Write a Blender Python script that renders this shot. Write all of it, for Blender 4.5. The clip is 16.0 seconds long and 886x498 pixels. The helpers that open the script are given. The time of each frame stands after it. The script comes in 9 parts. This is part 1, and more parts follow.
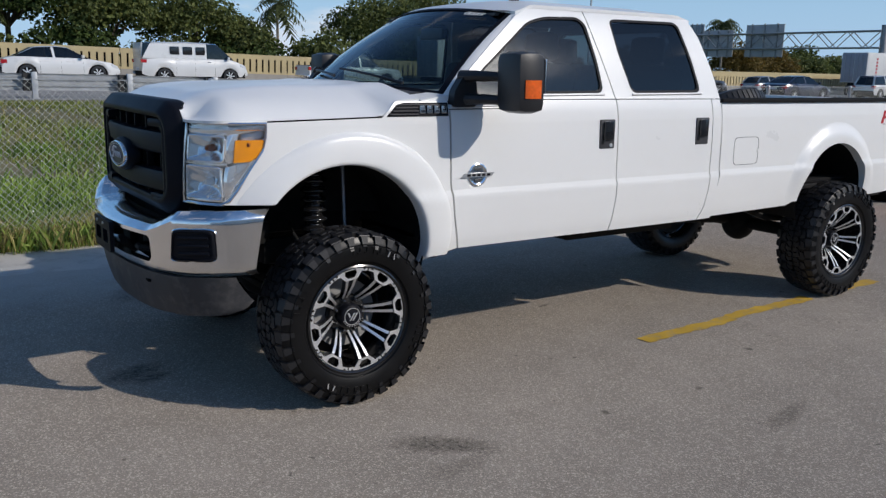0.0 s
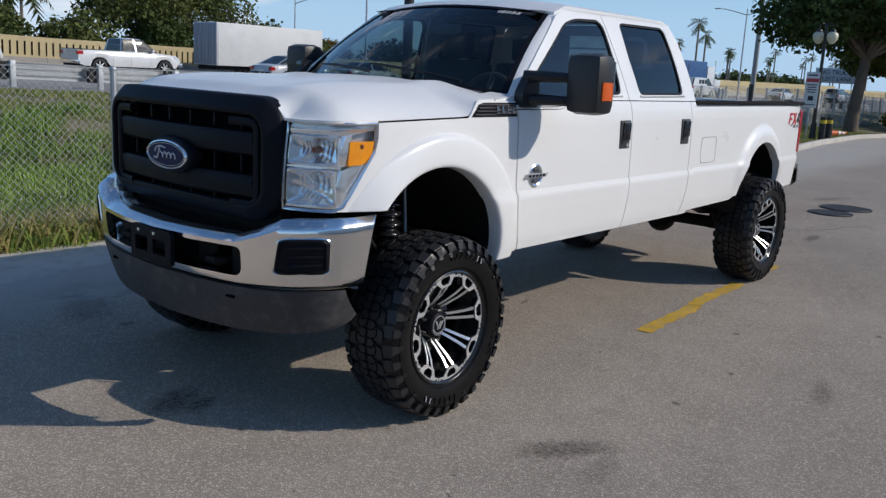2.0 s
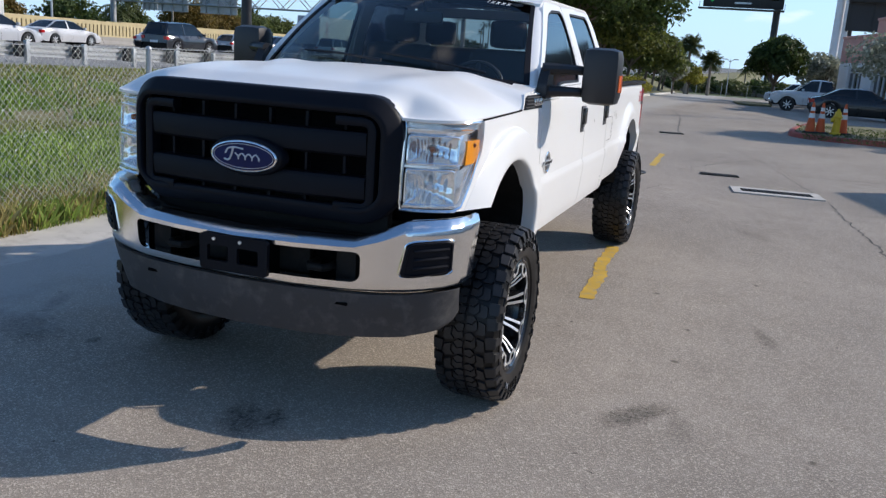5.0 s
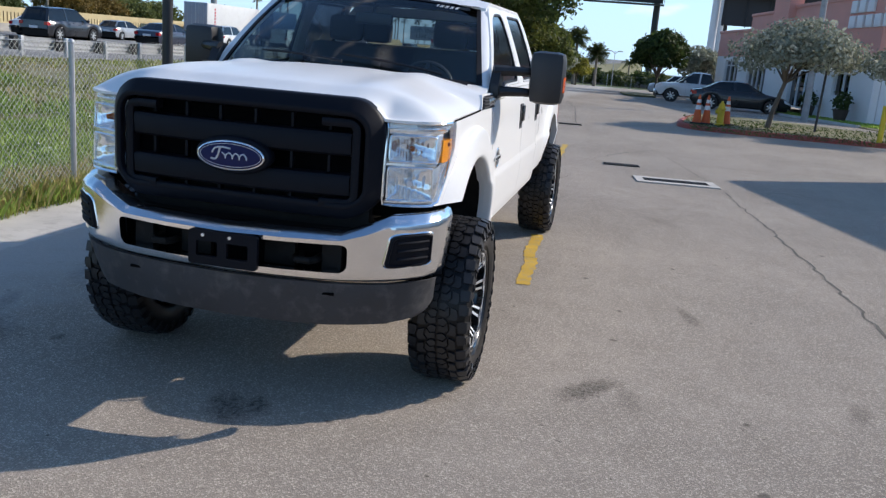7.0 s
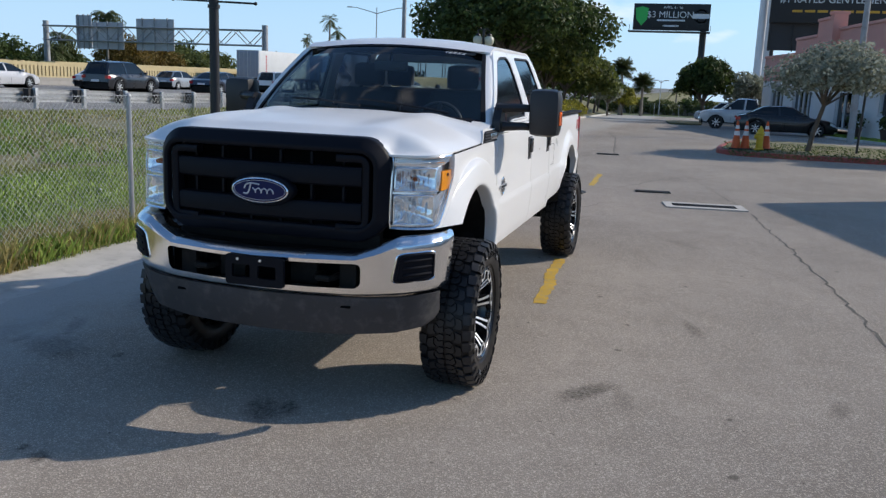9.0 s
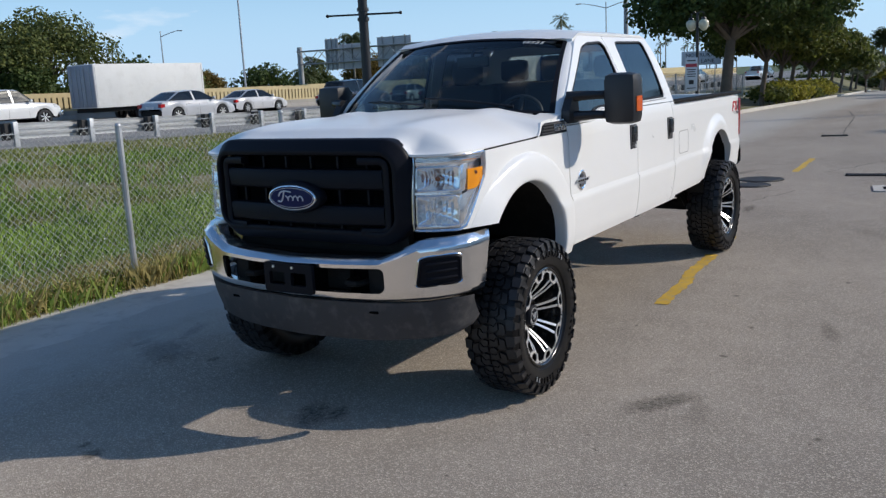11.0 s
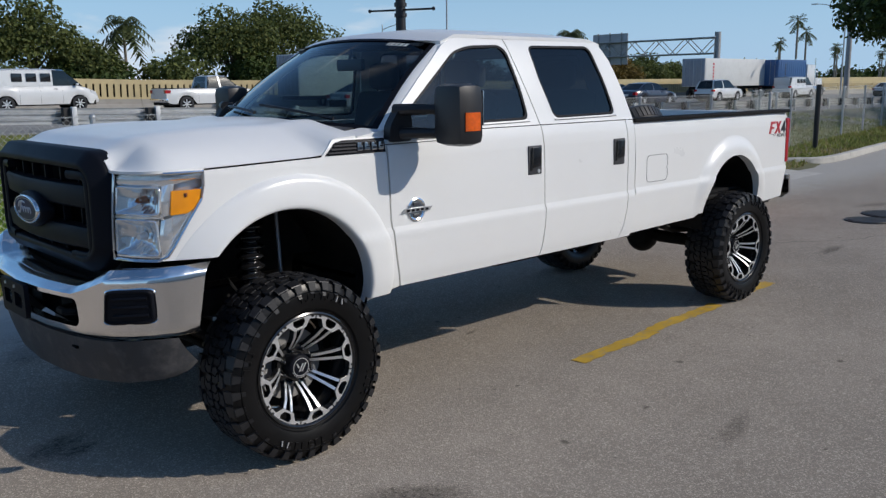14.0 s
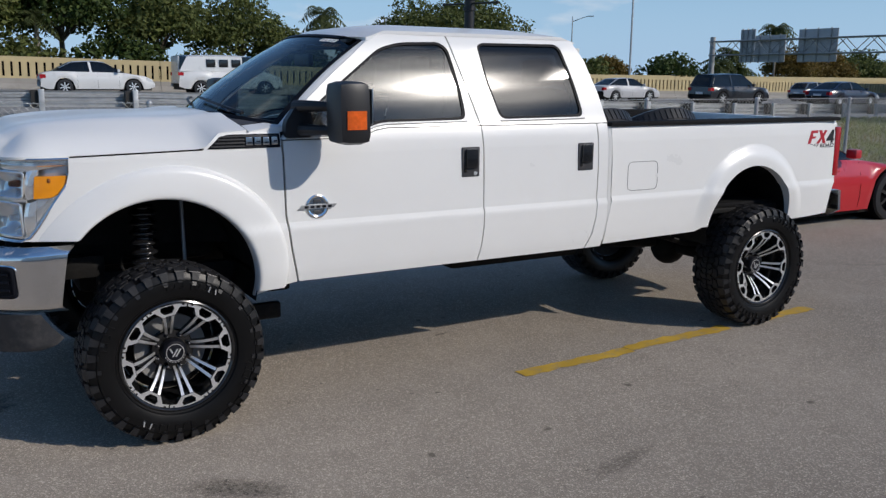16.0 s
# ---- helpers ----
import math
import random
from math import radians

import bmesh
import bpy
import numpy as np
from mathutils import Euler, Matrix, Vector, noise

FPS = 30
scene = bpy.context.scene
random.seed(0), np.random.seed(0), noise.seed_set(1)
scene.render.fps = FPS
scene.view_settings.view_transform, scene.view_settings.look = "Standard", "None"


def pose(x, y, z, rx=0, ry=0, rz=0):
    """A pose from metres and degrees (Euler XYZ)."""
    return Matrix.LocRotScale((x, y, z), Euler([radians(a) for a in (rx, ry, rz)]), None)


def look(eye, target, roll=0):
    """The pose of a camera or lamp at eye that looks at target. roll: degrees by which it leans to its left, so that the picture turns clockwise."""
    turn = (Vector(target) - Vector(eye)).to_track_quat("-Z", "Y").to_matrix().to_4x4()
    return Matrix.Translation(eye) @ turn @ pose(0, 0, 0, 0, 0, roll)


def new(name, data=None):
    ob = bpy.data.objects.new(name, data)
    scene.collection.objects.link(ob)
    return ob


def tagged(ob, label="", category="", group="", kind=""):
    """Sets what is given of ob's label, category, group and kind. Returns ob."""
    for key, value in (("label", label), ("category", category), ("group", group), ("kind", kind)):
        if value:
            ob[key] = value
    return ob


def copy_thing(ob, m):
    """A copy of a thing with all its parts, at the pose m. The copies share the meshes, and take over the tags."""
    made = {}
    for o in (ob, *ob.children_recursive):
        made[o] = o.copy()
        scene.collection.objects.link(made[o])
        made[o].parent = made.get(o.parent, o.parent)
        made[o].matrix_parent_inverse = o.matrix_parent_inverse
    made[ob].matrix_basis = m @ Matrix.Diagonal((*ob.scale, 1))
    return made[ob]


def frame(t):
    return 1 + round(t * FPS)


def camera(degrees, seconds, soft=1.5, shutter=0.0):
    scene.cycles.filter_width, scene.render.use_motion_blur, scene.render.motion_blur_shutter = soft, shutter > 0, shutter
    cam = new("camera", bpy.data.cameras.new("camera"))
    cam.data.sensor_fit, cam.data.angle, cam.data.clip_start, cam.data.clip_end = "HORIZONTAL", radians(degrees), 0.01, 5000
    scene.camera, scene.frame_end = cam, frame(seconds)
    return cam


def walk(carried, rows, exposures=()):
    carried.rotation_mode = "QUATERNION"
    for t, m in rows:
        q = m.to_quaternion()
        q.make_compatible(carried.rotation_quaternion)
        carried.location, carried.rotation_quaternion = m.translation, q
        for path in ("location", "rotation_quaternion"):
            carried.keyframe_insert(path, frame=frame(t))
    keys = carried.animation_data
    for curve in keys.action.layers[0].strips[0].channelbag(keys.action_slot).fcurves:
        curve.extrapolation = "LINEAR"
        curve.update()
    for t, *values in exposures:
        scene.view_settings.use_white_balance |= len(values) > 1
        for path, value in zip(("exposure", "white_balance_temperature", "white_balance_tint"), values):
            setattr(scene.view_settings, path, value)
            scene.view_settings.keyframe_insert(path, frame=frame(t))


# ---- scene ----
cam = camera(54.6, 16.0, soft=1.35)
PATH = [
    (0, (-2.032, -4.882, 1.74), (-0.944, -3.255, 1.329), 1.2),
    (0.5, (-2.33, -4.626, 1.73), (-1.145, -3.068, 1.321), 1.5),
    (1, (-2.687, -4.331, 1.74), (-1.363, -2.891, 1.325), 2.3),
    (1.5, (-2.908, -3.986, 1.727), (-1.49, -2.639, 1.311), 2.6),
    (2, (-3.201, -3.687, 1.723), (-1.703, -2.427, 1.311), 2.9),
    (2.5, (-3.503, -3.413, 1.74), (-1.918, -2.269, 1.316), 3.5),
    (3, (-3.677, -3.103, 1.733), (-2.047, -2.026, 1.306), 3.3),
    (5.5, (-4.33, -1.944, 1.791), (-2.467, -1.388, 1.319), 4.3),
    (6, (-4.473, -1.828, 1.798), (-2.596, -1.339, 1.31), 4.6),
    (6.5, (-4.544, -1.821, 1.81), (-2.652, -1.387, 1.326), 4.8),
    (7, (-4.577, -1.825, 1.829), (-2.675, -1.415, 1.367), 4.6),
    (7.5, (-4.654, -1.896, 1.855), (-2.746, -1.433, 1.471), 3.6),
    (8, (-4.79, -2.08, 1.862), (-2.904, -1.539, 1.478), 2.8),
    (8.5, (-4.955, -2.177, 1.868), (-3.076, -1.614, 1.48), 2.4),
    (9, (-5.087, -2.231, 1.882), (-3.2, -1.692, 1.493), 2.2),
    (9.5, (-5.089, -2.432, 1.891), (-3.213, -1.856, 1.501), 1.4),
    (10, (-4.976, -2.771, 1.882), (-3.176, -1.994, 1.487), -1.0),
    (12.5, (-3.328, -3.757, 1.807), (-1.798, -2.524, 1.437), -1.3),
    (13, (-2.987, -4.09, 1.82), (-1.524, -2.776, 1.453), -0.9),
    (13.5, (-2.633, -4.323, 1.823), (-1.241, -2.936, 1.451), -0.5),
    (14, (-2.272, -4.506, 1.837), (-0.937, -3.065, 1.459), -0.7),
    (14.5, (-1.914, -4.784, 1.85), (-0.671, -3.265, 1.469), -0.8),
    (15, (-1.57, -4.96, 1.841), (-0.398, -3.385, 1.459), -0.7),
    (15.5, (-1.241, -5.098, 1.862), (-0.156, -3.464, 1.472), -0.5),
    (16, (-0.932, -5.367, 1.871), (0.05, -3.67, 1.475), 0.6),
]
LIFT = Vector((0, 0, 0.015))
walk(cam, [(t, look(Vector(eye) + LIFT, Vector(target) + LIFT, roll)) for t, eye, target, roll in PATH],
     [(0.0, -0.23, 6620, 13), (2.0, -0.11, 6680, 13), (3.2, 0.05, 6760, 13), (5.5, 0.50, 6780, 14), (6.5, 0.63, 6800, 14), (6.9, 0.56, 6800, 14), (7.6, 0.22, 6800, 13), (9.5, 0.21, 6800, 13), (12.5, -0.08, 6740, 12), (14.0, -0.23, 6670, 12), (16.0, -0.29, 6670, 13)])
# ---- light ----
SUN = Vector((0.98, -1.33, 1.0)).normalized()
world = bpy.data.worlds.new("world")
scene.world = world
world.use_nodes = True
wn = world.node_tree
wn.nodes.clear()
w_out = wn.nodes.new("ShaderNodeOutputWorld")
w_bg = wn.nodes.new("ShaderNodeBackground")
w_sky = wn.nodes.new("ShaderNodeTexSky")
w_sky.sky_type = 'NISHITA'
w_sky.sun_disc = False
w_sky.sun_elevation = math.asin(SUN.z)
w_sky.sun_rotation = math.atan2(SUN.x, SUN.y)
w_sky.air_density = 1.0
w_sky.dust_density = 0.15
w_sky.ozone_density = 4.0
w_bg.inputs["Strength"].default_value = 0.133
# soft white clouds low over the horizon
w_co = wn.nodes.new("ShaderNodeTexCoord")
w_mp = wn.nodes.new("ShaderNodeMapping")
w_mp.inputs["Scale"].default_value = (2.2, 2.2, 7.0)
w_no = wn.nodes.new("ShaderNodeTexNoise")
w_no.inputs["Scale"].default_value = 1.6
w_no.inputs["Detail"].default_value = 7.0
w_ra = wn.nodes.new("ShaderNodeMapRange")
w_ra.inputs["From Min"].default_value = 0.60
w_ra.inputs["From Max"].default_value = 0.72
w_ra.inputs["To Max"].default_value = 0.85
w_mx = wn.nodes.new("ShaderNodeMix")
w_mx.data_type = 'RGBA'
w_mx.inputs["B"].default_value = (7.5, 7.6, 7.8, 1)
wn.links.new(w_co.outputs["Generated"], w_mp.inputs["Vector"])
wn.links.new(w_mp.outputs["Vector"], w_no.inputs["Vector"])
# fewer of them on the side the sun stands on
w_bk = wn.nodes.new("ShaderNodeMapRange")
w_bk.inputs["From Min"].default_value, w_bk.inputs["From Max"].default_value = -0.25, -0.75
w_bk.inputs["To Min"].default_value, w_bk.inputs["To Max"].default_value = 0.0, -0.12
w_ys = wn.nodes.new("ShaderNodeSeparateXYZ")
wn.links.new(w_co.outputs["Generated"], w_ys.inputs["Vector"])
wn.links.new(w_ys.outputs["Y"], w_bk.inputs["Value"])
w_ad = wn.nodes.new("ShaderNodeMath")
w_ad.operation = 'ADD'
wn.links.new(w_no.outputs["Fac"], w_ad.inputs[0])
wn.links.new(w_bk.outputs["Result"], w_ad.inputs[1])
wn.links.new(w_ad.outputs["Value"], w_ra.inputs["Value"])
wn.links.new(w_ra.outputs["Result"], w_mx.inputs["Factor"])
# pale haze towards the horizon
w_sep = wn.nodes.new("ShaderNodeSeparateXYZ")
w_hz = wn.nodes.new("ShaderNodeMapRange")
w_hz.interpolation_type = 'SMOOTHERSTEP'
w_hz.inputs["From Min"].default_value, w_hz.inputs["From Max"].default_value = -0.02, 0.24
w_hz.inputs["To Min"].default_value, w_hz.inputs["To Max"].default_value = 0.85, 0.0
w_mh = wn.nodes.new("ShaderNodeMix")
w_mh.data_type = 'RGBA'
w_mh.inputs["B"].default_value = (3.2, 5.0, 7.3, 1)
wn.links.new(w_co.outputs["Generated"], w_sep.inputs["Vector"])
wn.links.new(w_sep.outputs["Z"], w_hz.inputs["Value"])
wn.links.new(w_hz.outputs["Result"], w_mh.inputs["Factor"])
w_ti = wn.nodes.new("ShaderNodeMix")
w_ti.data_type, w_ti.blend_type = 'RGBA', 'MULTIPLY'
w_ti.inputs["Factor"].default_value = 1.0
w_ti.inputs["B"].default_value = (0.68, 0.88, 0.98, 1)
wn.links.new(w_sky.outputs["Color"], w_ti.inputs["A"])
wn.links.new(w_ti.outputs["Result"], w_mh.inputs["A"])
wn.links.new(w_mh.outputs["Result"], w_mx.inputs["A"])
# thin streaked cloud lit through by the sun, brightest next to it
w_dot = wn.nodes.new("ShaderNodeVectorMath")
w_dot.operation = 'DOT_PRODUCT'
w_dot.inputs[1].default_value = SUN
wn.links.new(w_co.outputs["Generated"], w_dot.inputs[0])
w_gl = wn.nodes.new("ShaderNodeMapRange")
w_gl.inputs["From Min"].default_value, w_gl.inputs["From Max"].default_value = 0.978, 1.0
wn.links.new(w_dot.outputs["Value"], w_gl.inputs["Value"])
w_m2 = wn.nodes.new("ShaderNodeMapping")
w_m2.inputs["Scale"].default_value = (2.0, 2.0, 8.0)
w_n2 = wn.nodes.new("ShaderNodeTexNoise")
w_n2.inputs["Scale"].default_value = 2.2
w_n2.inputs["Detail"].default_value = 5.0
w_n2.inputs["Distortion"].default_value = 0.4
wn.links.new(w_co.outputs["Generated"], w_m2.inputs["Vector"])
wn.links.new(w_m2.outputs["Vector"], w_n2.inputs["Vector"])
w_r2 = wn.nodes.new("ShaderNodeMapRange")
w_r2.inputs["From Min"].default_value, w_r2.inputs["From Max"].default_value = 0.36, 0.64
w_r2.inputs["To Min"].default_value, w_r2.inputs["To Max"].default_value = 5.0, 90.0
wn.links.new(w_n2.outputs["Fac"], w_r2.inputs["Value"])
w_gm = wn.nodes.new("ShaderNodeMath")
w_gm.operation = 'MULTIPLY'
w_gp = wn.nodes.new("ShaderNodeMath")
w_gp.operation = 'POWER'
w_gp.inputs[1].default_value = 2.2
wn.links.new(w_gl.outputs["Result"], w_gp.inputs[0])
wn.links.new(w_gp.outputs["Value"], w_gm.inputs[0])
wn.links.new(w_r2.outputs["Result"], w_gm.inputs[1])
w_gc = wn.nodes.new("ShaderNodeVectorMath")
w_gc.operation = 'MULTIPLY_ADD'
w_gc.inputs[1].default_value = (1.0, 0.96, 0.86)
wn.links.new(w_gm.outputs["Value"], w_gc.inputs[0])
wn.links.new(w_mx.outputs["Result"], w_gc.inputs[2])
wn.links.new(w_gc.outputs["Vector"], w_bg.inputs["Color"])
wn.links.new(w_bg.outputs["Background"], w_out.inputs["Surface"])
sun_data = bpy.data.lights.new("sun", 'SUN')
sun_data.energy = 3.16
sun_data.angle = radians(0.55)
sun_data.color = (1.0, 0.958, 0.88)
sun = new("sun", sun_data)
sun.matrix_world = look(SUN * 60, (0, 0, 0))


# ---- materials ----
def principled(name):
    m = bpy.data.materials.new(name)
    m.use_nodes = True
    return m, m.node_tree, m.node_tree.nodes["Principled BSDF"]


def node(nt, kind, **values):
    n = nt.nodes.new(kind)
    for key, value in values.items():
        n.inputs[key].default_value = value
    return n


def noise_at(nt, scale, detail=4.0, rough=0.55, stretch=None, coords="Object"):
    co = nt.nodes.new("ShaderNodeTexCoord")
    n = node(nt, "ShaderNodeTexNoise", Scale=scale, Detail=detail, Roughness=rough)
    if stretch:
        mp = node(nt, "ShaderNodeMapping", Scale=stretch)
        nt.links.new(co.outputs[coords], mp.inputs["Vector"])
        nt.links.new(mp.outputs["Vector"], n.inputs["Vector"])
    else:
        nt.links.new(co.outputs[coords], n.inputs["Vector"])
    return n.outputs["Fac"]


def ramp(nt, fac, low, high, a=0.0, b=1.0):
    n = node(nt, "ShaderNodeMapRange")
    n.inputs["From Min"].default_value, n.inputs["From Max"].default_value = low, high
    n.inputs["To Min"].default_value, n.inputs["To Max"].default_value = a, b
    nt.links.new(fac, n.inputs["Value"])
    return n.outputs["Result"]


def blend(nt, fac, a, b, how='MIX'):
    n = nt.nodes.new("ShaderNodeMix")
    n.data_type, n.blend_type = 'RGBA', how
    for key, value in (("A", a), ("B", b)):
        if isinstance(value, tuple):
            n.inputs[key].default_value = (*value[:3], 1)
        else:
            nt.links.new(value, n.inputs[key])
    if isinstance(fac, (int, float)):
        n.inputs["Factor"].default_value = fac
    else:
        nt.links.new(fac, n.inputs["Factor"])
    return n.outputs["Result"]


def bump(nt, bs, fac, strength, distance):
    n = node(nt, "ShaderNodeBump", Strength=strength, Distance=distance)
    nt.links.new(fac, n.inputs["Height"])
    nt.links.new(n.outputs["Normal"], bs.inputs["Normal"])


def surface(name, color, rough=0.5, metal=0.0, vary=0.12, coarse=1.5, fine=60.0, relief=0.0, depth=0.002, coat=0.0,
            dirt=None, dirt_amount=0.3, each=0.0, stretch=None, spec=0.5, coat_rough=0.06):
    """A surface whose colour and roughness vary at a coarse and a fine scale, with optional relief and dirt."""
    m, nt, bs = principled(name)
    lo = tuple(c * (1 - vary) for c in color)
    hi = tuple(min(1, c * (1 + vary)) for c in color)
    n1, n2 = noise_at(nt, coarse, 5, stretch=stretch), noise_at(nt, fine, 3, stretch=stretch)
    col = blend(nt, ramp(nt, n1, 0.3, 0.7), lo, hi)
    col = blend(nt, ramp(nt, n2, 0.25, 0.75, 0.0, 0.5), col, tuple(c * (1 - vary * 0.8) for c in color))
    if dirt:
        n3 = noise_at(nt, coarse * 2.7, 8, 0.65)
        col = blend(nt, ramp(nt, n3, 0.5, 0.72, 0.0, dirt_amount), col, dirt)
    if each:
        oi = nt.nodes.new("ShaderNodeObjectInfo")
        col = blend(nt, ramp(nt, oi.outputs["Random"], 0, 1, 0, each), col, tuple(c * 0.45 for c in color))
    nt.links.new(col, bs.inputs["Base Color"])
    bs.inputs["Metallic"].default_value = metal
    bs.inputs["Specular IOR Level"].default_value = spec
    nt.links.new(ramp(nt, n1, 0.3, 0.7, max(0.02, rough * 0.85), min(1, rough * 1.15)), bs.inputs["Roughness"])
    bs.inputs["Coat Weight"].default_value = coat
    bs.inputs["Coat Roughness"].default_value = coat_rough
    if relief:
        bump(nt, bs, n2, relief, depth)
    return m


def glass(name, tint, gloss=1.45, rough=0.0):
    """A thin pane: it lets tinted light through and mirrors by its Fresnel gloss."""
    m = bpy.data.materials.new(name)
    m.use_nodes = True
    nt = m.node_tree
    nt.nodes.clear()
    out = nt.nodes.new("ShaderNodeOutputMaterial")
    tr = node(nt, "ShaderNodeBsdfTransparent", Color=(*tint, 1))
    gl = node(nt, "ShaderNodeBsdfGlossy", Color=(1, 1, 1, 1), Roughness=rough)
    f0 = ((gloss - 1) / (gloss + 1)) ** 2
    lw = node(nt, "ShaderNodeLayerWeight", Blend=0.5)
    pw = nt.nodes.new("ShaderNodeMath")
    pw.operation = 'POWER'
    pw.inputs[1].default_value = 5.0
    nt.links.new(lw.outputs["Facing"], pw.inputs[0])
    fr = nt.nodes.new("ShaderNodeMath")
    fr.operation = 'MULTIPLY_ADD'
    fr.inputs[1].default_value, fr.inputs[2].default_value = 1 - f0, f0
    nt.links.new(pw.outputs["Value"], fr.inputs[0])
    mx = nt.nodes.new("ShaderNodeMixShader")
    nt.links.new(fr.outputs["Value"], mx.inputs["Fac"])
    nt.links.new(tr.outputs["BSDF"], mx.inputs[1])
    nt.links.new(gl.outputs["BSDF"], mx.inputs[2])
    nt.links.new(mx.outputs["Shader"], out.inputs["Surface"])
    return m


def asphalt(name, color, stains=(), worn=0.5, dust_and_bounce=None):
    """Old asphalt: pale aggregate in a grey-brown binder, broad worn patches, fine hairlines and oil stains."""
    m, nt, bs = principled(name)
    co = nt.nodes.new("ShaderNodeTexCoord")
    fine = noise_at(nt, 210, 3, 0.6)
    mid = noise_at(nt, 3.2, 8, 0.6)
    wide = noise_at(nt, 0.35, 5)
    track = noise_at(nt, 0.8, 4, 0.5, (0.12, 1.0, 1.0))
    vo = node(nt, "ShaderNodeTexVoronoi", Scale=135.0)
    nt.links.new(co.outputs["Object"], vo.inputs["Vector"])
    dark, pale = tuple(c * 0.70 for c in color), tuple(c * 1.25 for c in color)
    col = blend(nt, ramp(nt, wide, 0.34, 0.66), tuple(c * 0.74 for c in color), tuple(c * 1.18 for c in color))
    col = blend(nt, ramp(nt, mid, 0.38, 0.72, 0.0, worn), col, dark)
    col = blend(nt, ramp(nt, track, 0.5, 0.75, 0.0, 0.35), col, pale)
    col = blend(nt, ramp(nt, fine, 0.42, 0.7, 0.0, 0.85), col, tuple(c * 0.62 for c in color))
    stone = ramp(nt, vo.outputs["Color"], 0.58, 0.86, 0.0, 0.85)
    col = blend(nt, stone, col, tuple(c * 1.7 for c in color))
    col = blend(nt, ramp(nt, noise_at(nt, 70, 5, 0.8), 0.55, 0.68, 0.0, 0.75), col, tuple(c * 0.40 for c in color))
    # small dark drips and chewed-up specks, strewn thinly
    for scale, size, share in ((2.6, 0.045, 0.58), (7.0, 0.055, 0.74), (15.0, 0.06, 0.80)):
        sp = node(nt, "ShaderNodeTexVoronoi", Scale=scale, Randomness=1.0)
        warp = nt.nodes.new("ShaderNodeVectorMath")
        warp.operation = 'MULTIPLY_ADD'
        wn_ = node(nt, "ShaderNodeTexNoise", Scale=9.0, Detail=3.0)
        nt.links.new(co.outputs["Object"], wn_.inputs["Vector"])
        nt.links.new(wn_.outputs["Color"], warp.inputs[0])
        warp.inputs[1].default_value = (0.10, 0.10, 0.0)
        nt.links.new(co.outputs["Object"], warp.inputs[2])
        nt.links.new(warp.outputs["Vector"], sp.inputs["Vector"])
        sep = nt.nodes.new("ShaderNodeSeparateColor")
        nt.links.new(sp.outputs["Color"], sep.inputs["Color"])
        mu = nt.nodes.new("ShaderNodeMath")
        mu.operation = 'MULTIPLY'
        nt.links.new(ramp(nt, sp.outputs["Distance"], size, size * 1.8, 0.8, 0.0), mu.inputs[0])
        nt.links.new(ramp(nt, sep.outputs["Red"], share, share + 0.12), mu.inputs[1])
        col = blend(nt, mu.outputs["Value"], col, tuple(c * 0.30 for c in color))
    wob = noise_at(nt, 16, 9, 0.8)
    speck = ramp(nt, noise_at(nt, 38, 6, 0.75), 0.46, 0.60, 0.45, 1.0)
    for sx, sy, rx, ry, turn, amount in stains:
        mp = node(nt, "ShaderNodeMapping")
        mp.vector_type = 'TEXTURE'
        mp.inputs["Location"].default_value = (sx, sy, 0)
        mp.inputs["Rotation"].default_value = (0, 0, radians(turn))
        mp.inputs["Scale"].default_value = (rx * 0.8, ry * 0.8, 1)
        nt.links.new(co.outputs["Object"], mp.inputs["Vector"])
        ln = nt.nodes.new("ShaderNodeVectorMath")
        ln.operation = 'LENGTH'
        nt.links.new(mp.outputs["Vector"], ln.inputs[0])
        ad = nt.nodes.new("ShaderNodeMath")
        ad.operation = 'MULTIPLY_ADD'
        nt.links.new(wob, ad.inputs[0])
        ad.inputs[1].default_value = 2.2
        nt.links.new(ln.outputs["Value"], ad.inputs[2])
        mu = nt.nodes.new("ShaderNodeMath")
        mu.operation = 'MULTIPLY'
        nt.links.new(ramp(nt, ad.outputs["Value"], 1.45, 2.0, min(1.0, amount * 1.9), 0.0), mu.inputs[0])
        nt.links.new(speck, mu.inputs[1])
        col = blend(nt, mu.outputs["Value"], col, tuple(c * 0.25 for c in color))
    if dust_and_bounce is not None:
        # pale margin of dust with a ragged edge, past a line across the lot; bounced light in the shade is put into its
        # paleness too
        xyz = nt.nodes.new("ShaderNodeSeparateXYZ")
        nt.links.new(co.outputs["Object"], xyz.inputs["Vector"])
        ad = nt.nodes.new("ShaderNodeMath")
        ad.operation = 'MULTIPLY_ADD'
        nt.links.new(mid, ad.inputs[0])
        ad.inputs[1].default_value = 1.6
        nt.links.new(xyz.outputs["Y"], ad.inputs[2])
        col = blend(nt, ramp(nt, ad.outputs["Value"], dust_and_bounce + 0.4, dust_and_bounce + 1.5, 0.0, 0.75), col, blend(nt, ramp(nt, fine, 0.3, 0.7), (0.36, 0.34, 0.31), (0.56, 0.54, 0.50)))
    nt.links.new(col, bs.inputs["Base Color"])
    nt.links.new(ramp(nt, mid, 0.3, 0.7, 0.78, 0.95), bs.inputs["Roughness"])
    bs.inputs["Specular IOR Level"].default_value = 0.15
    bs.inputs["Diffuse Roughness"].default_value = 0.22
    bump(nt, bs, vo.outputs["Distance"], 0.5, 0.004)
    return m


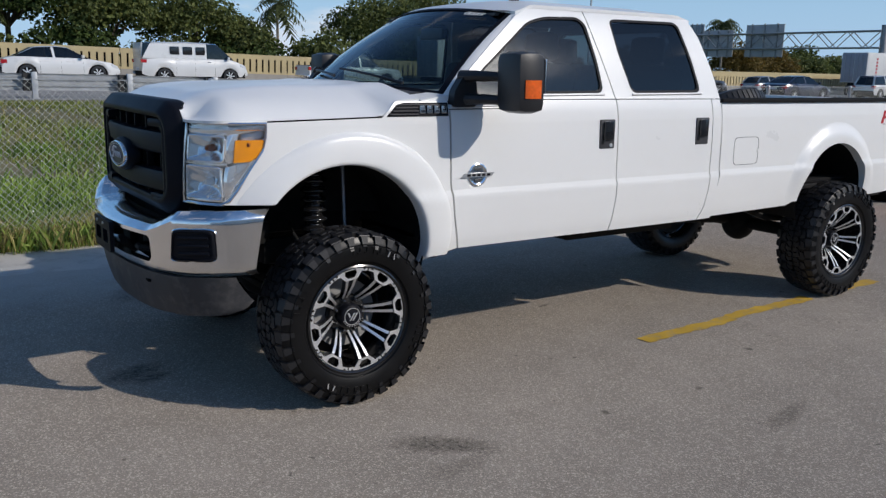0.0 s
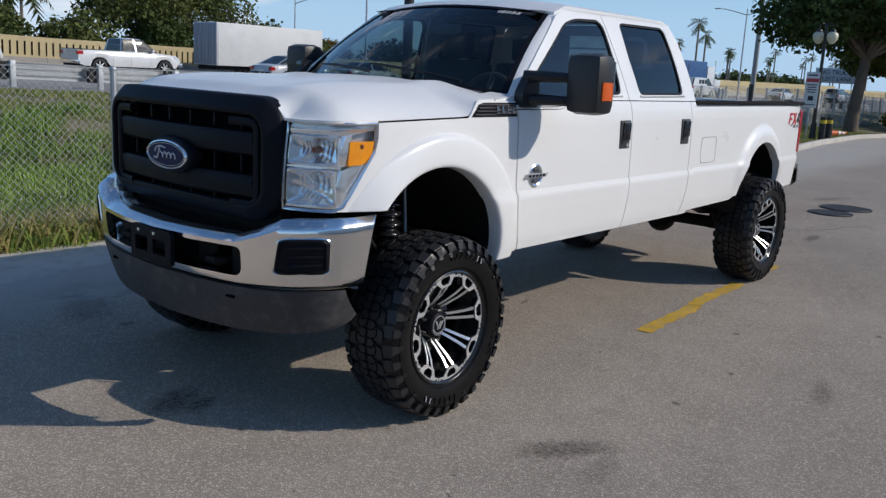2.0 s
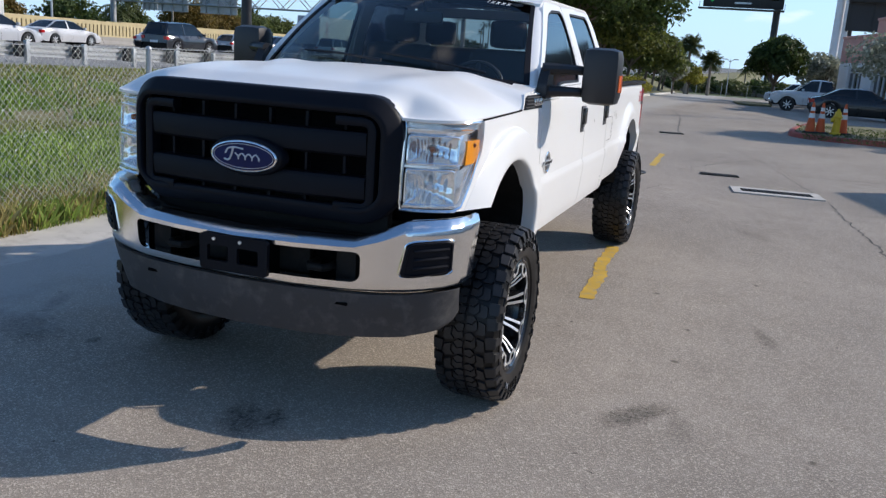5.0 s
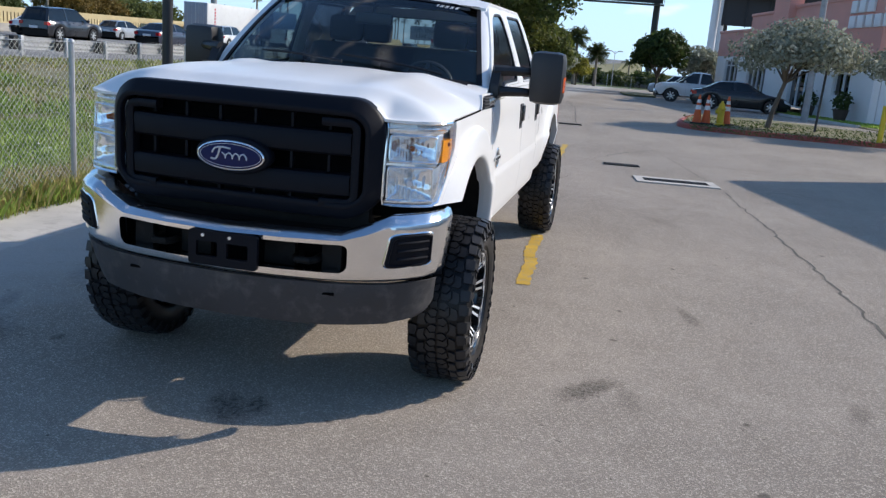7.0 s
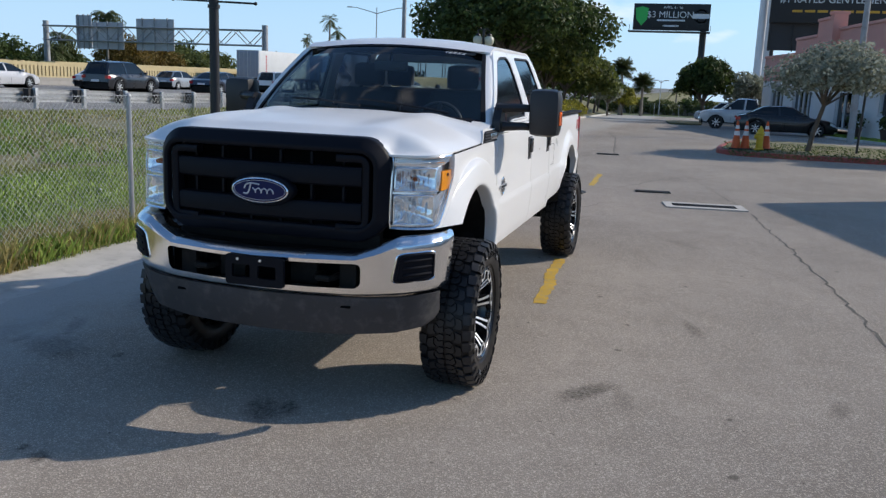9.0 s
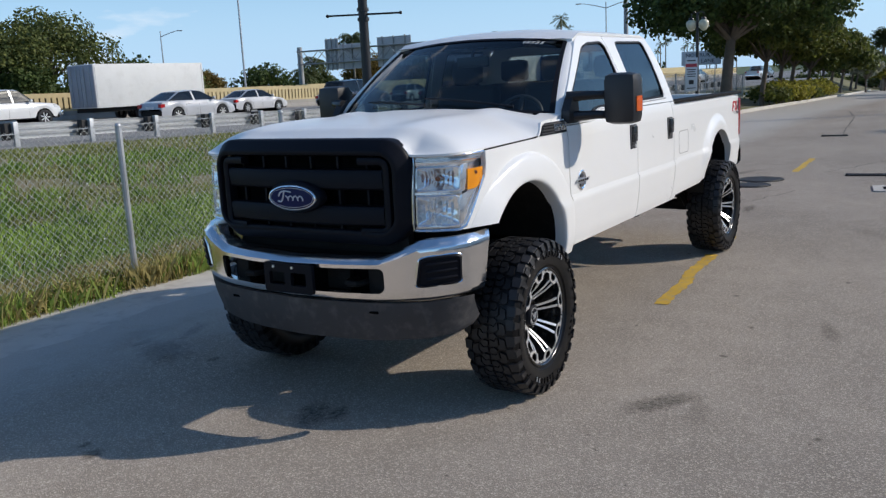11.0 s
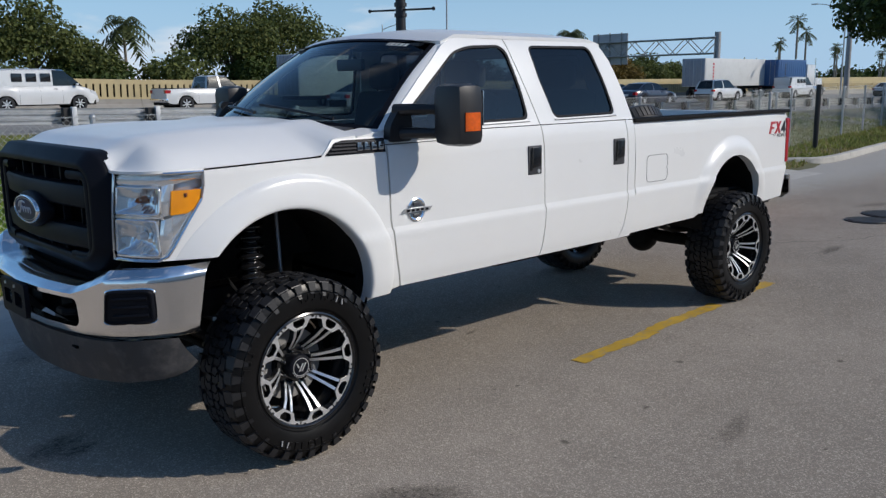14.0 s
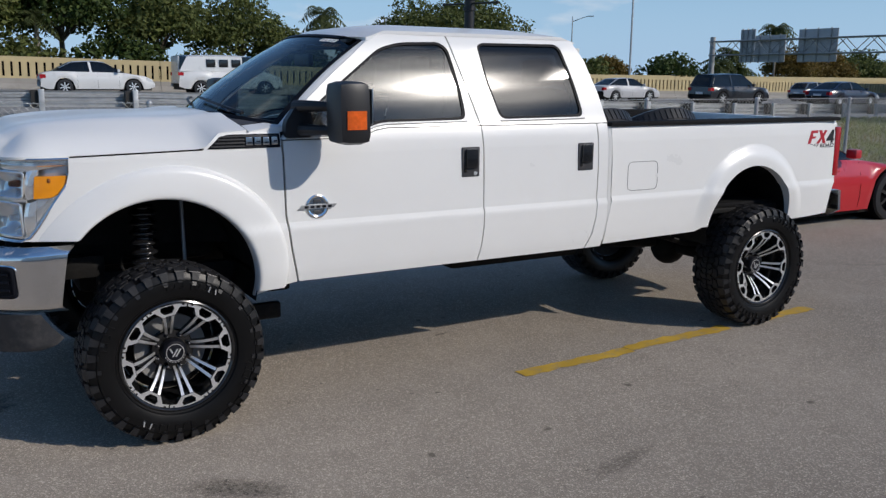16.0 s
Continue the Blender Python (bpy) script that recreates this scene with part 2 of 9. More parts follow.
def leafy(name, dark, light, sun_tint=0.35):
    m, nt, bs = principled(name)
    geo = nt.nodes.new("ShaderNodeNewGeometry")
    col = blend(nt, geo.outputs["Random Per Island"], dark, light)
    col = blend(nt, ramp(nt, noise_at(nt, 0.6, 3), 0.35, 0.7, 0, 0.6), col, tuple((a + b) * 0.42 for a, b in zip(dark, light)))
    nt.links.new(col, bs.inputs["Base Color"])
    bs.inputs["Roughness"].default_value = 0.6
    bs.inputs["Specular IOR Level"].default_value = 0.25
    tl = nt.nodes.new("ShaderNodeBsdfTranslucent")
    nt.links.new(col, tl.inputs["Color"])
    mx = node(nt, "ShaderNodeMixShader", Fac=sun_tint)
    out = nt.nodes["Material Output"]
    nt.links.new(bs.outputs["BSDF"], mx.inputs[1])
    nt.links.new(tl.outputs["BSDF"], mx.inputs[2])
    nt.links.new(mx.outputs["Shader"], out.inputs["Surface"])
    return m


WHITE_PAINT = surface("white_paint", (0.82, 0.82, 0.805), 0.32, vary=0.012, coarse=2.0, fine=25, coat=0.25,
                      dirt=(0.70, 0.69, 0.66), dirt_amount=0.06, coat_rough=0.12)
BLACK_PLASTIC = surface("black_plastic", (0.0075, 0.0083, 0.0125), 0.50, vary=0.2, fine=220, relief=0.12, depth=0.0006, spec=0.13)
MIRROR_PLASTIC = surface("mirror_plastic", (0.014, 0.014, 0.016), 0.42, vary=0.2, fine=300, relief=0.1, depth=0.0005)
GREY_PLASTIC = surface("grey_plastic", (0.042, 0.043, 0.048), 0.55, vary=0.25, coarse=4, fine=120, relief=0.15, depth=0.001,
                       dirt=(0.18, 0.17, 0.16), dirt_amount=0.4)
# near black, standing for the shade in gaps and hollows as well as joints
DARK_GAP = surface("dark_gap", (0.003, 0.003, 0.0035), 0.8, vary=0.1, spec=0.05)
UNDER_BLACK = surface("under_black", (0.011, 0.0105, 0.010), 0.65, vary=0.4, coarse=5, dirt=(0.035, 0.031, 0.027), dirt_amount=0.4, spec=0.2)
CHROME = surface("chrome", (0.92, 0.91, 0.90), 0.16, 1.0, vary=0.05, coarse=3, fine=40, dirt=(0.62, 0.60, 0.57), dirt_amount=0.12)
BRIGHT_METAL = surface("machined_metal", (0.90, 0.90, 0.90), 0.36, 0.8, vary=0.06, coarse=12, fine=160)
GUNMETAL = surface("gunmetal", (0.10, 0.10, 0.105), 0.25, 0.9, vary=0.15)
LAMP_CHROME = surface("lamp_chrome", (0.93, 0.93, 0.92), 0.11, 0.74, vary=0.04, coarse=9, fine=30)
BLACK_GLOSS = surface("black_gloss", (0.012, 0.012, 0.013), 0.18, vary=0.2, coat=0.5)
RUBBER = surface("rubber", (0.019, 0.019, 0.021), 0.44, vary=0.3, coarse=7, fine=90, relief=0.25, depth=0.0018,
                 dirt=(0.035, 0.034, 0.032), dirt_amount=0.15, spec=0.42)
RUBBER_SHINE = surface("rubber_shine", (0.0045, 0.0045, 0.005), 0.36, vary=0.25, coarse=6, fine=120, relief=0.15, depth=0.001, spec=0.28)
GLASS_SIDE = glass("tinted_glass", (0.22, 0.29, 0.30), 1.72, 0.09)
GLASS_REAR = glass("privacy_glass", (0.05, 0.06, 0.08), 1.6, 0.09)
GLASS_FRONT = glass("windscreen_glass", (0.62, 0.72, 0.72), 1.6)
GLASS_LENS = glass("lamp_lens", (0.985, 0.99, 0.995), 1.35)
GLASS_SHADE = glass("windscreen_band", (0.03, 0.035, 0.04), 1.5)
MARKER = surface("marker_lens", (0.80, 0.13, 0.012), 0.2, vary=0.2, coarse=40, fine=200, coat=0.8)
AMBER = surface("amber_lens", (0.95, 0.33, 0.012), 0.18, vary=0.15, coarse=30, fine=200, coat=0.8)
RED_LENS = surface("red_lens", (0.45, 0.015, 0.02), 0.15, vary=0.15, coat=0.8)
REFLECTOR = surface("reflector", (0.96, 0.965, 0.97), 0.11, 0.72, vary=0.04, coarse=20, fine=55, relief=0.5, depth=0.008)
EMBLEM_SILVER = surface("emblem_silver", (0.62, 0.63, 0.65), 0.3, 0.3, vary=0.03)
HEAD_BULB = surface("head_bulb", (0.75, 0.76, 0.78), 0.2, 0.4, vary=0.05)
BULB_AMBER = surface("bulb_amber", (0.22, 0.05, 0.015), 0.25, vary=0.2, coat=0.5)
BADGE_BLUE = surface("badge_blue", (0.004, 0.010, 0.075), 0.3, vary=0.15, coat=0.1, spec=0.2)
SEAT_CLOTH = surface("seat_cloth", (0.055, 0.055, 0.06), 0.9, vary=0.2, fine=150, relief=0.3)
DASH = surface("dash_plastic", (0.05, 0.05, 0.053), 0.65, vary=0.2, fine=150, relief=0.15)
RED_PAINT = surface("red_decal", (0.5, 0.02, 0.03), 0.35, vary=0.08)
BLACK_DECAL = surface("black_decal", (0.02, 0.02, 0.022), 0.35, vary=0.08)
BED_LINER = surface("bed_liner", (0.013, 0.013, 0.014), 0.80, vary=0.3, fine=140, relief=0.5, depth=0.002, spec=0.12)

STAINS = [(0.10, -1.72, 0.42, 0.16, -35, 0.55), (0.02, -1.95, 0.30, 0.12, 10, 0.25), (1.85, -2.36, 0.42, 0.10, 15, 0.35), (0.38, -3.24, 0.30, 0.10, -10, 0.30),
          (-0.9, 0.0, 0.32, 0.18, 30, 0.6), (-0.4, 1.85, 0.5, 0.3, 60, 0.55), (-1.78, 0.87, 0.07, 0.05, 0, 1.0), (-1.84, 0.72, 0.12, 0.10, 30, 0.9), (0.05, 2.05, 0.35, 0.10, 25, 0.8), (-0.32, 2.18, 0.22, 0.08, 10, 0.8), (-0.83, -0.13, 0.20, 0.10, 20, 0.8), (-0.40, 1.34, 0.10, 0.06, 0, 0.7),
          (0.9, 1.9, 0.5, 0.4, 20, 0.5), (-0.1, 2.4, 0.8, 0.25, 0, 0.35), (7.2, -0.6, 0.5, 0.12, 5, 0.5),
          (11.2, 0.4, 0.9, 0.2, -15, 0.35), (2.13, -0.05, 0.10, 0.03, 20, 0.9), (5.8, -2.2, 0.6, 0.2, 40, 0.2)]
LOT_ASPHALT = asphalt("lot_asphalt", (0.345, 0.298, 0.246), STAINS, dust_and_bounce=1.9)
ROAD_ASPHALT = asphalt("road_asphalt", (0.24, 0.235, 0.225), (), 0.3)
SOIL = surface("grass_soil", (0.145, 0.14, 0.06), 0.95, vary=0.5, coarse=0.6, fine=14, relief=0.6, depth=0.03,
               dirt=(0.21, 0.17, 0.11), dirt_amount=0.9)
FIELD = surface("far_grass", (0.07, 0.10, 0.03), 0.95, vary=0.3, coarse=0.05, fine=2)
CONCRETE = surface("concrete", (0.50, 0.475, 0.43), 0.85, vary=0.15, coarse=2, fine=70, relief=0.3, depth=0.003,
                   dirt=(0.22, 0.2, 0.17), dirt_amount=0.5)
KERB_RED = surface("kerb_red", (0.36, 0.07, 0.05), 0.75, vary=0.25, coarse=3, fine=60, dirt=(0.3, 0.27, 0.24), dirt_amount=0.5)
YELLOW_LINE = surface("yellow_line", (0.58, 0.36, 0.04), 0.75, vary=0.2, coarse=4, fine=90, dirt=(0.28, 0.25, 0.2), dirt_amount=0.75)
WHITE_LINE = surface("white_line", (0.65, 0.65, 0.62), 0.75, vary=0.15, dirt=(0.3, 0.28, 0.26), dirt_amount=0.6)
GALVANISED = surface("galvanised_steel", (0.45, 0.46, 0.47), 0.45, 0.7, vary=0.15, coarse=6, fine=80)
WEATHERED_STEEL = surface("weathered_steel", (0.36, 0.36, 0.36), 0.6, 0.4, vary=0.2, coarse=2, dirt=(0.2, 0.17, 0.14), dirt_amount=0.4)
POLE_BLACK = surface("pole_black", (0.015, 0.015, 0.016), 0.45, vary=0.2)
BLOCK_DARK = surface("block_dark", (0.03, 0.028, 0.027), 0.8, vary=0.3)
WALL_TAN = surface("wall_tan", (0.50, 0.40, 0.22), 0.9, vary=0.1, coarse=0.4, fine=12, dirt=(0.3, 0.25, 0.17), dirt_amount=0.35)
BARRIER = surface("barrier_concrete", (0.30, 0.28, 0.25), 0.9, vary=0.15, coarse=0.5, fine=20, dirt=(0.16, 0.14, 0.12), dirt_amount=0.5)
BARK = surface("bark", (0.14, 0.11, 0.085), 0.95, vary=0.35, coarse=3, fine=30, relief=0.8, depth=0.02)
PALM_BARK = surface("palm_bark", (0.24, 0.21, 0.17), 0.95, vary=0.25, coarse=2, fine=18, relief=0.7, depth=0.02)
LEAF_DEEP = leafy("leaf_deep", (0.022, 0.042, 0.012), (0.10, 0.14, 0.035))
LEAF_MID = leafy("leaf_mid", (0.04, 0.06, 0.018), (0.19, 0.21, 0.06))
LEAF_GOLD = leafy("leaf_gold", (0.10, 0.075, 0.02), (0.26, 0.17, 0.04))
LEAF_SILVER = leafy("leaf_silver", (0.12, 0.14, 0.09), (0.46, 0.47, 0.37))
LEAF_PALM = leafy("leaf_palm", (0.035, 0.05, 0.015), (0.12, 0.14, 0.05))
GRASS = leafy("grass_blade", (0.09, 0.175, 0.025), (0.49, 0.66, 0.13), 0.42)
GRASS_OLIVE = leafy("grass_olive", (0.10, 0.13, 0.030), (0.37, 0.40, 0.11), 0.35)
GRASS_TUFT = leafy("grass_tuft", (0.07, 0.14, 0.020), (0.33, 0.48, 0.09), 0.4)
GRASS_WEED = leafy("grass_weed", (0.12, 0.20, 0.035), (0.44, 0.55, 0.14), 0.45)
GRASS_STRAW = leafy("grass_straw", (0.22, 0.19, 0.07), (0.60, 0.50, 0.21), 0.4)
GRASS_DRY = leafy("grass_dry", (0.17, 0.15, 0.055), (0.46, 0.38, 0.15), 0.3)


# ---- building helpers ----
def part(name, bm, material, parent=None, label="", smooth=35):
    """Links a bmesh as one mesh object under a thing or a part; smooth: the angle past which edges stay sharp, or None."""
    me = bpy.data.meshes.new(name)
    bmesh.ops.recalc_face_normals(bm, faces=bm.faces)
    bm.to_mesh(me)
    bm.free()
    for m in (material if isinstance(material, (list, tuple)) else [material]):
        me.materials.append(m)
    if smooth is not None:
        me.shade_smooth()
        me.set_sharp_from_angle(angle=radians(smooth))
    ob = new(name, me)
    if parent is not None:
        ob.parent = parent
    return tagged(ob, label) if label else ob


def mesh_from(name, verts, faces, material, parent=None, mats=None, smooth=None):
    me = bpy.data.meshes.new(name)
    me.from_pydata(verts, [], faces)
    for m in (material if isinstance(material, (list, tuple)) else [material]):
        me.materials.append(m)
    if mats is not None:
        me.polygons.foreach_set("material_index", np.asarray(mats, dtype=np.int32))
    if smooth:
        me.shade_smooth()
        me.set_sharp_from_angle(angle=radians(smooth))
    me.update()
    ob = new(name, me)
    if parent is not None:
        ob.parent = parent
    return ob


def thing(name, label, category, group="", at=(0, 0, 0), turn=0):
    ob = new(name)
    ob.matrix_basis = pose(*at, 0, 0, turn)
    ob.empty_display_size = 0.2
    return tagged(ob, label, category, group)


def box(bm, lo, hi, bevel=0.0, m=None):
    """An axis-aligned box from corner to corner, its edges rounded by bevel."""
    lo, hi = Vector(lo), Vector(hi)
    made = bmesh.ops.create_cube(bm, size=1)["verts"]
    for v in made:
        v.co = Vector([(a + b) / 2 + c * (b - a) for a, b, c in zip(lo, hi, v.co)])
    if bevel:
        edges = list({e for v in made for e in v.link_edges})
        made = list({v for f in bmesh.ops.bevel(bm, geom=edges, offset=bevel, segments=2, affect='EDGES', profile=0.6)["faces"] for v in f.verts}
                    | {v for v in made if v.is_valid})
    if m is not None:
        bmesh.ops.transform(bm, matrix=m, verts=made)
    return made


def rod(bm, a, b, r0, r1=None, seg=10, caps=True):
    """A tapered round rod from a to b."""
    a, b = Vector(a), Vector(b)
    r1 = r0 if r1 is None else r1
    q = (b - a).to_track_quat("Z", "Y").to_matrix()
    rings = []
    for p, r in ((a, r0), (b, r1)):
        rings.append([bm.verts.new(p + q @ Vector((r * math.cos(2 * math.pi * k / seg), r * math.sin(2 * math.pi * k / seg), 0))) for k in range(seg)])
    for k in range(seg):
        bm.faces.new((rings[0][k], rings[0][(k + 1) % seg], rings[1][(k + 1) % seg], rings[1][k]))
    if caps:
        bm.faces.new(rings[0][::-1])
        bm.faces.new(rings[1])


def tube(bm, pts, radii, seg=8, closed=False):
    """A round tube along points."""
    pts = [Vector(p) for p in pts]
    n = len(pts)
    if not isinstance(radii, (list, tuple)):
        radii = [radii] * n
    rings = []
    for i, p in enumerate(pts):
        d = (pts[(i + 1) % n] - pts[i - 1]) if closed else pts[min(i + 1, n - 1)] - pts[max(i - 1, 0)]
        q = d.to_track_quat("Z", "Y").to_matrix()
        rings.append([bm.verts.new(p + q @ Vector((radii[i] * math.cos(2 * math.pi * k / seg), radii[i] * math.sin(2 * math.pi * k / seg), 0)))
                      for k in range(seg)])
    for i in range(n if closed else n - 1):
        a, b = rings[i], rings[(i + 1) % n]
        for k in range(seg):
            bm.faces.new((a[k], a[(k + 1) % seg], b[(k + 1) % seg], b[k]))
    if not closed:
        bm.faces.new(rings[0][::-1])
        bm.faces.new(rings[-1])


def lathe(bm, profile, seg=48, axis="Y"):
    """Turns a profile of (radius, along) about an axis through the origin."""
    rings = []
    for r, a in profile:
        ring = []
        for k in range(seg):
            c, s = r * math.cos(2 * math.pi * k / seg), r * math.sin(2 * math.pi * k / seg)
            ring.append(bm.verts.new((c, a, s) if axis == "Y" else (c, s, a)))
        rings.append(ring)
    for a, b in zip(rings, rings[1:]):
        for k in range(seg):
            bm.faces.new((a[k], a[(k + 1) % seg], b[(k + 1) % seg], b[k]))
    return rings


def slab(bm, outline, lift, thick, axis="y"):
    """A flat plate: the outline of (u, v) pairs at one level of an axis, thick towards higher values."""
    def at(u, v, w):
        return {"x": (w, u, v), "y": (u, w, v), "z": (u, v, w)}[axis]
    lo = [bm.verts.new(at(u, v, lift)) for u, v in outline]
    hi = [bm.verts.new(at(u, v, lift + thick)) for u, v in outline]
    n = len(lo)
    fs = [bm.faces.new(lo), bm.faces.new(hi[::-1])]
    for k in range(n):
        bm.faces.new((lo[k], hi[k], hi[(k + 1) % n], lo[(k + 1) % n]))
    return fs


def grid(bm, us, vs, at, skip=None, close_u=False):
    """A surface over the parameters us x vs; at(u, v) gives the place; skip(u0, u1, v0, v1) leaves a cell out."""
    vv = [[bm.verts.new(at(u, v)) for v in vs] for u in us]
    out = []
    nu = len(us)
    for i in range(nu if close_u else nu - 1):
        for j in range(len(vs) - 1):
            k = (i + 1) % nu
            if skip and skip(us[i], us[k], vs[j], vs[j + 1]):
                continue
            out.append(bm.faces.new((vv[i][j], vv[k][j], vv[k][j + 1], vv[i][j + 1])))
    return out


def thicken(bm, faces, by):
    """Gives a sheet depth: its rim is drawn along the vector by and closed at the back."""
    made = bmesh.ops.extrude_face_region(bm, geom=list(faces), use_keep_orig=True)["geom"]
    vs = [g for g in made if isinstance(g, bmesh.types.BMVert)]
    bmesh.ops.translate(bm, verts=vs, vec=by)


def linspace(a, b, n):
    return [a + (b - a) * k / (n - 1) for k in range(n)]


def interp(x, xs, ys):
    return float(np.interp(x, xs, ys))


def smoothstep(x):
    x = min(1.0, max(0.0, x))
    return x * x * (3 - 2 * x)


def rounded(hw, top, bottom, r, n=6):
    """A rounded rectangle of (u, v), anticlockwise."""
    pts = []
    for cx, cy, a0 in ((hw - r, top - r, 0), (-hw + r, top - r, 90), (-hw + r, bottom + r, 180), (hw - r, bottom + r, 270)):
        for k in range(n + 1):
            a = radians(a0 + 90 * k / n)
            pts.append((cx + r * math.cos(a), cy + r * math.sin(a)))
    return pts


def bend(pts, n=6):
    """Points smoothed through a line by Catmull-Rom."""
    out = []
    for i in range(len(pts) - 1):
        p = [Vector(pts[max(0, min(len(pts) - 1, i + k))]) for k in (-1, 0, 1, 2)]
        for k in range(n):
            t = k / n
            out.append(tuple(0.5 * ((2 * p[1]) + (p[2] - p[0]) * t + (2 * p[0] - 5 * p[1] + 4 * p[2] - p[3]) * t * t + (3 * p[1] - p[0] - 3 * p[2] + p[3]) * t ** 3)))
    return out + [tuple(pts[-1])]


def words(name, text, size, m, material, parent=None, thick=0.004, align='CENTER', label=""):
    """Lettering in the built-in font as a mesh."""
    cu = bpy.data.curves.new(name, 'FONT')
    cu.body, cu.size, cu.extrude = text, size, thick
    cu.align_x, cu.align_y = align, 'CENTER'
    tmp = bpy.data.objects.new(name, cu)
    me = bpy.data.meshes.new_from_object(tmp)
    bpy.data.objects.remove(tmp)
    me.materials.clear()
    me.materials.append(material)
    ob = new(name, me)
    ob.matrix_basis = m
    if parent is not None:
        ob.parent = parent
    return tagged(ob, label) if label else ob


# ---- ground ----
EDGE_Y = 3.5          # where the asphalt of the lot ends and the verge begins
RAIL_Y = 15.0         # guard rail of the highway
WALL_Y = 46.0         # tan wall beyond the highway


def road_z(x):
    """Height of the highway, which sinks towards the far end."""
    return interp(x, (-60, 2, 20, 60, 140, 600), (1.0, 0.95, 0.55, 0.15, -0.3, -0.6))


def verge_shift(x):
    """How far the edge of the asphalt bends away past the kerbed corner."""
    return interp(x, (15.9, 17.2, 21.7, 26, 36, 50, 65, 90, 110, 300), (0, 0.35, 0.85, 1.3, 1.85, 2.3, 2.9, 3.9, 4.8, 4.8))


def lot_z(x):
    """Height of the lot, which falls away gently past the planted island."""
    return -0.022 * max(0.0, min(80.0, x - 30)) - 0.012 * max(0.0, x - 110)


def warp_y(x, y):
    return y + verge_shift(x) * max(0.0, min(1.0, (13.9 - y) / 10.4)) if y >= EDGE_Y else y


def ground_z(x, y):
    if y <= EDGE_Y:
        return lot_z(x)
    if x > 300 or y > 300:
        return road_z(x)
    k = smoothstep((y - EDGE_Y - 0.3) / (RAIL_Y - 1.2 - EDGE_Y))
    return 0.03 * min(1, (y - EDGE_Y) / 0.3) + k * road_z(x) + (1 - k) * lot_z(x)


GX = [-500, -250, -120, -60, -40, -30, -20, -15] + list(np.arange(-12, 30.1, 1.0)) + [33, 36, 40, 45, 50, 56, 63, 71, 80, 90, 105, 125, 150, 190, 250, 350, 500, 900, 1600]
GY = [-900, -500, -250, -120, -60, -40, -25, -15, -8, -4, 0, EDGE_Y, 3.8, 4.5, 5.5, 6.5, 7.5, 8.5, 9.5, 10.5, 11.5, 12.5, 13.2, 14.0, 15.6,
      20, 25, 30, 35, 40, 45.4, 46.6, 55, 80, 130, 200, 300, 500, 900, 1600]
g_verts = [(x, warp_y(x, y), ground_z(x, y)) for x in GX for y in GY]
g_faces, g_mats = [], []
ny = len(GY)
for i in range(len(GX) - 1):
    for j in range(ny - 1):
        g_faces.append((i * ny + j, (i + 1) * ny + j, (i + 1) * ny + j + 1, i * ny + j + 1))
        xm, ym = (GX[i] + GX[i + 1]) / 2, (GY[j] + GY[j + 1]) / 2
        if ym < EDGE_Y:
            g_mats.append(0 if -100 < ym and -130 < xm < 100 else 3)
        elif ym < 13.9:
            g_mats.append(1)
        else:
            g_mats.append(2 if ym < 46.6 else 3)
tagged(mesh_from("ground", g_verts, g_faces, [LOT_ASPHALT, SOIL, ROAD_ASPHALT, FIELD], mats=g_mats, smooth=30),
       "grey asphalt lot, grassy bank and highway in one ground", "ground", kind="structure")


# ---- the lifted white pickup truck ----
truck = thing("pickup_truck", "lifted white crew-cab pickup truck on big mud tyres", "pickup truck")
HUB_F, HUB_R, HUB_Z, HUB_Y, HUB_Y_REAR = 0.0, 4.44, 0.449, 0.925, 0.872
BED_IN = 0.05  # how far the cargo bed stands in from the cab's side

Z_SIDE = (0.50, 0.70, 0.74, 0.80, 0.95, 1.03, 1.055, 1.078, 1.30, 1.45, 1.52, 1.57, 1.60, 1.70, 1.80, 1.90, 1.98, 2.05, 2.12, 2.16)
Y_SIDE = (0.93, 0.935, 0.945, 0.958, 0.970, 0.974, 0.973, 0.962, 0.960, 0.955, 0.945, 0.930, 0.918, 0.890, 0.858, 0.822, 0.791, 0.762, 0.725, 0.66)
ARCH_F, ARCH_R = (-0.03, 0.79, 0.49, 0.46), (4.355, 0.78, 0.438, 0.45)


def side_y(x, z):
    """Half width of the body at a place of its side."""
    y = interp(z, Z_SIDE, Y_SIDE)
    if x < -0.35:
        y -= 0.5 * (-0.35 - x) ** 2
    if x > 2.905:
        y -= BED_IN
    if x > 5.03:
        y -= 0.25 * (x - 5.03) ** 2
    return y


def bed_x(x):
    """Stretches a length along the bed from its front edge."""
    return 2.955 + (x - 2.922) * 1.0197


def arch(spec, a0, a1, n=22):
    cx, cz, a, b = spec
    return [(cx + a * math.cos(radians(a0 + (a1 - a0) * k / (n - 1))), cz + b * math.sin(radians(a0 + (a1 - a0) * k / (n - 1)))) for k in range(n)]


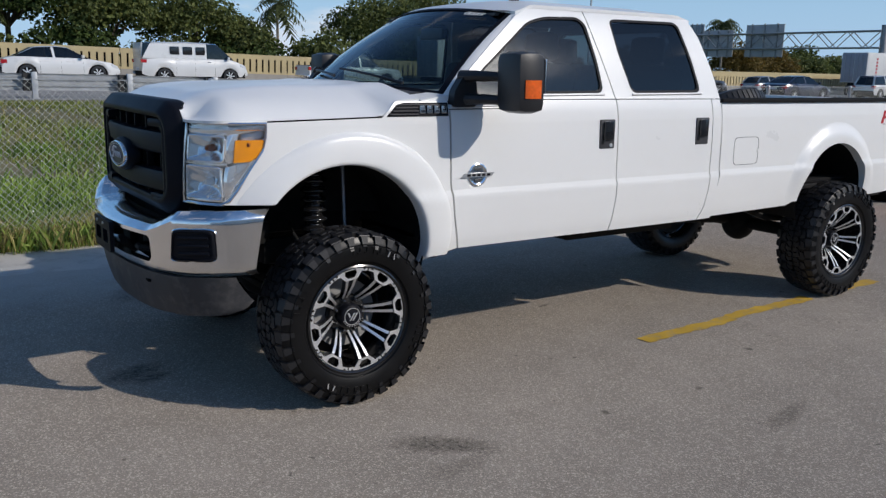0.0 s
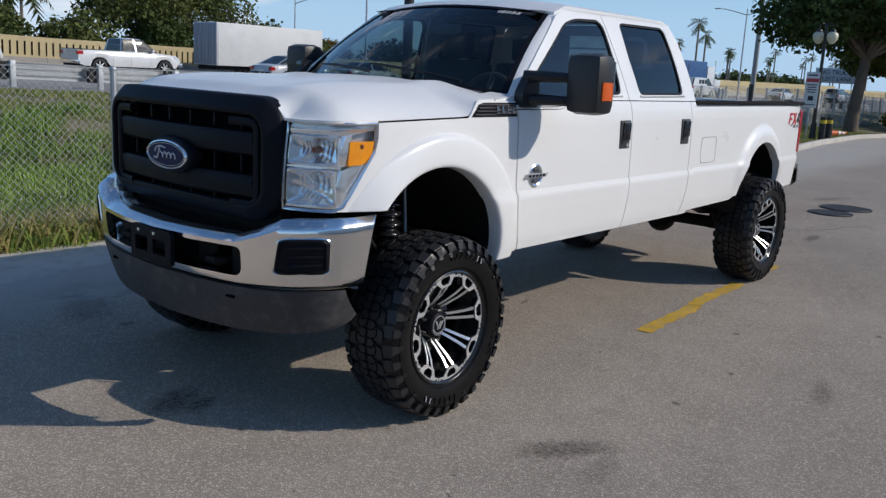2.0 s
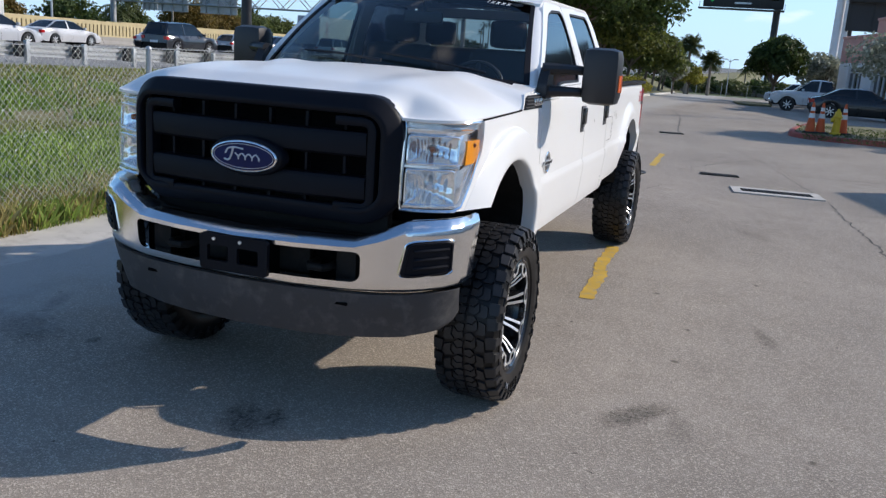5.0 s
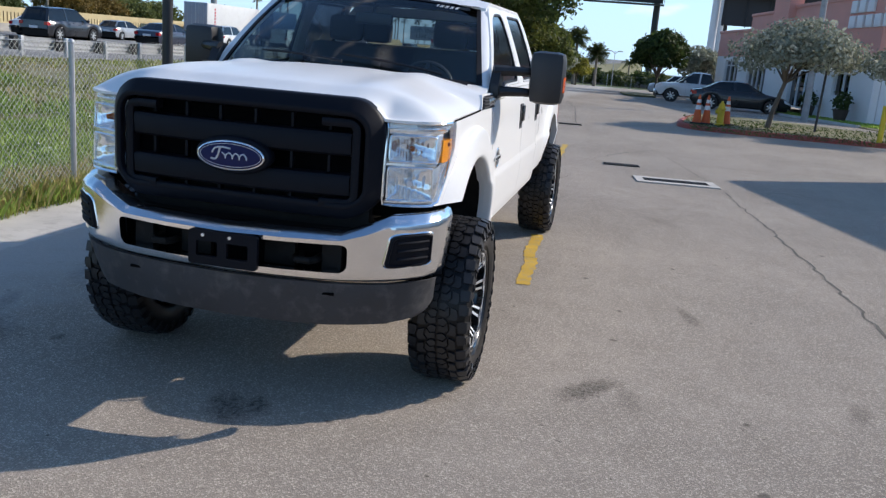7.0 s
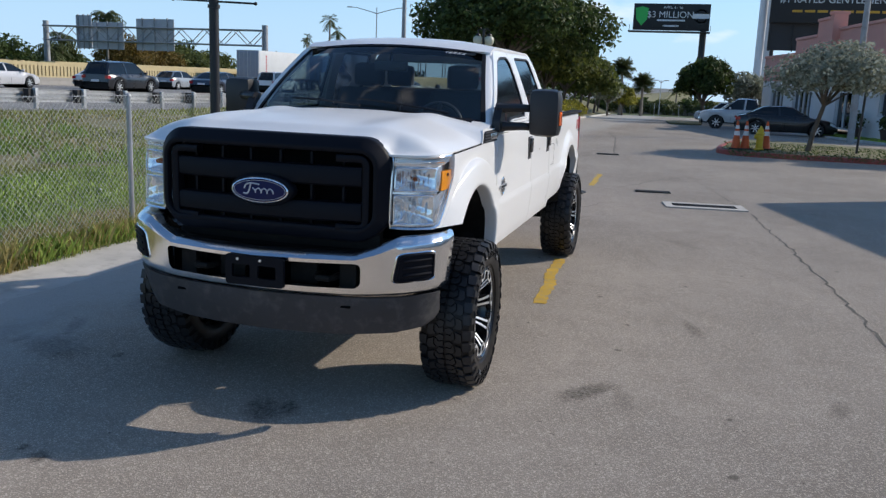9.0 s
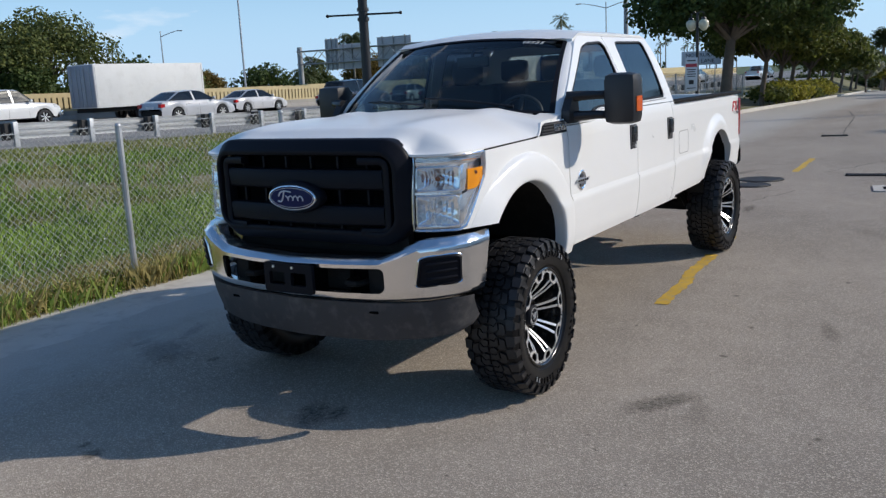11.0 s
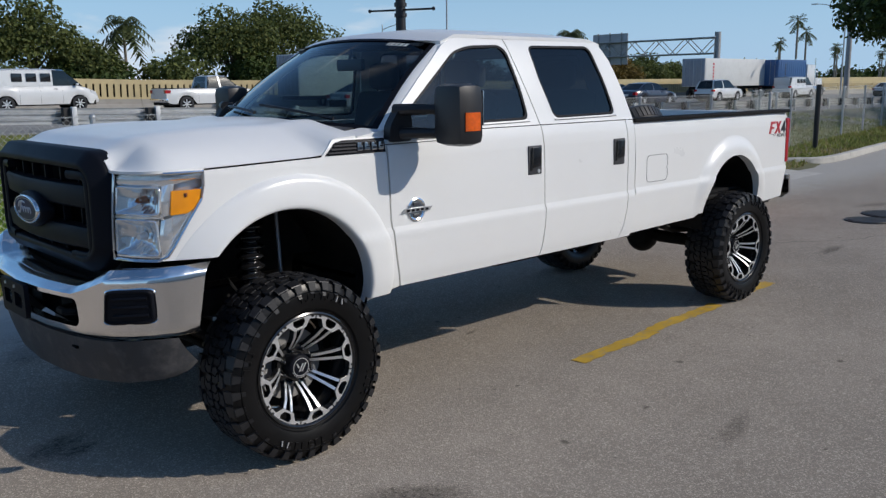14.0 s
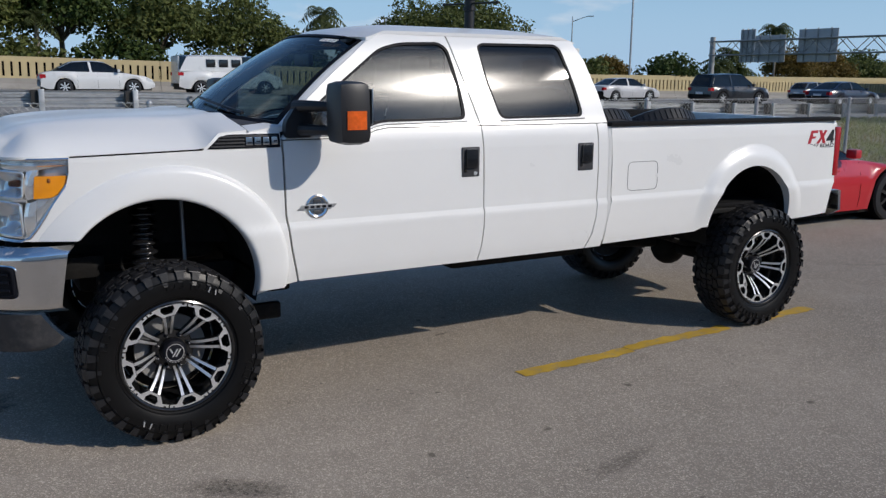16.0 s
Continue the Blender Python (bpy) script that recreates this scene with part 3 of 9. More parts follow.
def body_panel(name, outline, side, label="", step=0.06, depth=0.03, material=None, parent=None, out=0.0, fy=None, zstep=0.06):
    """A pressed sheet of the body's side, cut to an outline of (x, z) and bent to the side's shape, with returned edges."""
    fy = fy or side_y
    bm = bmesh.new()
    f = bm.faces.new([bm.verts.new((x, 0, z)) for x, z in outline])
    x0, x1 = min(p[0] for p in outline), max(p[0] for p in outline)
    z0, z1 = min(p[1] for p in outline), max(p[1] for p in outline)
    for k in range(1, int((x1 - x0) / step) + 1):
        bmesh.ops.bisect_plane(bm, geom=bm.verts[:] + bm.edges[:] + bm.faces[:], plane_co=(x0 + k * step, 0, 0), plane_no=(1, 0, 0))
    for z in [z for z in Z_SIDE if z0 < z < z1] + [z for z in np.arange(0.66, 2.2, zstep) if z0 + 0.01 < z < z1 - 0.01]:
        bmesh.ops.bisect_plane(bm, geom=bm.verts[:] + bm.edges[:] + bm.faces[:], plane_co=(0, 0, z), plane_no=(0, 0, 1))
    bmesh.ops.triangulate(bm, faces=[g for g in bm.faces if len(g.verts) > 4])
    for v in bm.verts:
        v.co.y = side * (fy(v.co.x, v.co.z) + out)
    thicken(bm, bm.faces[:], (0, -side * depth, 0))
    return part(name, bm, material or WHITE_PAINT, parent or truck, label, smooth=32)


def ring_panel(name, outer, holes, side, material, parent, depth=0.03, out=0.0, label=""):
    """A frame of the body's side: an outline of (x, z) with holes."""
    bm = bmesh.new()
    edges = []
    for loop in [outer] + holes:
        vs = [bm.verts.new((x, 0, z)) for x, z in loop]
        edges += [bm.edges.new((vs[k], vs[(k + 1) % len(vs)])) for k in range(len(vs))]
    bmesh.ops.triangle_fill(bm, use_beauty=True, edges=edges)
    for z in (1.60, 1.65, 1.70, 1.75, 1.80, 1.85, 1.90, 1.95, 2.0, 2.05, 2.10):
        bmesh.ops.bisect_plane(bm, geom=bm.verts[:] + bm.edges[:] + bm.faces[:], plane_co=(0, 0, z), plane_no=(0, 0, 1))
    for v in bm.verts:
        v.co.y = side * (side_y(v.co.x, v.co.z) + out)
    thicken(bm, bm.faces[:], (0, -side * depth, 0))
    return part(name, bm, material, parent, label, smooth=32)


def inset(loop, d):
    """An outline drawn in by d towards its inside."""
    n = len(loop)
    area = sum(loop[k][0] * loop[(k + 1) % n][1] - loop[(k + 1) % n][0] * loop[k][1] for k in range(n))
    s = 1 if area > 0 else -1
    res = []
    for k in range(n):
        p, q, r = Vector(loop[k - 1]), Vector(loop[k]), Vector(loop[(k + 1) % n])
        a, b = (q - p).normalized(), (r - q).normalized()
        na, nb = Vector((-a.y, a.x)) * s, Vector((-b.y, b.x)) * s
        m = (na + nb)
        m = m / max(0.5, m.length_squared / 2)
        res.append(tuple(q + m * d))
    return res


def round_loop(loop, r, n=4):
    """The same outline with its corners rounded by r."""
    res = []
    for k in range(len(loop)):
        p, q, w = Vector(loop[k - 1]), Vector(loop[k]), Vector(loop[(k + 1) % len(loop)])
        a, b = (p - q), (w - q)
        d = min(r, a.length * 0.45, b.length * 0.45)
        s, e = q + a.normalized() * d, q + b.normalized() * d
        for j in range(n + 1):
            t = j / n
            res.append(tuple(s * (1 - t) ** 2 + q * 2 * t * (1 - t) + e * t * t))
    return res


FENDER = [(-0.435, 1.468), (0.20, 1.483), (0.285, 1.566), (0.618, 1.568), (0.620, 1.50), (0.628, 1.12), (0.655, 0.93), (0.693, 0.742), (0.60, 0.725)] \
    + arch(ARCH_F, -13, 143, 30) + [(-0.52, 1.072), (-0.648, 1.078), (-0.60, 1.135), (-0.535, 1.22), (-0.455, 1.335), (-0.438, 1.40)]
FRONT_DOOR = [(0.631, 1.520), (0.632, 1.50), (0.640, 1.12), (0.667, 0.93), (0.705, 0.742), (1.868, 0.744), (1.890, 0.85), (1.900, 0.96), (1.897, 1.40), (1.890, 1.572), (1.26, 1.572), (1.19, 1.562), (1.12, 1.535), (1.05, 1.522)]
REAR_DOOR = [(1.899, 1.572), (1.906, 1.40), (1.909, 0.96), (1.899, 0.85), (1.877, 0.744), (2.715, 0.746), (2.765, 0.84), (2.788, 0.96), (2.797, 1.30), (2.790, 1.572)]
CAB_CORNER = [(2.799, 1.572), (2.806, 1.30), (2.797, 0.96), (2.774, 0.84), (2.724, 0.746), (2.858, 0.748), (2.884, 0.95), (2.884, 1.40), (2.882, 1.572)]
FRONT_FRAME = [(0.626, 1.526), (1.048, 1.528), (1.118, 1.541), (1.188, 1.568), (1.26, 1.578), (1.888, 1.578), (1.838, 1.75), (1.775, 1.98), (1.738, 2.128), (1.45, 2.122), (1.30, 2.10), (1.20, 2.055), (0.95, 1.862), (0.75, 1.70)]
REAR_FRAME = [(1.898, 1.578), (2.888, 1.578), (2.845, 1.76), (2.775, 1.98), (2.70, 2.10), (2.64, 2.126), (1.748, 2.130), (1.785, 1.98), (1.848, 1.75)]
FRONT_WIN = [(0.715, 1.548), (1.04, 1.552), (1.105, 1.564), (1.175, 1.592), (1.25, 1.606), (1.80, 1.612), (1.785, 1.80), (1.745, 2.03), (1.69, 2.070), (1.42, 2.060), (1.28, 2.025), (1.05, 1.862), (0.86, 1.725)]
REAR_WIN = [(2.045, 1.612), (2.70, 1.618), (2.655, 1.85), (2.60, 2.05), (2.56, 2.078), (2.00, 2.072), (1.955, 2.055), (1.975, 1.85)]
BED_SIDE = [(bed_x(x), z) for x, z in ((2.922, 1.560), (2.932, 1.30), (2.932, 1.06), (2.905, 0.90), (2.886, 0.748), (3.74, 0.765), (3.845, 0.80))] + arch(ARCH_R, 172, -4, 30)[1:] \
    + [(bed_x(x), z) for x, z in ((4.735, 0.778), (5.21, 0.800), (5.235, 0.97), (5.285, 1.08), (5.295, 1.30), (5.285, 1.50), (5.265, 1.560))]

for s, hand in ((-1, "driver"), (1, "passenger")):
    body_panel("fender", FENDER, s, "white front fender")
    for nm, lower, frame_line, win, hx in (("front_door", FRONT_DOOR, FRONT_FRAME, FRONT_WIN, 1.805), ("rear_door", REAR_DOOR, REAR_FRAME, REAR_WIN, 2.69)):
        door = body_panel(nm, lower, s, "white door with a black handle")
        ring_panel("window_frame", frame_line, [round_loop(win, 0.05)], s, WHITE_PAINT, door)
        ring_panel("window_seal", round_loop(inset(win, -0.003), 0.05), [round_loop(inset(win, 0.015), 0.047)], s, BLACK_PLASTIC, door, depth=0.02, out=-0.004)
        bm = bmesh.new()
        loop = round_loop(inset(win, 0.012), 0.045)
        f = bm.faces.new([bm.verts.new((x, 0, z)) for x, z in loop])
        bmesh.ops.triangulate(bm, faces=[f])
        for z in linspace(1.63, 2.05, 13):
            bmesh.ops.bisect_plane(bm, geom=bm.verts[:] + bm.edges[:] + bm.faces[:], plane_co=(0, 0, z), plane_no=(0, 0, 1))
        for v in bm.verts:
            v.co.y = s * (side_y(v.co.x, v.co.z) - 0.014 + 0.012 * max(0, v.co.z - 1.6) * (2.09 - v.co.z) / 0.24)
        part("window_pane", bm, GLASS_SIDE if nm == "front_door" else GLASS_REAR, door, "dark tinted glass", smooth=60).visible_shadow = False
        # bright moulding along the foot of the window
        bm = bmesh.new()
        foot = [p for p in win if p[1] < 1.63]
        tube(bm, [(x, s * (side_y(x, z - 0.008) + 0.001), z - 0.008) for x, z in foot], 0.0075, 6)
        part("window_moulding", bm, GALVANISED, door, "thin bright window moulding")
        # handle: a recessed black plate with a grip and a lock
        bm = bmesh.new()
        yh = side_y(hx, 1.36)
        box(bm, (hx - 0.062, s * yh - 0.008, 1.272), (hx + 0.062, s * yh + 0.008, 1.452), 0.007)
        plate = part("handle_plate", bm, GREY_PLASTIC, door)
        bm = bmesh.new()
        box(bm, (hx - 0.040, s * (yh + 0.016) - 0.010, 1.325), (hx + 0.040, s * (yh + 0.016) + 0.010, 1.442), 0.008)
        box(bm, (hx - 0.048, s * (yh + 0.006) - 0.008, 1.300), (hx - 0.030, s * (yh + 0.006) + 0.008, 1.430), 0.004)
        part("grip", bm, BLACK_GLOSS, plate)
        if nm == "front_door":
            bm = bmesh.new()
            rod(bm, (hx + 0.03, s * (yh + 0.004), 1.293), (hx + 0.03, s * (yh + 0.012), 1.293), 0.012, seg=16)
            part("lock", bm, BRIGHT_METAL, plate)
    body_panel("cab_corner", CAB_CORNER, s)
    body_panel("bed_side", BED_SIDE, s, "white cargo-bed side")
    # moulded wheel-arch flares
    for (cx, cz, fa, fb), low_back, low_front in ((ARCH_F, 0.722, 1.078), (ARCH_R, 0.790, 0.790)):
        bm = bmesh.new()
        rows = [(1.0, -0.025), (1.0, 0.030), (1.006, 0.042), (1.02, 0.049), (1.05, 0.051), (1.10, 0.050), (1.16, 0.047), (1.22, 0.044), (1.27, 0.040), (1.30, 0.037), (1.325, 0.031), (1.340, 0.022), (1.350, 0.010), (1.356, 0.001), (1.37, -0.004)]
        lines = []
        for e, rise in rows:
            t0 = math.asin((low_back - cz) / (fb * e))
            t1 = math.pi - math.asin((low_front - cz) / (fb * e))
            line = []
            for k in range(61):
                t = t0 + (t1 - t0) * k / 60
                x, z = cx + fa * e * math.cos(t) + (0.17 * (e - 1) * math.sin(t) if cx < 1 else 0), cz + fb * e * math.sin(t)
                if cx > 1 and rise > 0:
                    rise = 0.040 * smoothstep((1.37 - e) / 0.24)
                fade = 1.0 if cx < 1 else smoothstep((z - 0.74) / 0.36)
                if cx < 1 and rise > 0 and e > 1.04:  # towards the lamp the flare runs out softly into the fender
                    fade = 1.0 + (0.051 * (1.37 - e) / 0.33 / rise - 1.0) * smoothstep((t - 1.75) / 0.6)
                line.append(bm.verts.new((x, s * (side_y(x, z) + (rise * fade if rise > 0 else rise)), z)))
            lines.append(line)
        for p0, p1 in zip(lines, lines[1:]):
            for k in range(60):
                bm.faces.new((p0[k], p0[k + 1], p1[k + 1], p1[k]))
        for k in (0, 60):
            bm.faces.new([line[k] for line in lines])
        part("wheel_arch_flare", bm, WHITE_PAINT, truck, "wide white wheel-arch flare", smooth=50)
    # dark backing behind the shut lines
    bm = bmesh.new()
    slab(bm, [(0.50, 1.55), (0.50, 0.80), (2.88, 0.80), (2.88, 1.55)], s * 0.87, -s * 0.02)
    part("inner_panel", bm, DARK_GAP, truck)

# roof skin
def roof_at(u, v):
    x = 1.10 + (2.73 - 1.10) * u
    hw = 0.735
    y = hw * v
    edge = 2.126 - (0.05 * (1 - smoothstep((x - 1.05) / 0.22))) - 0.03 * smoothstep((x - 2.6) / 0.13)
    crown = 0.052 * smoothstep((x - 1.0) / 0.6) * (1 - 0.6 * smoothstep((x - 2.35) / 0.4)) + 0.012
    x2 = x + 0.12 * (1 - smoothstep((u) / 0.25)) * v * v
    return (x2, y, edge + crown * (1 - abs(v) ** 2.6))


bm = bmesh.new()
fs = grid(bm, linspace(0, 1, 24), linspace(-1, 1, 25), roof_at)
thicken(bm, fs, (0, 0, -0.02))
part("roof", bm, WHITE_PAINT, truck, "white roof skin", smooth=40)

# windscreen with its dark seal and shade band
def screen_at(u, v):
    """u: across, -1 to 1; v: from the base to the top."""
    yb, yt = 0.865 * u, 0.70 * u
    xb, zb = 0.36 + 0.27 * u * u, 1.640 - 0.045 * u * u
    xt, zt = 1.10 + 0.13 * u * u, 2.118 - 0.042 * u * u
    b = 0.02 * math.sin(v * math.pi)
    return (xb + (xt - xb) * v - b, yb + (yt - yb) * v, zb + (zt - zb) * v + b)


bm = bmesh.new()
grid(bm, linspace(-0.965, 0.965, 21), linspace(0.03, 0.855, 10), screen_at)
screen = part("windscreen", bm, GLASS_FRONT, truck, "clear windscreen with a tinted top band")
screen.visible_shadow = False
bm = bmesh.new()
grid(bm, linspace(-0.965, 0.965, 21), linspace(0.855, 0.965, 4), screen_at)
part("shade_band", bm, GLASS_SHADE, screen).visible_shadow = False
bm = bmesh.new()
us = [-1.0, -0.965] + linspace(-0.9, 0.9, 17) + [0.965, 1.0]
vs = [0.0, 0.03] + linspace(0.1, 0.9, 7) + [0.965, 0.995]
fs = grid(bm, us, vs, lambda u, v: Vector(screen_at(u, v)) + Vector((-0.004, 0, 0.004)), skip=lambda a, b, c, d: a >= -0.966 and b <= 0.966 and c >= 0.029 and d <= 0.966)
thicken(bm, fs, (0.012, 0, -0.012))
part("screen_seal", bm, BLACK_PLASTIC, screen)
for s in (-1, 1):
    # A pillars
    bm = bmesh.new()
    cols = []
    for k in range(13):
        v = k / 12
        p = Vector(screen_at(s * 1.0, v))
        zq = p.z - 0.008
        q = Vector((p.x + 0.045 + 0.02 * (1 - v), s * (interp(zq, Z_SIDE, Y_SIDE) + 0.001), zq - 0.012))
        cols.append([bm.verts.new(w) for w in (p + Vector((0, 0, 0.003)), p.lerp(q, 0.5) + Vector((-0.012, s * 0.012, 0.01)), q, q + Vector((0.03, -s * 0.02, -0.03)))])
    for a, b in zip(cols, cols[1:]):
        for k in range(3):
            bm.faces.new((a[k], a[k + 1], b[k + 1], b[k]))
    part("pillar", bm, WHITE_PAINT, truck, smooth=50)
# scribbled white marks along the top of the glass
bm = bmesh.new()
for k in range(9):
    u = -0.62 - 0.022 * k
    a, b = Vector(screen_at(u, 0.885)), Vector(screen_at(u - 0.013, 0.925))
    off = Vector((-0.012, 0, 0.012))
    tube(bm, [a + off, a.lerp(b, 0.5) + off + Vector((0, 0.008 * (-1) ** k, 0)), b + off], 0.0022, 5)
part("chalk_mark", bm, surface("chalk", (0.8, 0.8, 0.8), 0.8, vary=0.1), screen, "white hand-drawn chalk marks")


# hood
def hood_half(x):
    return interp(x, (-0.80, -0.79, -0.776, -0.735, -0.685, -0.645, -0.54, -0.43, 0.20, 0.62), (0.688, 0.694, 0.706, 0.806, 0.880, 0.914, 0.932, 0.932, 0.936, 0.915))


def shoulder(y):
    """Height of the hood's leading edge, which follows the grille surround's rounded shoulder."""
    a = abs(y)
    if a <= 0.54:
        return 1.554
    return max(1.475, 1.394 + math.sqrt(max(0.0, 0.160 ** 2 - (a - 0.54) ** 2)))


def hood_at(u, v):
    """u: from the nose to the cowl; v: across."""
    w = abs(v)
    x_front = -0.797 + 0.050 * w * w
    x_rear = 0.44 - 0.05 * (1 - w * w)
    x = x_front + (x_rear - x_front) * u ** 1.7
    y = hood_half(x) * v
    ze = interp(x, (-0.80, -0.70, -0.43, 0.20, 0.30, 0.44), (1.475, 1.480, 1.480, 1.490, 1.572, 1.580))
    zc = interp(x, (-0.80, -0.76, -0.70, -0.62, -0.5, -0.3, -0.1, 0.1, 0.3, 0.62), (1.552, 1.572, 1.590, 1.605, 1.621, 1.638, 1.649, 1.656, 1.660, 1.661))
    ridge = 0.012 * math.exp(-((w - 0.60) / 0.10) ** 2) * smoothstep((x + 0.795) * 2.4)
    dip = -0.006 * math.exp(-((w - 0.40) / 0.12) ** 2)
    full = ze + (zc - ze) * (1 - w ** interp(x, (-0.80, -0.55, -0.20, 0.10), (7.5, 5.6, 4.2, 3.2))) + ridge + dip
    k = smoothstep((x - x_front) / 0.20)
    return (x, y, shoulder(y) + (full - shoulder(y)) * k)


bm = bmesh.new()
fs = grid(bm, linspace(0, 1, 44), linspace(-1, -0.68, 17) + linspace(-0.66, 0.66, 33) + linspace(0.68, 1, 17), hood_at)
thicken(bm, fs, (0, 0, -0.012))
hood = part("hood", bm, WHITE_PAINT, truck, "white hood with two raised creases", smooth=45)
for y in (-0.23, 0.27):
    bm = bmesh.new()
    box(bm, (0.20, y - 0.011, 1.635), (0.222, y + 0.011, 1.652), 0.005)
    part("washer_nozzle", bm, BLACK_PLASTIC, hood)
for s in (-1, 1):
    bm = bmesh.new()
    pts = []
    for x in linspace(-0.43, 0.215, 14):
        z = interp(x, (-0.435, 0.20, 0.22), (1.4705, 1.4855, 1.490))
        pts.append((x, s * (side_y(x, z) - 0.006), z))
    tube(bm, pts, 0.0055, 6)
    part("hood_seam", bm, DARK_GAP, truck)
# cowl between hood and glass: black in the middle, painted corners
def cowl_at(u, v):
    front = Vector((0.395 + 0.05 * u * u, 0.925 * u, 1.640 - 0.066 * u * u * abs(u)))
    back = Vector(screen_at(max(-1, min(1, u)), 0.02)) + Vector((0, 0, -0.006))
    return front.lerp(back, v)


bm = bmesh.new()
fs = grid(bm, linspace(-0.86, 0.86, 19), linspace(0, 1, 4), cowl_at)
thicken(bm, fs, (0, 0, -0.04))
part("cowl", bm, GREY_PLASTIC, truck)
for s in (-1, 1):
    bm = bmesh.new()
    fs = grid(bm, linspace(0.865, 1.0, 5), linspace(0, 1, 6), lambda u, v: Vector((0.452, s * 0.925 * u, 1.640 - 0.066 * u * u * u)).lerp(Vector(screen_at(s * u, 0.03)) + Vector((0.01, s * 0.04, -0.012)), v))
    thicken(bm, fs, (0, 0, -0.03))
    part("cowl_corner", bm, WHITE_PAINT, truck)
for a, b in (((-0.74, 0.04), (-0.02, 0.13)), ((-0.06, 0.05), (0.62, 0.13))):
    bm = bmesh.new()
    pts = [Vector(screen_at(a[0] + (b[0] - a[0]) * k / 8, a[1] + (b[1] - a[1]) * k / 8 * (1.4 - 0.4 * k / 8))) + Vector((-0.022, 0, 0.02)) for k in range(9)]
    tube(bm, pts, [0.011] + [0.008] * 7 + [0.005], 6)
    part("wiper", bm, MIRROR_PLASTIC, truck)


# ---- nose: grille, lamps, bumper ----
def nose_x(y):
    return 0.085 * (y / 0.75) ** 2


def surround_loop(d):
    """Outline of the grille surround drawn in by d, wider at mid height, with big rounded shoulders."""
    hw, top, bot = 0.700 - d * 0.9, 1.562 - d, 0.990 + d
    r = max(0.025, 0.160 - d * 0.95)
    pts = rounded(hw, top, bot, r, 7)
    return [(y * (1 - 0.05 * smoothstep((1.13 - z) / 0.14)), z) for y, z in pts]


grille = thing("grille", "", "")
grille.parent = truck
bm = bmesh.new()
prof = [(0.0, -0.775), (0.0, -0.835), (0.003, -0.846), (0.010, -0.854), (0.052, -0.892), (0.058, -0.896), (0.064, -0.897), (0.080, -0.896), (0.084, -0.892), (0.086, -0.86)]
rings = []
for d, x in prof:
    rings.append([bm.verts.new((x + nose_x(y), y, z)) for y, z in surround_loop(d)])
for a, b in zip(rings, rings[1:]):
    n = len(a)
    for k in range(n):
        bm.faces.new((a[k], a[(k + 1) % n], b[(k + 1) % n], b[k]))
part("surround", bm, BLACK_PLASTIC, grille, "matte black moulded surround", smooth=50)
# two bracket-shaped inner frames, one at each end, with short returns
for s in (-1, 1):
    bm = bmesh.new()
    path = round_loop([(s * 0.420, 1.447), (s * 0.580, 1.447), (s * 0.580, 1.072), (s * 0.420, 1.072)], 0.045, 5)
    path = path[3:-3]
    path = [(s * 0.420, 1.447)] + [p for p in path if abs(p[0]) > 0.45] + [(s * 0.420, 1.072)]
    for (x0, h0), (x1, h1), (x2, h2), (x3, h3) in (((-0.82, 0.021), (-0.878, 0.019), (-0.884, 0.010), (-0.884, 0.0)),):
        rows = []
        for i, (y, z) in enumerate(path):
            p, q = Vector(path[max(0, i - 1)]), Vector(path[min(len(path) - 1, i + 1)])
            d = (q - p).normalized()
            n = Vector((-d.y, d.x))
            prof = [(x0, -h0), (x1, -h1), (x2, -h2), (x2, h2), (x1, h1), (x0, h0)]
            rows.append([bm.verts.new((x + nose_x(y), y + n.x * h, z + n.y * h)) for x, h in prof])
        for u, v in zip(rows, rows[1:]):
            for k in range(5):
                bm.faces.new((u[k], u[k + 1], v[k + 1], v[k]))
        bm.faces.new(rows[0])
        bm.faces.new(rows[-1][::-1])
    part("bracket_frame", bm, BLACK_PLASTIC, grille, smooth=40)
# near-black sheet added to stand for the shade behind the bars
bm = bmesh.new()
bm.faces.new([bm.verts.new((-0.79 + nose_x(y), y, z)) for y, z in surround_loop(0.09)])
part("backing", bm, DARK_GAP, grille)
for z0, z1 in ((1.290, 1.403), (1.097, 1.208)):
    bm = bmesh.new()
    def bar(u, v, z0=z0, z1=z1):
        y = 0.555 * u
        k = [(-0.80, z0), (-0.856, z0 + 0.003), (-0.868, z0 + 0.014), (-0.876, z1 - 0.020), (-0.866, z1 - 0.004), (-0.80, z1)][int(v)]
        return (k[0] + nose_x(y), y, k[1])
    grid(bm, linspace(-1, 1, 15), list(range(6)), bar)
    part("grille_bar", bm, BLACK_PLASTIC, grille, smooth=40)
for z0, z1 in ((1.403, 1.470), (1.208, 1.290), (1.03, 1.097)):
    for y in linspace(-0.443, 0.457, 6):
        bm = bmesh.new()
        box(bm, (-0.835 + nose_x(y), y - 0.007, z0), (-0.80 + nose_x(y), y + 0.007, z1), 0.002)
        part("grille_rib", bm, BLACK_PLASTIC, grille)
# oval emblem: dark base, chrome rim, blue field and a plain pale flourish
def oval(bm, rows, hy, hz, zc=1.252):
    rings = [[bm.verts.new((x, (hy - d) * math.cos(2 * math.pi * k / 56), zc + (hz - d) * math.sin(2 * math.pi * k / 56))) for k in range(56)] for d, x in rows]
    for a, b in zip(rings, rings[1:]):
        for k in range(56):
            bm.faces.new((a[k], a[(k + 1) % 56], b[(k + 1) % 56], b[k]))
    return rings


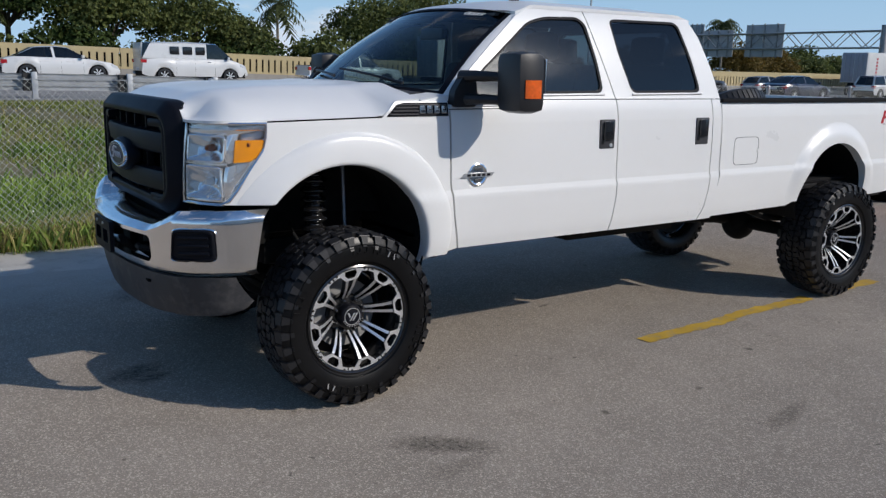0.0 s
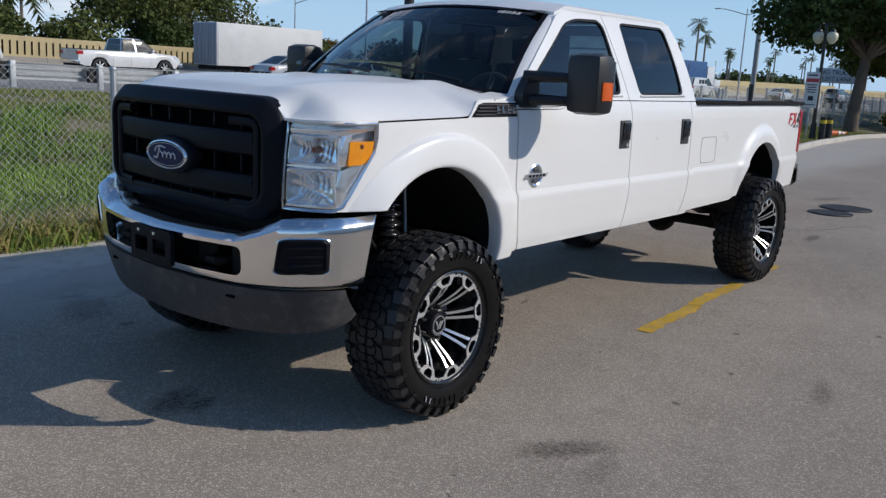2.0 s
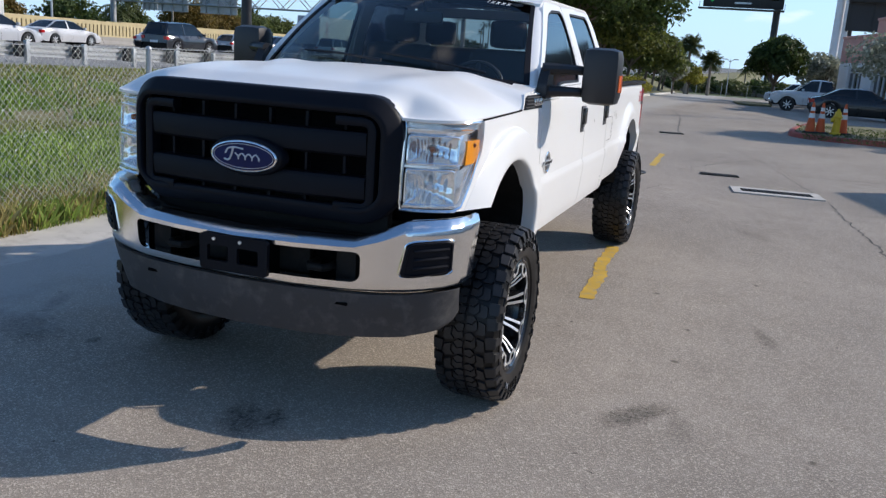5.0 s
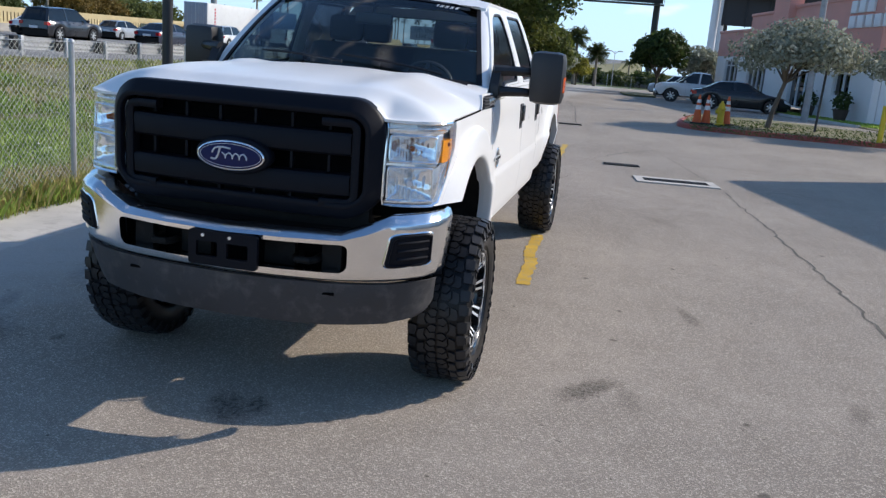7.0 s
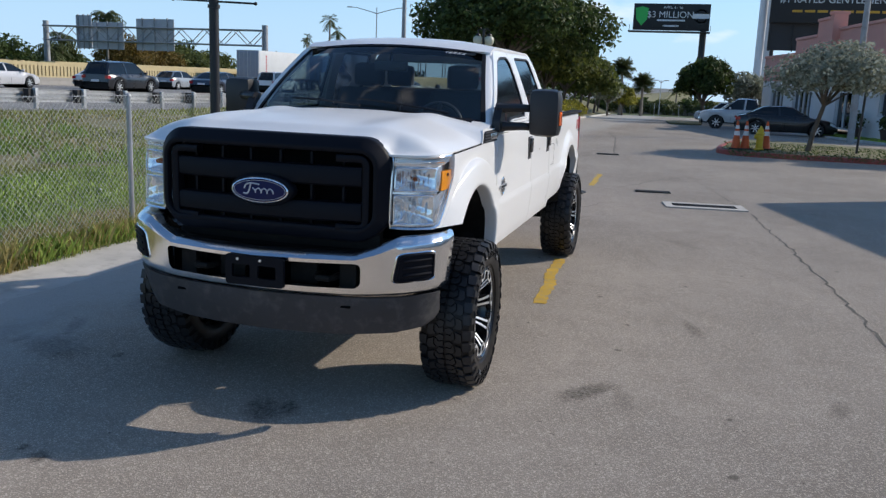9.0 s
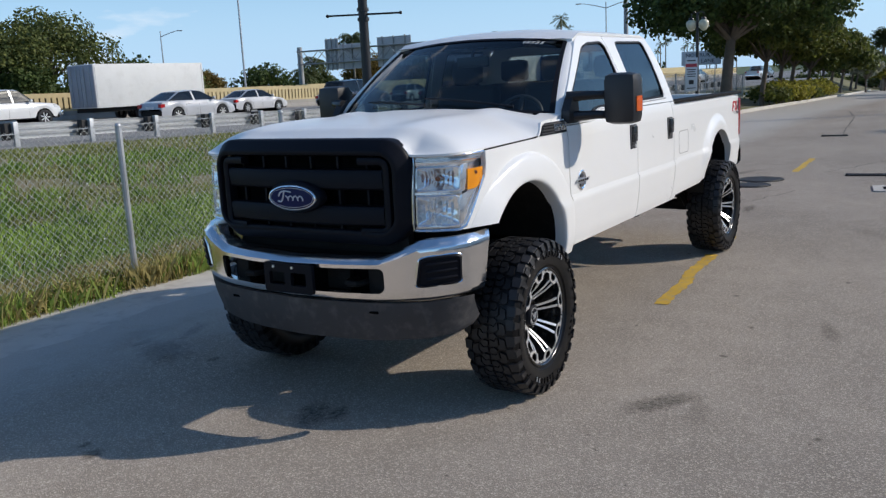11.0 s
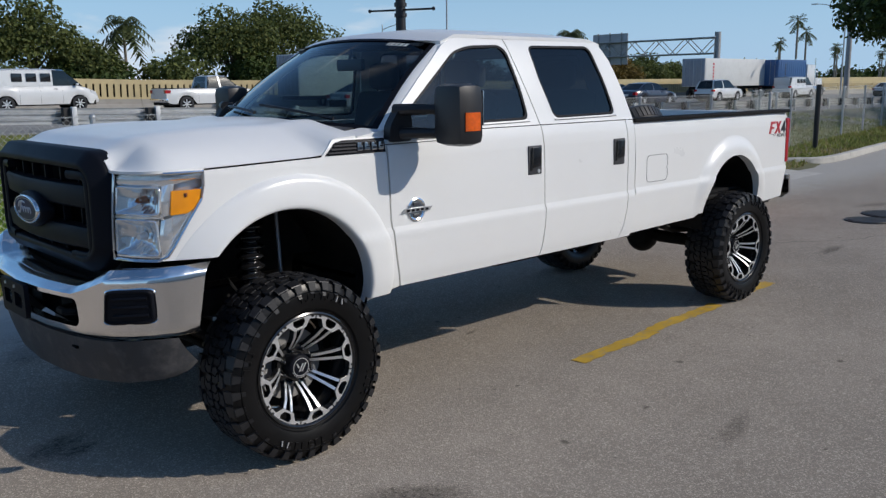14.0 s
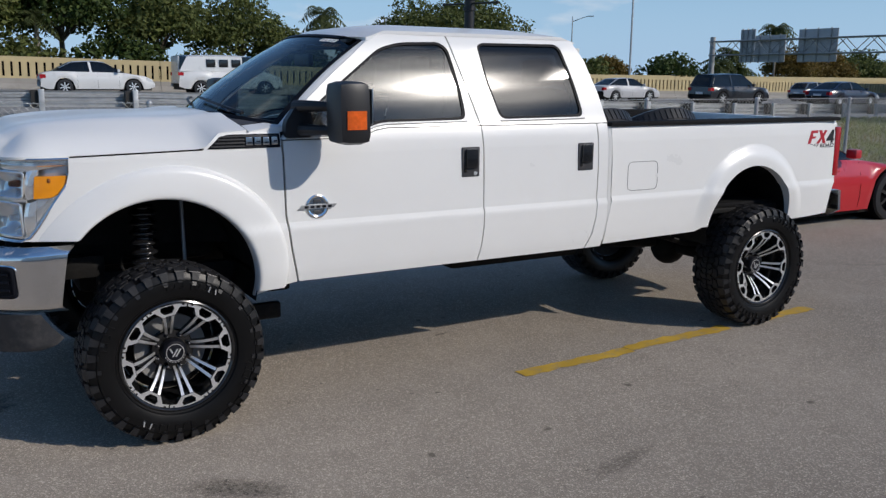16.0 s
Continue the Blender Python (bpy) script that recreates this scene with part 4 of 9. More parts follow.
bm = bmesh.new()
rings = oval(bm, [(0.0, -0.84), (0.0, -0.888), (0.006, -0.900), (0.014, -0.904), (0.026, -0.904)], 0.190, 0.089)
bm.faces.new(rings[-1])
part("emblem_base", bm, BLACK_PLASTIC, grille, "black oval base", smooth=50)
bm = bmesh.new()
oval(bm, [(0.0, -0.90), (0.0, -0.914), (0.003, -0.919), (0.008, -0.920), (0.0105, -0.916)], 0.171, 0.071)
emblem = part("emblem", bm, CHROME, grille, "blue oval emblem with a chrome rim", smooth=50)
bm = bmesh.new()
rings = oval(bm, [(0.0, -0.915), (0.03, -0.9165), (0.055, -0.917)], 0.161, 0.061)
bm.faces.new(rings[-1])
part("emblem_field", bm, BADGE_BLUE, emblem)
bm = bmesh.new()
oval(bm, [(0.0, -0.9165), (0.0, -0.9185), (0.0022, -0.9185), (0.0022, -0.9165)], 0.154, 0.0545)
part("emblem_line", bm, EMBLEM_SILVER, emblem)
bm = bmesh.new()
for pts, r in (([(-0.092, 0.006), (-0.078, 0.028), (-0.045, 0.036), (0.0, 0.031)], 0.0042), ([(-0.052, 0.033), (-0.060, 0.002), (-0.075, -0.022), (-0.098, -0.020)], 0.0048),
               ([(-0.042 + 0.0088 * k + 0.007 * math.sin(k * 1.57), 0.013 * math.cos(k * 1.57) - 0.002) for k in range(16)], 0.0036)):
    tube(bm, [(-0.9185, -y, 1.252 + z) for y, z in bend(pts, 5)], r, 6)
part("flourish", bm, EMBLEM_SILVER, emblem, "pale swept flourish")
grille.location.y = 0.008


# headlamps
LAMP_T, LAMP_X, LAMP_Y = (0, 0.42, 0.60, 0.68, 0.85, 1.0), (-0.776, -0.735, -0.685, -0.645, -0.54, -0.442), (0.694, 0.812, 0.888, 0.924, 0.943, 0.943)


def lamp_low(t):
    return interp(t, (0, 0.66, 0.72, 0.97, 1.0), (1.079, 1.079, 1.100, 1.335, 1.36))


def lamp_point(s, t, v, back=0.0):
    """A place on the lamp's face, drawn back by some depth; t across from the grille, v upwards."""
    x, y = interp(t, LAMP_T, LAMP_X), interp(t, LAMP_T, LAMP_Y)
    low = lamp_low(t)
    return Vector((x + 0.028 * v * v + back, s * (y - back * 0.55 * min(1.0, t * 1.6)), low + (1.464 - low) * v))


for s in (-1, 1):
    lamp = thing("headlight", "", "")
    lamp.parent = truck
    bm = bmesh.new()
    grid(bm, linspace(0, 1, 19), linspace(0, 1, 8), lambda t, v: lamp_point(s, t, v))
    part("lens", bm, GLASS_LENS, lamp, "clear lens").visible_shadow = False
    bm = bmesh.new()
    grid(bm, linspace(0, 1, 15), linspace(0, 1, 8), lambda t, v: lamp_point(s, t, v, 0.080))
    part("reflector", bm, REFLECTOR, lamp, "chromed reflector")
    bm = bmesh.new()
    rim = [(t, 0.0) for t in linspace(0, 1, 18)] + [(1.0, v) for v in linspace(0.2, 0.9, 4)] + [(t, 1.0) for t in linspace(1.0, 0, 14)] + [(0.0, v) for v in linspace(0.9, 0.1, 6)]
    tube(bm, [lamp_point(s, t, v, 0.006) for t, v in rim], 0.0075, 6, closed=True)
    part("bezel", bm, CHROME, lamp)
    for t0, t1, v0, v1, hot in ((0.06, 0.65, 0.06, 0.46, False), (0.06, 0.65, 0.53, 0.84, True)):
        # a dished bowl pressed in upright flutes, each flute broken into facets
        bm = bmesh.new()
        def dish(a, b, t0=t0, t1=t1, v0=v0, v1=v1, hot=hot):
            e = max(abs(2 * a - 1) ** 3, abs(2 * b - 1) ** 4)
            d = 0.012 + 0.062 * (1 - e) * (1 - 0.45 * (2 * b - 1) ** 2)
            n = 11 if hot else 9
            d += 0.006 * abs(math.sin(math.pi * (n * a + 0.5 * b * (1 - 2 * a)))) * (1 - e)
            d += 0.0035 * math.sin(math.pi * (4 if hot else 5) * b + 7 * math.floor(n * a)) * (1 - e)
            return lamp_point(s, t0 + (t1 - t0) * a, v0 + (v1 - v0) * b, d)
        grid(bm, linspace(0, 1, 67), linspace(0, 1, 17), dish)
        bowl = part("bowl", bm, LAMP_CHROME, lamp, "fluted chrome bowl", smooth=50)
        bm = bmesh.new()
        tc, vc = t0 + (t1 - t0) * 0.62, (v0 + v1) / 2
        rod(bm, lamp_point(s, tc, vc, 0.072), lamp_point(s, tc, vc, 0.034), 0.020, 0.013, 14)
        part("bulb", bm, BULB_AMBER if hot else HEAD_BULB, bowl, "amber bulb" if hot else "")
        bm = bmesh.new()
        rim = round_loop([(t0, v0), (t1, v0), (t1 - (0.0 if hot else 0.02), v1), (t0, v1)], 0.035, 3)
        tube(bm, [lamp_point(s, t, v, 0.010) for t, v in rim], 0.006, 6, closed=True)
        part("bowl_rim", bm, LAMP_CHROME, bowl)
    for t0, t1, v0, v1, d in ((0.02, 0.67, 0.46, 0.53, 0.012), (0.02, 0.98, 0.85, 0.985, 0.014), (0.65, 0.73, 0.02, 0.46, 0.014), (0.65, 0.73, 0.50, 0.86, 0.014),
                              (0.73, 0.98, 0.02, 0.55, 0.022), (0.02, 0.66, 0.01, 0.06, 0.012)):
        bm = bmesh.new()
        fs = grid(bm, linspace(t0, t1, 7), linspace(v0, v1, 4), lambda t, v: lamp_point(s, t, v, d + 0.010 * (abs((v - v0) / (v1 - v0) - 0.5) * 2) ** 2))
        thicken(bm, fs, (0.006, -s * 0.003, 0))
        part("bright_trim", bm, LAMP_CHROME, lamp, smooth=40)
    bm = bmesh.new()
    def amber(u, w):
        t = 0.735 + (0.968 - 0.735) * u
        lo = interp(t, (0.735, 0.86, 0.90, 0.968), (1.278, 1.282, 1.292, 1.348))
        z = lo + (1.386 - lo) * w
        return lamp_point(s, t, max(0, (z - lamp_low(t)) / (1.464 - lamp_low(t))), 0.008)
    fs = grid(bm, linspace(0, 1, 9), linspace(0, 1, 4), amber)
    thicken(bm, fs, (0.03, -s * 0.03, 0))
    signal = part("turn_signal", bm, AMBER, lamp, "amber turn signal", smooth=40)
    bm = bmesh.new()
    rod(bm, lamp_point(s, 0.84, 0.60, 0.010), lamp_point(s, 0.84, 0.60, 0.004), 0.011, 0.009, 10)
    part("signal_bulb", bm, BULB_AMBER, signal)
    for k in range(3):
        bm = bmesh.new()
        z = 1.435 + 0.010 * k
        tube(bm, [lamp_point(s, t, (z - lamp_low(t)) / (1.464 - lamp_low(t)), 0.014) for t in linspace(0.02, 0.975, 10)], 0.0032, 4)
        part("ribbed_strip", bm, CHROME, lamp)
    bm = bmesh.new()
    grid(bm, linspace(0, 1, 8), [0, 1], lambda t, v: lamp_point(s, t, v, 0.12))
    part("lamp_back", bm, DARK_GAP, lamp)

# chrome bumper: plan path by the distance across, top and bottom lines
BP_Y = (0, 0.30, 0.50, 0.62, 0.70, 0.78, 0.86, 0.925, 0.962, 0.975, 0.978)
BP_X = (-1.000, -0.985, -0.952, -0.920, -0.895, -0.862, -0.805, -0.735, -0.662, -0.585, -0.515)


def bumper_plan(s):
    """s: -1 to 1 along the bumper, by its length."""
    k = abs(s) * (len(BP_Y) - 1)
    i = min(int(k), len(BP_Y) - 2)
    f = k - i
    return BP_X[i] + (BP_X[i + 1] - BP_X[i]) * f, math.copysign(BP_Y[i] + (BP_Y[i + 1] - BP_Y[i]) * f, s)


def bumper_at(s, v):
    s = math.copysign(abs(s) - 0.10 * (1 - min(1.0, v)) * smoothstep((abs(s) - 0.74) / 0.26), s)
    x, y = bumper_plan(s)
    a = abs(y)
    top = interp(a, (0, 0.56, 0.66, 0.78, 1.0), (0.938, 0.950, 0.985, 1.040, 1.052))
    low = interp(a, (0, 0.6, 0.8, 0.98), (0.700, 0.704, 0.712, 0.725))
    low += 0.02 * smoothstep((abs(s) - 0.92) / 0.08)
    z = low + (top - low) * min(1.0, v)
    dx = 0.6 * max(0, v - 0.87) ** 1.25 + 1.6 * max(0, 0.12 - v) ** 1.6 + 0.022 * (1 - min(v, 1))
    if v > 1:
        x, y, z = x + 0.055 * (1 - abs(s) * 0.3), y * (1 - 0.05 * abs(s) ** 6), top - 0.004
    n = Vector((x, y * 0.55, 0)).normalized()
    return (x - n.x * dx, y - n.y * dx * 0.9, z)


bumper = thing("front_bumper", "", "")
bumper.parent = truck
us = sorted(set([round(k / 40, 4) for k in range(-40, 41)]))
vs = [0, 0.03, 0.06, 0.10, 0.16, 0.23, 0.35, 0.45, 0.55, 0.65, 0.75, 0.79, 0.87, 0.90, 0.93, 0.96, 0.98, 1.0, 1.06]


def bumper_skip(a, b, c, d):
    ya, yb = abs(bumper_plan(a)[1]), abs(bumper_plan(b)[1])
    lo, hi = min(ya, yb), max(ya, yb)
    if hi <= 0.612 and c >= 0.229 and d <= 0.791:
        return True
    return False


bm = bmesh.new()
fs = grid(bm, us, vs, bumper_at, skip=bumper_skip)
thicken(bm, fs, (0.05, 0, 0))
part("bumper_bar", bm, CHROME, bumper, "chrome bumper bar", smooth=40)
for s in (-1, 1):
    bm = bmesh.new()
    loop = round_loop([(0.465, 0.27), (0.735, 0.27), (0.735, 0.74), (0.50, 0.74)], 0.07, 6)
    cu, cv = sum(u for u, v in loop) / len(loop), sum(v for u, v in loop) / len(loop)
    rings = []
    for f, out in ((1.0, -0.006), (1.0, 0.008), (0.95, 0.012), (0.90, 0.012), (0.86, 0.006), (0.5, 0.006), (0.2, 0.006)):
        rings.append([bm.verts.new(Vector(bumper_at(s * (cu + (u - cu) * f), cv + (v - cv) * f)) + Vector((-out, s * out * 0.7, 0))) for u, v in loop])
    n = len(loop)
    for a, b in zip(rings, rings[1:]):
        for k in range(n):
            bm.faces.new((a[k], a[(k + 1) % n], b[(k + 1) % n], b[k]))
    bm.faces.new(rings[-1])
    cover = part("fog_cover", bm, BLACK_PLASTIC, bumper, "black ribbed fog-lamp cover", smooth=25)
    for v in (0.385, 0.505, 0.625):
        bm = bmesh.new()
        tube(bm, [Vector(bumper_at(s * u, v)) + Vector((-0.007, s * 0.005, 0)) for u in linspace(0.53, 0.70, 7)], 0.008, 6)
        part("cover_rib", bm, BLACK_PLASTIC, cover)
    bm = bmesh.new()
    tube(bm, [Vector(bumper_at(s * (cu + (u - cu) * 1.05), cv + (v - cv) * 1.05)) for u, v in loop], 0.006, 6, closed=True)
    part("cover_lip", bm, CHROME, bumper)
# rounded corners of the middle opening
edge = max(abs(u) for u in us if abs(bumper_plan(u)[1]) <= 0.612)
for s in (-1, 1):
    for v, up in ((0.23, 1), (0.79, -1)):
        bm = bmesh.new()
        corner = bm.verts.new(bumper_at(s * edge, v))
        arc = [bm.verts.new(bumper_at(s * (edge - 0.035 * (1 - math.sin(a))), v + up * 0.15 * (1 - math.cos(a)))) for a in linspace(0, math.pi / 2, 7)]
        fs = [bm.faces.new((corner, a, b)) for a, b in zip(arc, arc[1:])]
        thicken(bm, fs, (0.03, 0, 0))
        part("opening_corner", bm, CHROME, bumper)
# near-black sheet added for the shade inside the bumper opening
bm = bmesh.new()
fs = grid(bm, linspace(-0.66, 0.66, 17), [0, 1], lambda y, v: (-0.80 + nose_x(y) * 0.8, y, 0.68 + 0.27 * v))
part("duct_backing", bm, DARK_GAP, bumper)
for s in (-1, 1):
    bm = bmesh.new()
    tube(bm, [(-0.80, s * 0.42, 0.80), (-0.88, s * 0.42, 0.80), (-0.915, s * 0.40, 0.80), (-0.915, s * 0.34, 0.80), (-0.88, s * 0.32, 0.80), (-0.80, s * 0.32, 0.80)], 0.018, 8)
    part("tow_hook", bm, UNDER_BLACK, bumper)
    bm = bmesh.new()
    box(bm, (-0.86, s * 0.49 - 0.05, 0.72), (-0.80, s * 0.49 + 0.05, 0.90), 0.01)
    part("bracket", bm, UNDER_BLACK, bumper)
    bm = bmesh.new()
    box(bm, (-0.84, s * 0.22 - 0.08, 0.74), (-0.80, s * 0.22 + 0.08, 0.86), 0.01)
    part("crossmember", bm, UNDER_BLACK, bumper)
# plate bracket with two openings
bm = bmesh.new()
ring_y = [(-0.187, 0.742), (0.160, 0.742), (0.160, 0.908), (-0.187, 0.908)]
edges = []
for loop in [round_loop(ring_y, 0.02)] + [round_loop([(c - 0.054, 0.784), (c + 0.054, 0.784), (c + 0.054, 0.856), (c - 0.054, 0.856)], 0.008, 2) for c in (-0.087, 0.067)]:
    vv = [bm.verts.new((-1.022, y, z)) for y, z in loop]
    edges += [bm.edges.new((vv[k], vv[(k + 1) % len(vv)])) for k in range(len(vv))]
bmesh.ops.triangle_fill(bm, use_beauty=True, edges=edges)
thicken(bm, bm.faces[:], (0.022, 0, 0))
plate = part("plate_bracket", bm, BLACK_PLASTIC, bumper, "empty black licence-plate bracket")
for y in (-0.05, 0.085):
    bm = bmesh.new()
    rod(bm, (-1.020, y, 0.885), (-1.028, y, 0.885), 0.008, seg=10)
    part("screw", bm, BRIGHT_METAL, plate)


# plastic valance under the bumper
def valance_at(s, v):
    x, y = bumper_plan(s * 0.79)
    a = abs(y)
    low = interp(a, (0, 0.5, 0.8, 0.91, 0.945, 0.958), (0.478, 0.485, 0.503, 0.518, 0.545, 0.585))
    top = interp(a, (0, 0.6, 0.98), (0.702, 0.706, 0.724))
    k = 0.03 + 0.05 * (1 - v) ** 1.6
    return (x + k + 0.05 * abs(s) ** 4 * (1 - v), y * (1 - 0.03 * (1 - v)) - math.copysign(0.012, y) * (a > 0.8), low + (top - low) * v)


bm = bmesh.new()
fs = grid(bm, linspace(-1, 1, 61), linspace(0, 1, 9), valance_at)
thicken(bm, fs, (0.03, 0, 0.0))
valance = part("valance", bm, GREY_PLASTIC, bumper, "scuffed dark grey plastic valance", smooth=40)
for y in (-0.50, 0.50):
    bm = bmesh.new()
    x0 = -0.95 + 0.035
    box(bm, (x0 - 0.005, y - 0.03, 0.646), (x0 + 0.02, y + 0.03, 0.660), 0.003)
    part("slot", bm, DARK_GAP, valance)


# ---- wheels ----
TYRE_R, TYRE_W, RIM_R = 0.466, 0.165, 0.290


def build_wheel(name):
    """A wheel about the origin, its outer face towards -y."""
    w = thing(name, "", "")
    rnd = random.Random(5)
    # carcass
    bm = bmesh.new()
    R = TYRE_R - 0.016
    prof = [(RIM_R - 0.010, 0.122), (RIM_R + 0.010, 0.142), (RIM_R + 0.05, 0.156), (RIM_R + 0.10, 0.160), (R - 0.035, 0.154), (R - 0.010, 0.140), (R, 0.110), (R + 0.001, 0.0),
            (R, -0.110), (R - 0.010, -0.140), (R - 0.035, -0.154), (RIM_R + 0.10, -0.160), (RIM_R + 0.05, -0.156), (RIM_R + 0.022, -0.146), (RIM_R + 0.016, -0.136), (RIM_R - 0.010, -0.128)]
    lathe(bm, prof, 72)
    tyre = part("tyre", bm, RUBBER_SHINE, w, "mud-terrain tyre", smooth=35)
    # chunky tread: two staggered middle rows and shoulder lugs that wrap to the sidewall
    bm = bmesh.new()

    def lug(poly, h, base=R - 0.004):
        """A tread block over a polygon of (angle, y)."""
        lo, hi = [], []
        cx = sum(p[0] for p in poly) / len(poly)
        cy = sum(p[1] for p in poly) / len(poly)
        for a, y in poly:
            lo.append(bm.verts.new((base * math.cos(a), y, base * math.sin(a))))
            k = 0.93
            a2, y2 = cx + (a - cx) * k, cy + (y - cy) * k
            drop = 0.013 * smoothstep((abs(y2) - 0.10) / 0.05)
            r = base + h - drop
            hi.append(bm.verts.new((r * math.cos(a2), y2, r * math.sin(a2))))
        n = len(lo)
        bm.faces.new(hi)
        for q in range(n):
            bm.faces.new((lo[q], lo[(q + 1) % n], hi[(q + 1) % n], hi[q]))

    N = 34
    st = 2 * math.pi / N
    for k in range(N):
        a = k * st
        wob = 0.06 * st * (1 if k % 2 else -1)
        for sgn in (-1, 1):
            off = 0.5 * st if sgn > 0 else 0
            # middle rows: interlocking hooked blocks, each cut by a sipe
            lug([(a + off + 0.02 * st, sgn * 0.003), (a + off + 0.36 * st, sgn * 0.006), (a + off + 0.44 * st, sgn * 0.034), (a + off + 0.14 * st, sgn * 0.054), (a + off - 0.08 * st, sgn * 0.032)], 0.017)
            lug([(a + off + 0.42 * st, sgn * 0.007), (a + off + 0.80 * st, sgn * 0.004), (a + off + 0.90 * st, sgn * 0.040), (a + off + 0.70 * st, sgn * 0.062), (a + off + 0.22 * st, sgn * 0.057), (a + off + 0.50 * st, sgn * 0.036)], 0.017)
            # second blocks
            lug([(a + off + 0.20 * st, sgn * 0.064), (a + off + 0.68 * st, sgn * 0.068), (a + off + 0.98 * st, sgn * 0.050), (a + off + 1.04 * st, sgn * 0.092), (a + off + 0.90 * st, sgn * 0.106), (a + off + 0.34 * st, sgn * 0.100)], 0.017)
            # shoulder lugs, alternately long and short
            ln = 0.156 if k % 2 else 0.149
            lug([(a + off + 0.02 * st + wob, sgn * 0.104), (a + off + 0.34 * st + wob, sgn * 0.106), (a + off + 0.74 * st + wob, sgn * 0.112), (a + off + 0.74 * st + wob, sgn * ln), (a + off + 0.02 * st + wob, sgn * ln)], 0.017)
            # side biters
            for r0, r1, w0 in ((R - 0.042, R - 0.004, 0.50), (R - 0.070 if k % 2 else R - 0.056, R - 0.044, 0.34)):
                pts = []
                for r, f, yy in ((r0, w0 * 0.8, 0.156), (r1, w0, 0.146)):
                    for q in (-f / 2, f / 2):
                        pts.append((r, a + off + (0.37 + q) * st, yy))
                v = [bm.verts.new((r * math.cos(t), sgn * (yy - 0.004), r * math.sin(t))) for r, t, yy in pts]
                u = [bm.verts.new((r * math.cos(t), sgn * (yy + 0.011), r * math.sin(t))) for r, t, yy in pts]
                for q in ((u[0], u[1], u[3], u[2]), (v[0], v[1], u[1], u[0]), (v[1], v[3], u[3], u[1]), (v[3], v[2], u[2], u[3]), (v[2], v[0], u[0], u[2])):
                    bm.faces.new(q)
    tagged(part("tread", bm, RUBBER, tyre, "chunky mud-terrain tread blocks", smooth=None), kind="stuff")
    # raised plain marks on the sidewall
    bm = bmesh.new()
    for a0, n in ((62, 7), (242, 7), (150, 4), (330, 4)):
        for k in range(n):
            a = radians(a0 + k * 6.2)
            m = Matrix.Rotation(-a, 4, 'Y') @ Matrix.Translation((RIM_R + 0.085, -0.160, 0))
            hgt = 0.017
            box(bm, (-hgt, -0.004, -0.010), (hgt, 0.004, -0.003), 0, m)
            box(bm, (-hgt if k % 3 else hgt - 0.008, -0.004, -0.003), (-hgt + 0.008 if k % 3 else hgt, 0.004, 0.010), 0, m)
    part("sidewall_mark", bm, RUBBER_SHINE, tyre, "raised plain bars on the sidewall", smooth=None)["kind"] = "stuff"
    bm = bmesh.new()
    lathe(bm, [(R - 0.052, -0.150), (R - 0.049, -0.1625), (R - 0.045, -0.150)], 72)
    part("sidewall_rib", bm, RUBBER_SHINE, tyre, smooth=60)
    # black rim barrel and lip
    bm = bmesh.new()
    lathe(bm, [(RIM_R + 0.004, -0.138), (RIM_R - 0.004, -0.142), (RIM_R - 0.012, -0.136), (RIM_R - 0.018, -0.120), (RIM_R - 0.022, -0.06), (RIM_R - 0.040, 0.0), (RIM_R - 0.045, 0.10), (RIM_R - 0.01, 0.13)], 64)
    rim = part("rim", bm, BLACK_GLOSS, w, "black and machined alloy rim", smooth=40)
    bm = bmesh.new()
    lathe(bm, [(0.0001, 0.06), (0.15, 0.06), (0.20, 0.08), (RIM_R - 0.05, 0.09)], 40)
    part("brake_shield", bm, UNDER_BLACK, w)
    bm = bmesh.new()
    lathe(bm, [(0.075, 0.055), (0.185, 0.055), (0.185, 0.030), (0.075, 0.030)], 40)
    part("brake_disc", bm, WEATHERED_STEEL, w)
    # eight split spokes; a machined outer ring in sectors, each with a pocket at its spoke's end
    ro = RIM_R - 0.004
    sector = [(ro, radians(-22.2 + 44.4 * q / 8)) for q in range(9)] + [(0.260, radians(22.2)), (0.258, radians(14.5)), (0.220, radians(9.0)), (0.220, radians(-9.0)), (0.258, radians(-14.5)), (0.260, radians(-22.2))]
    pocket = [(0.233, -0.018 / 0.233), (0.254, -0.034 / 0.254), (0.270, -0.030 / 0.270), (0.270, 0.030 / 0.270), (0.254, 0.034 / 0.254), (0.233, 0.018 / 0.233)]
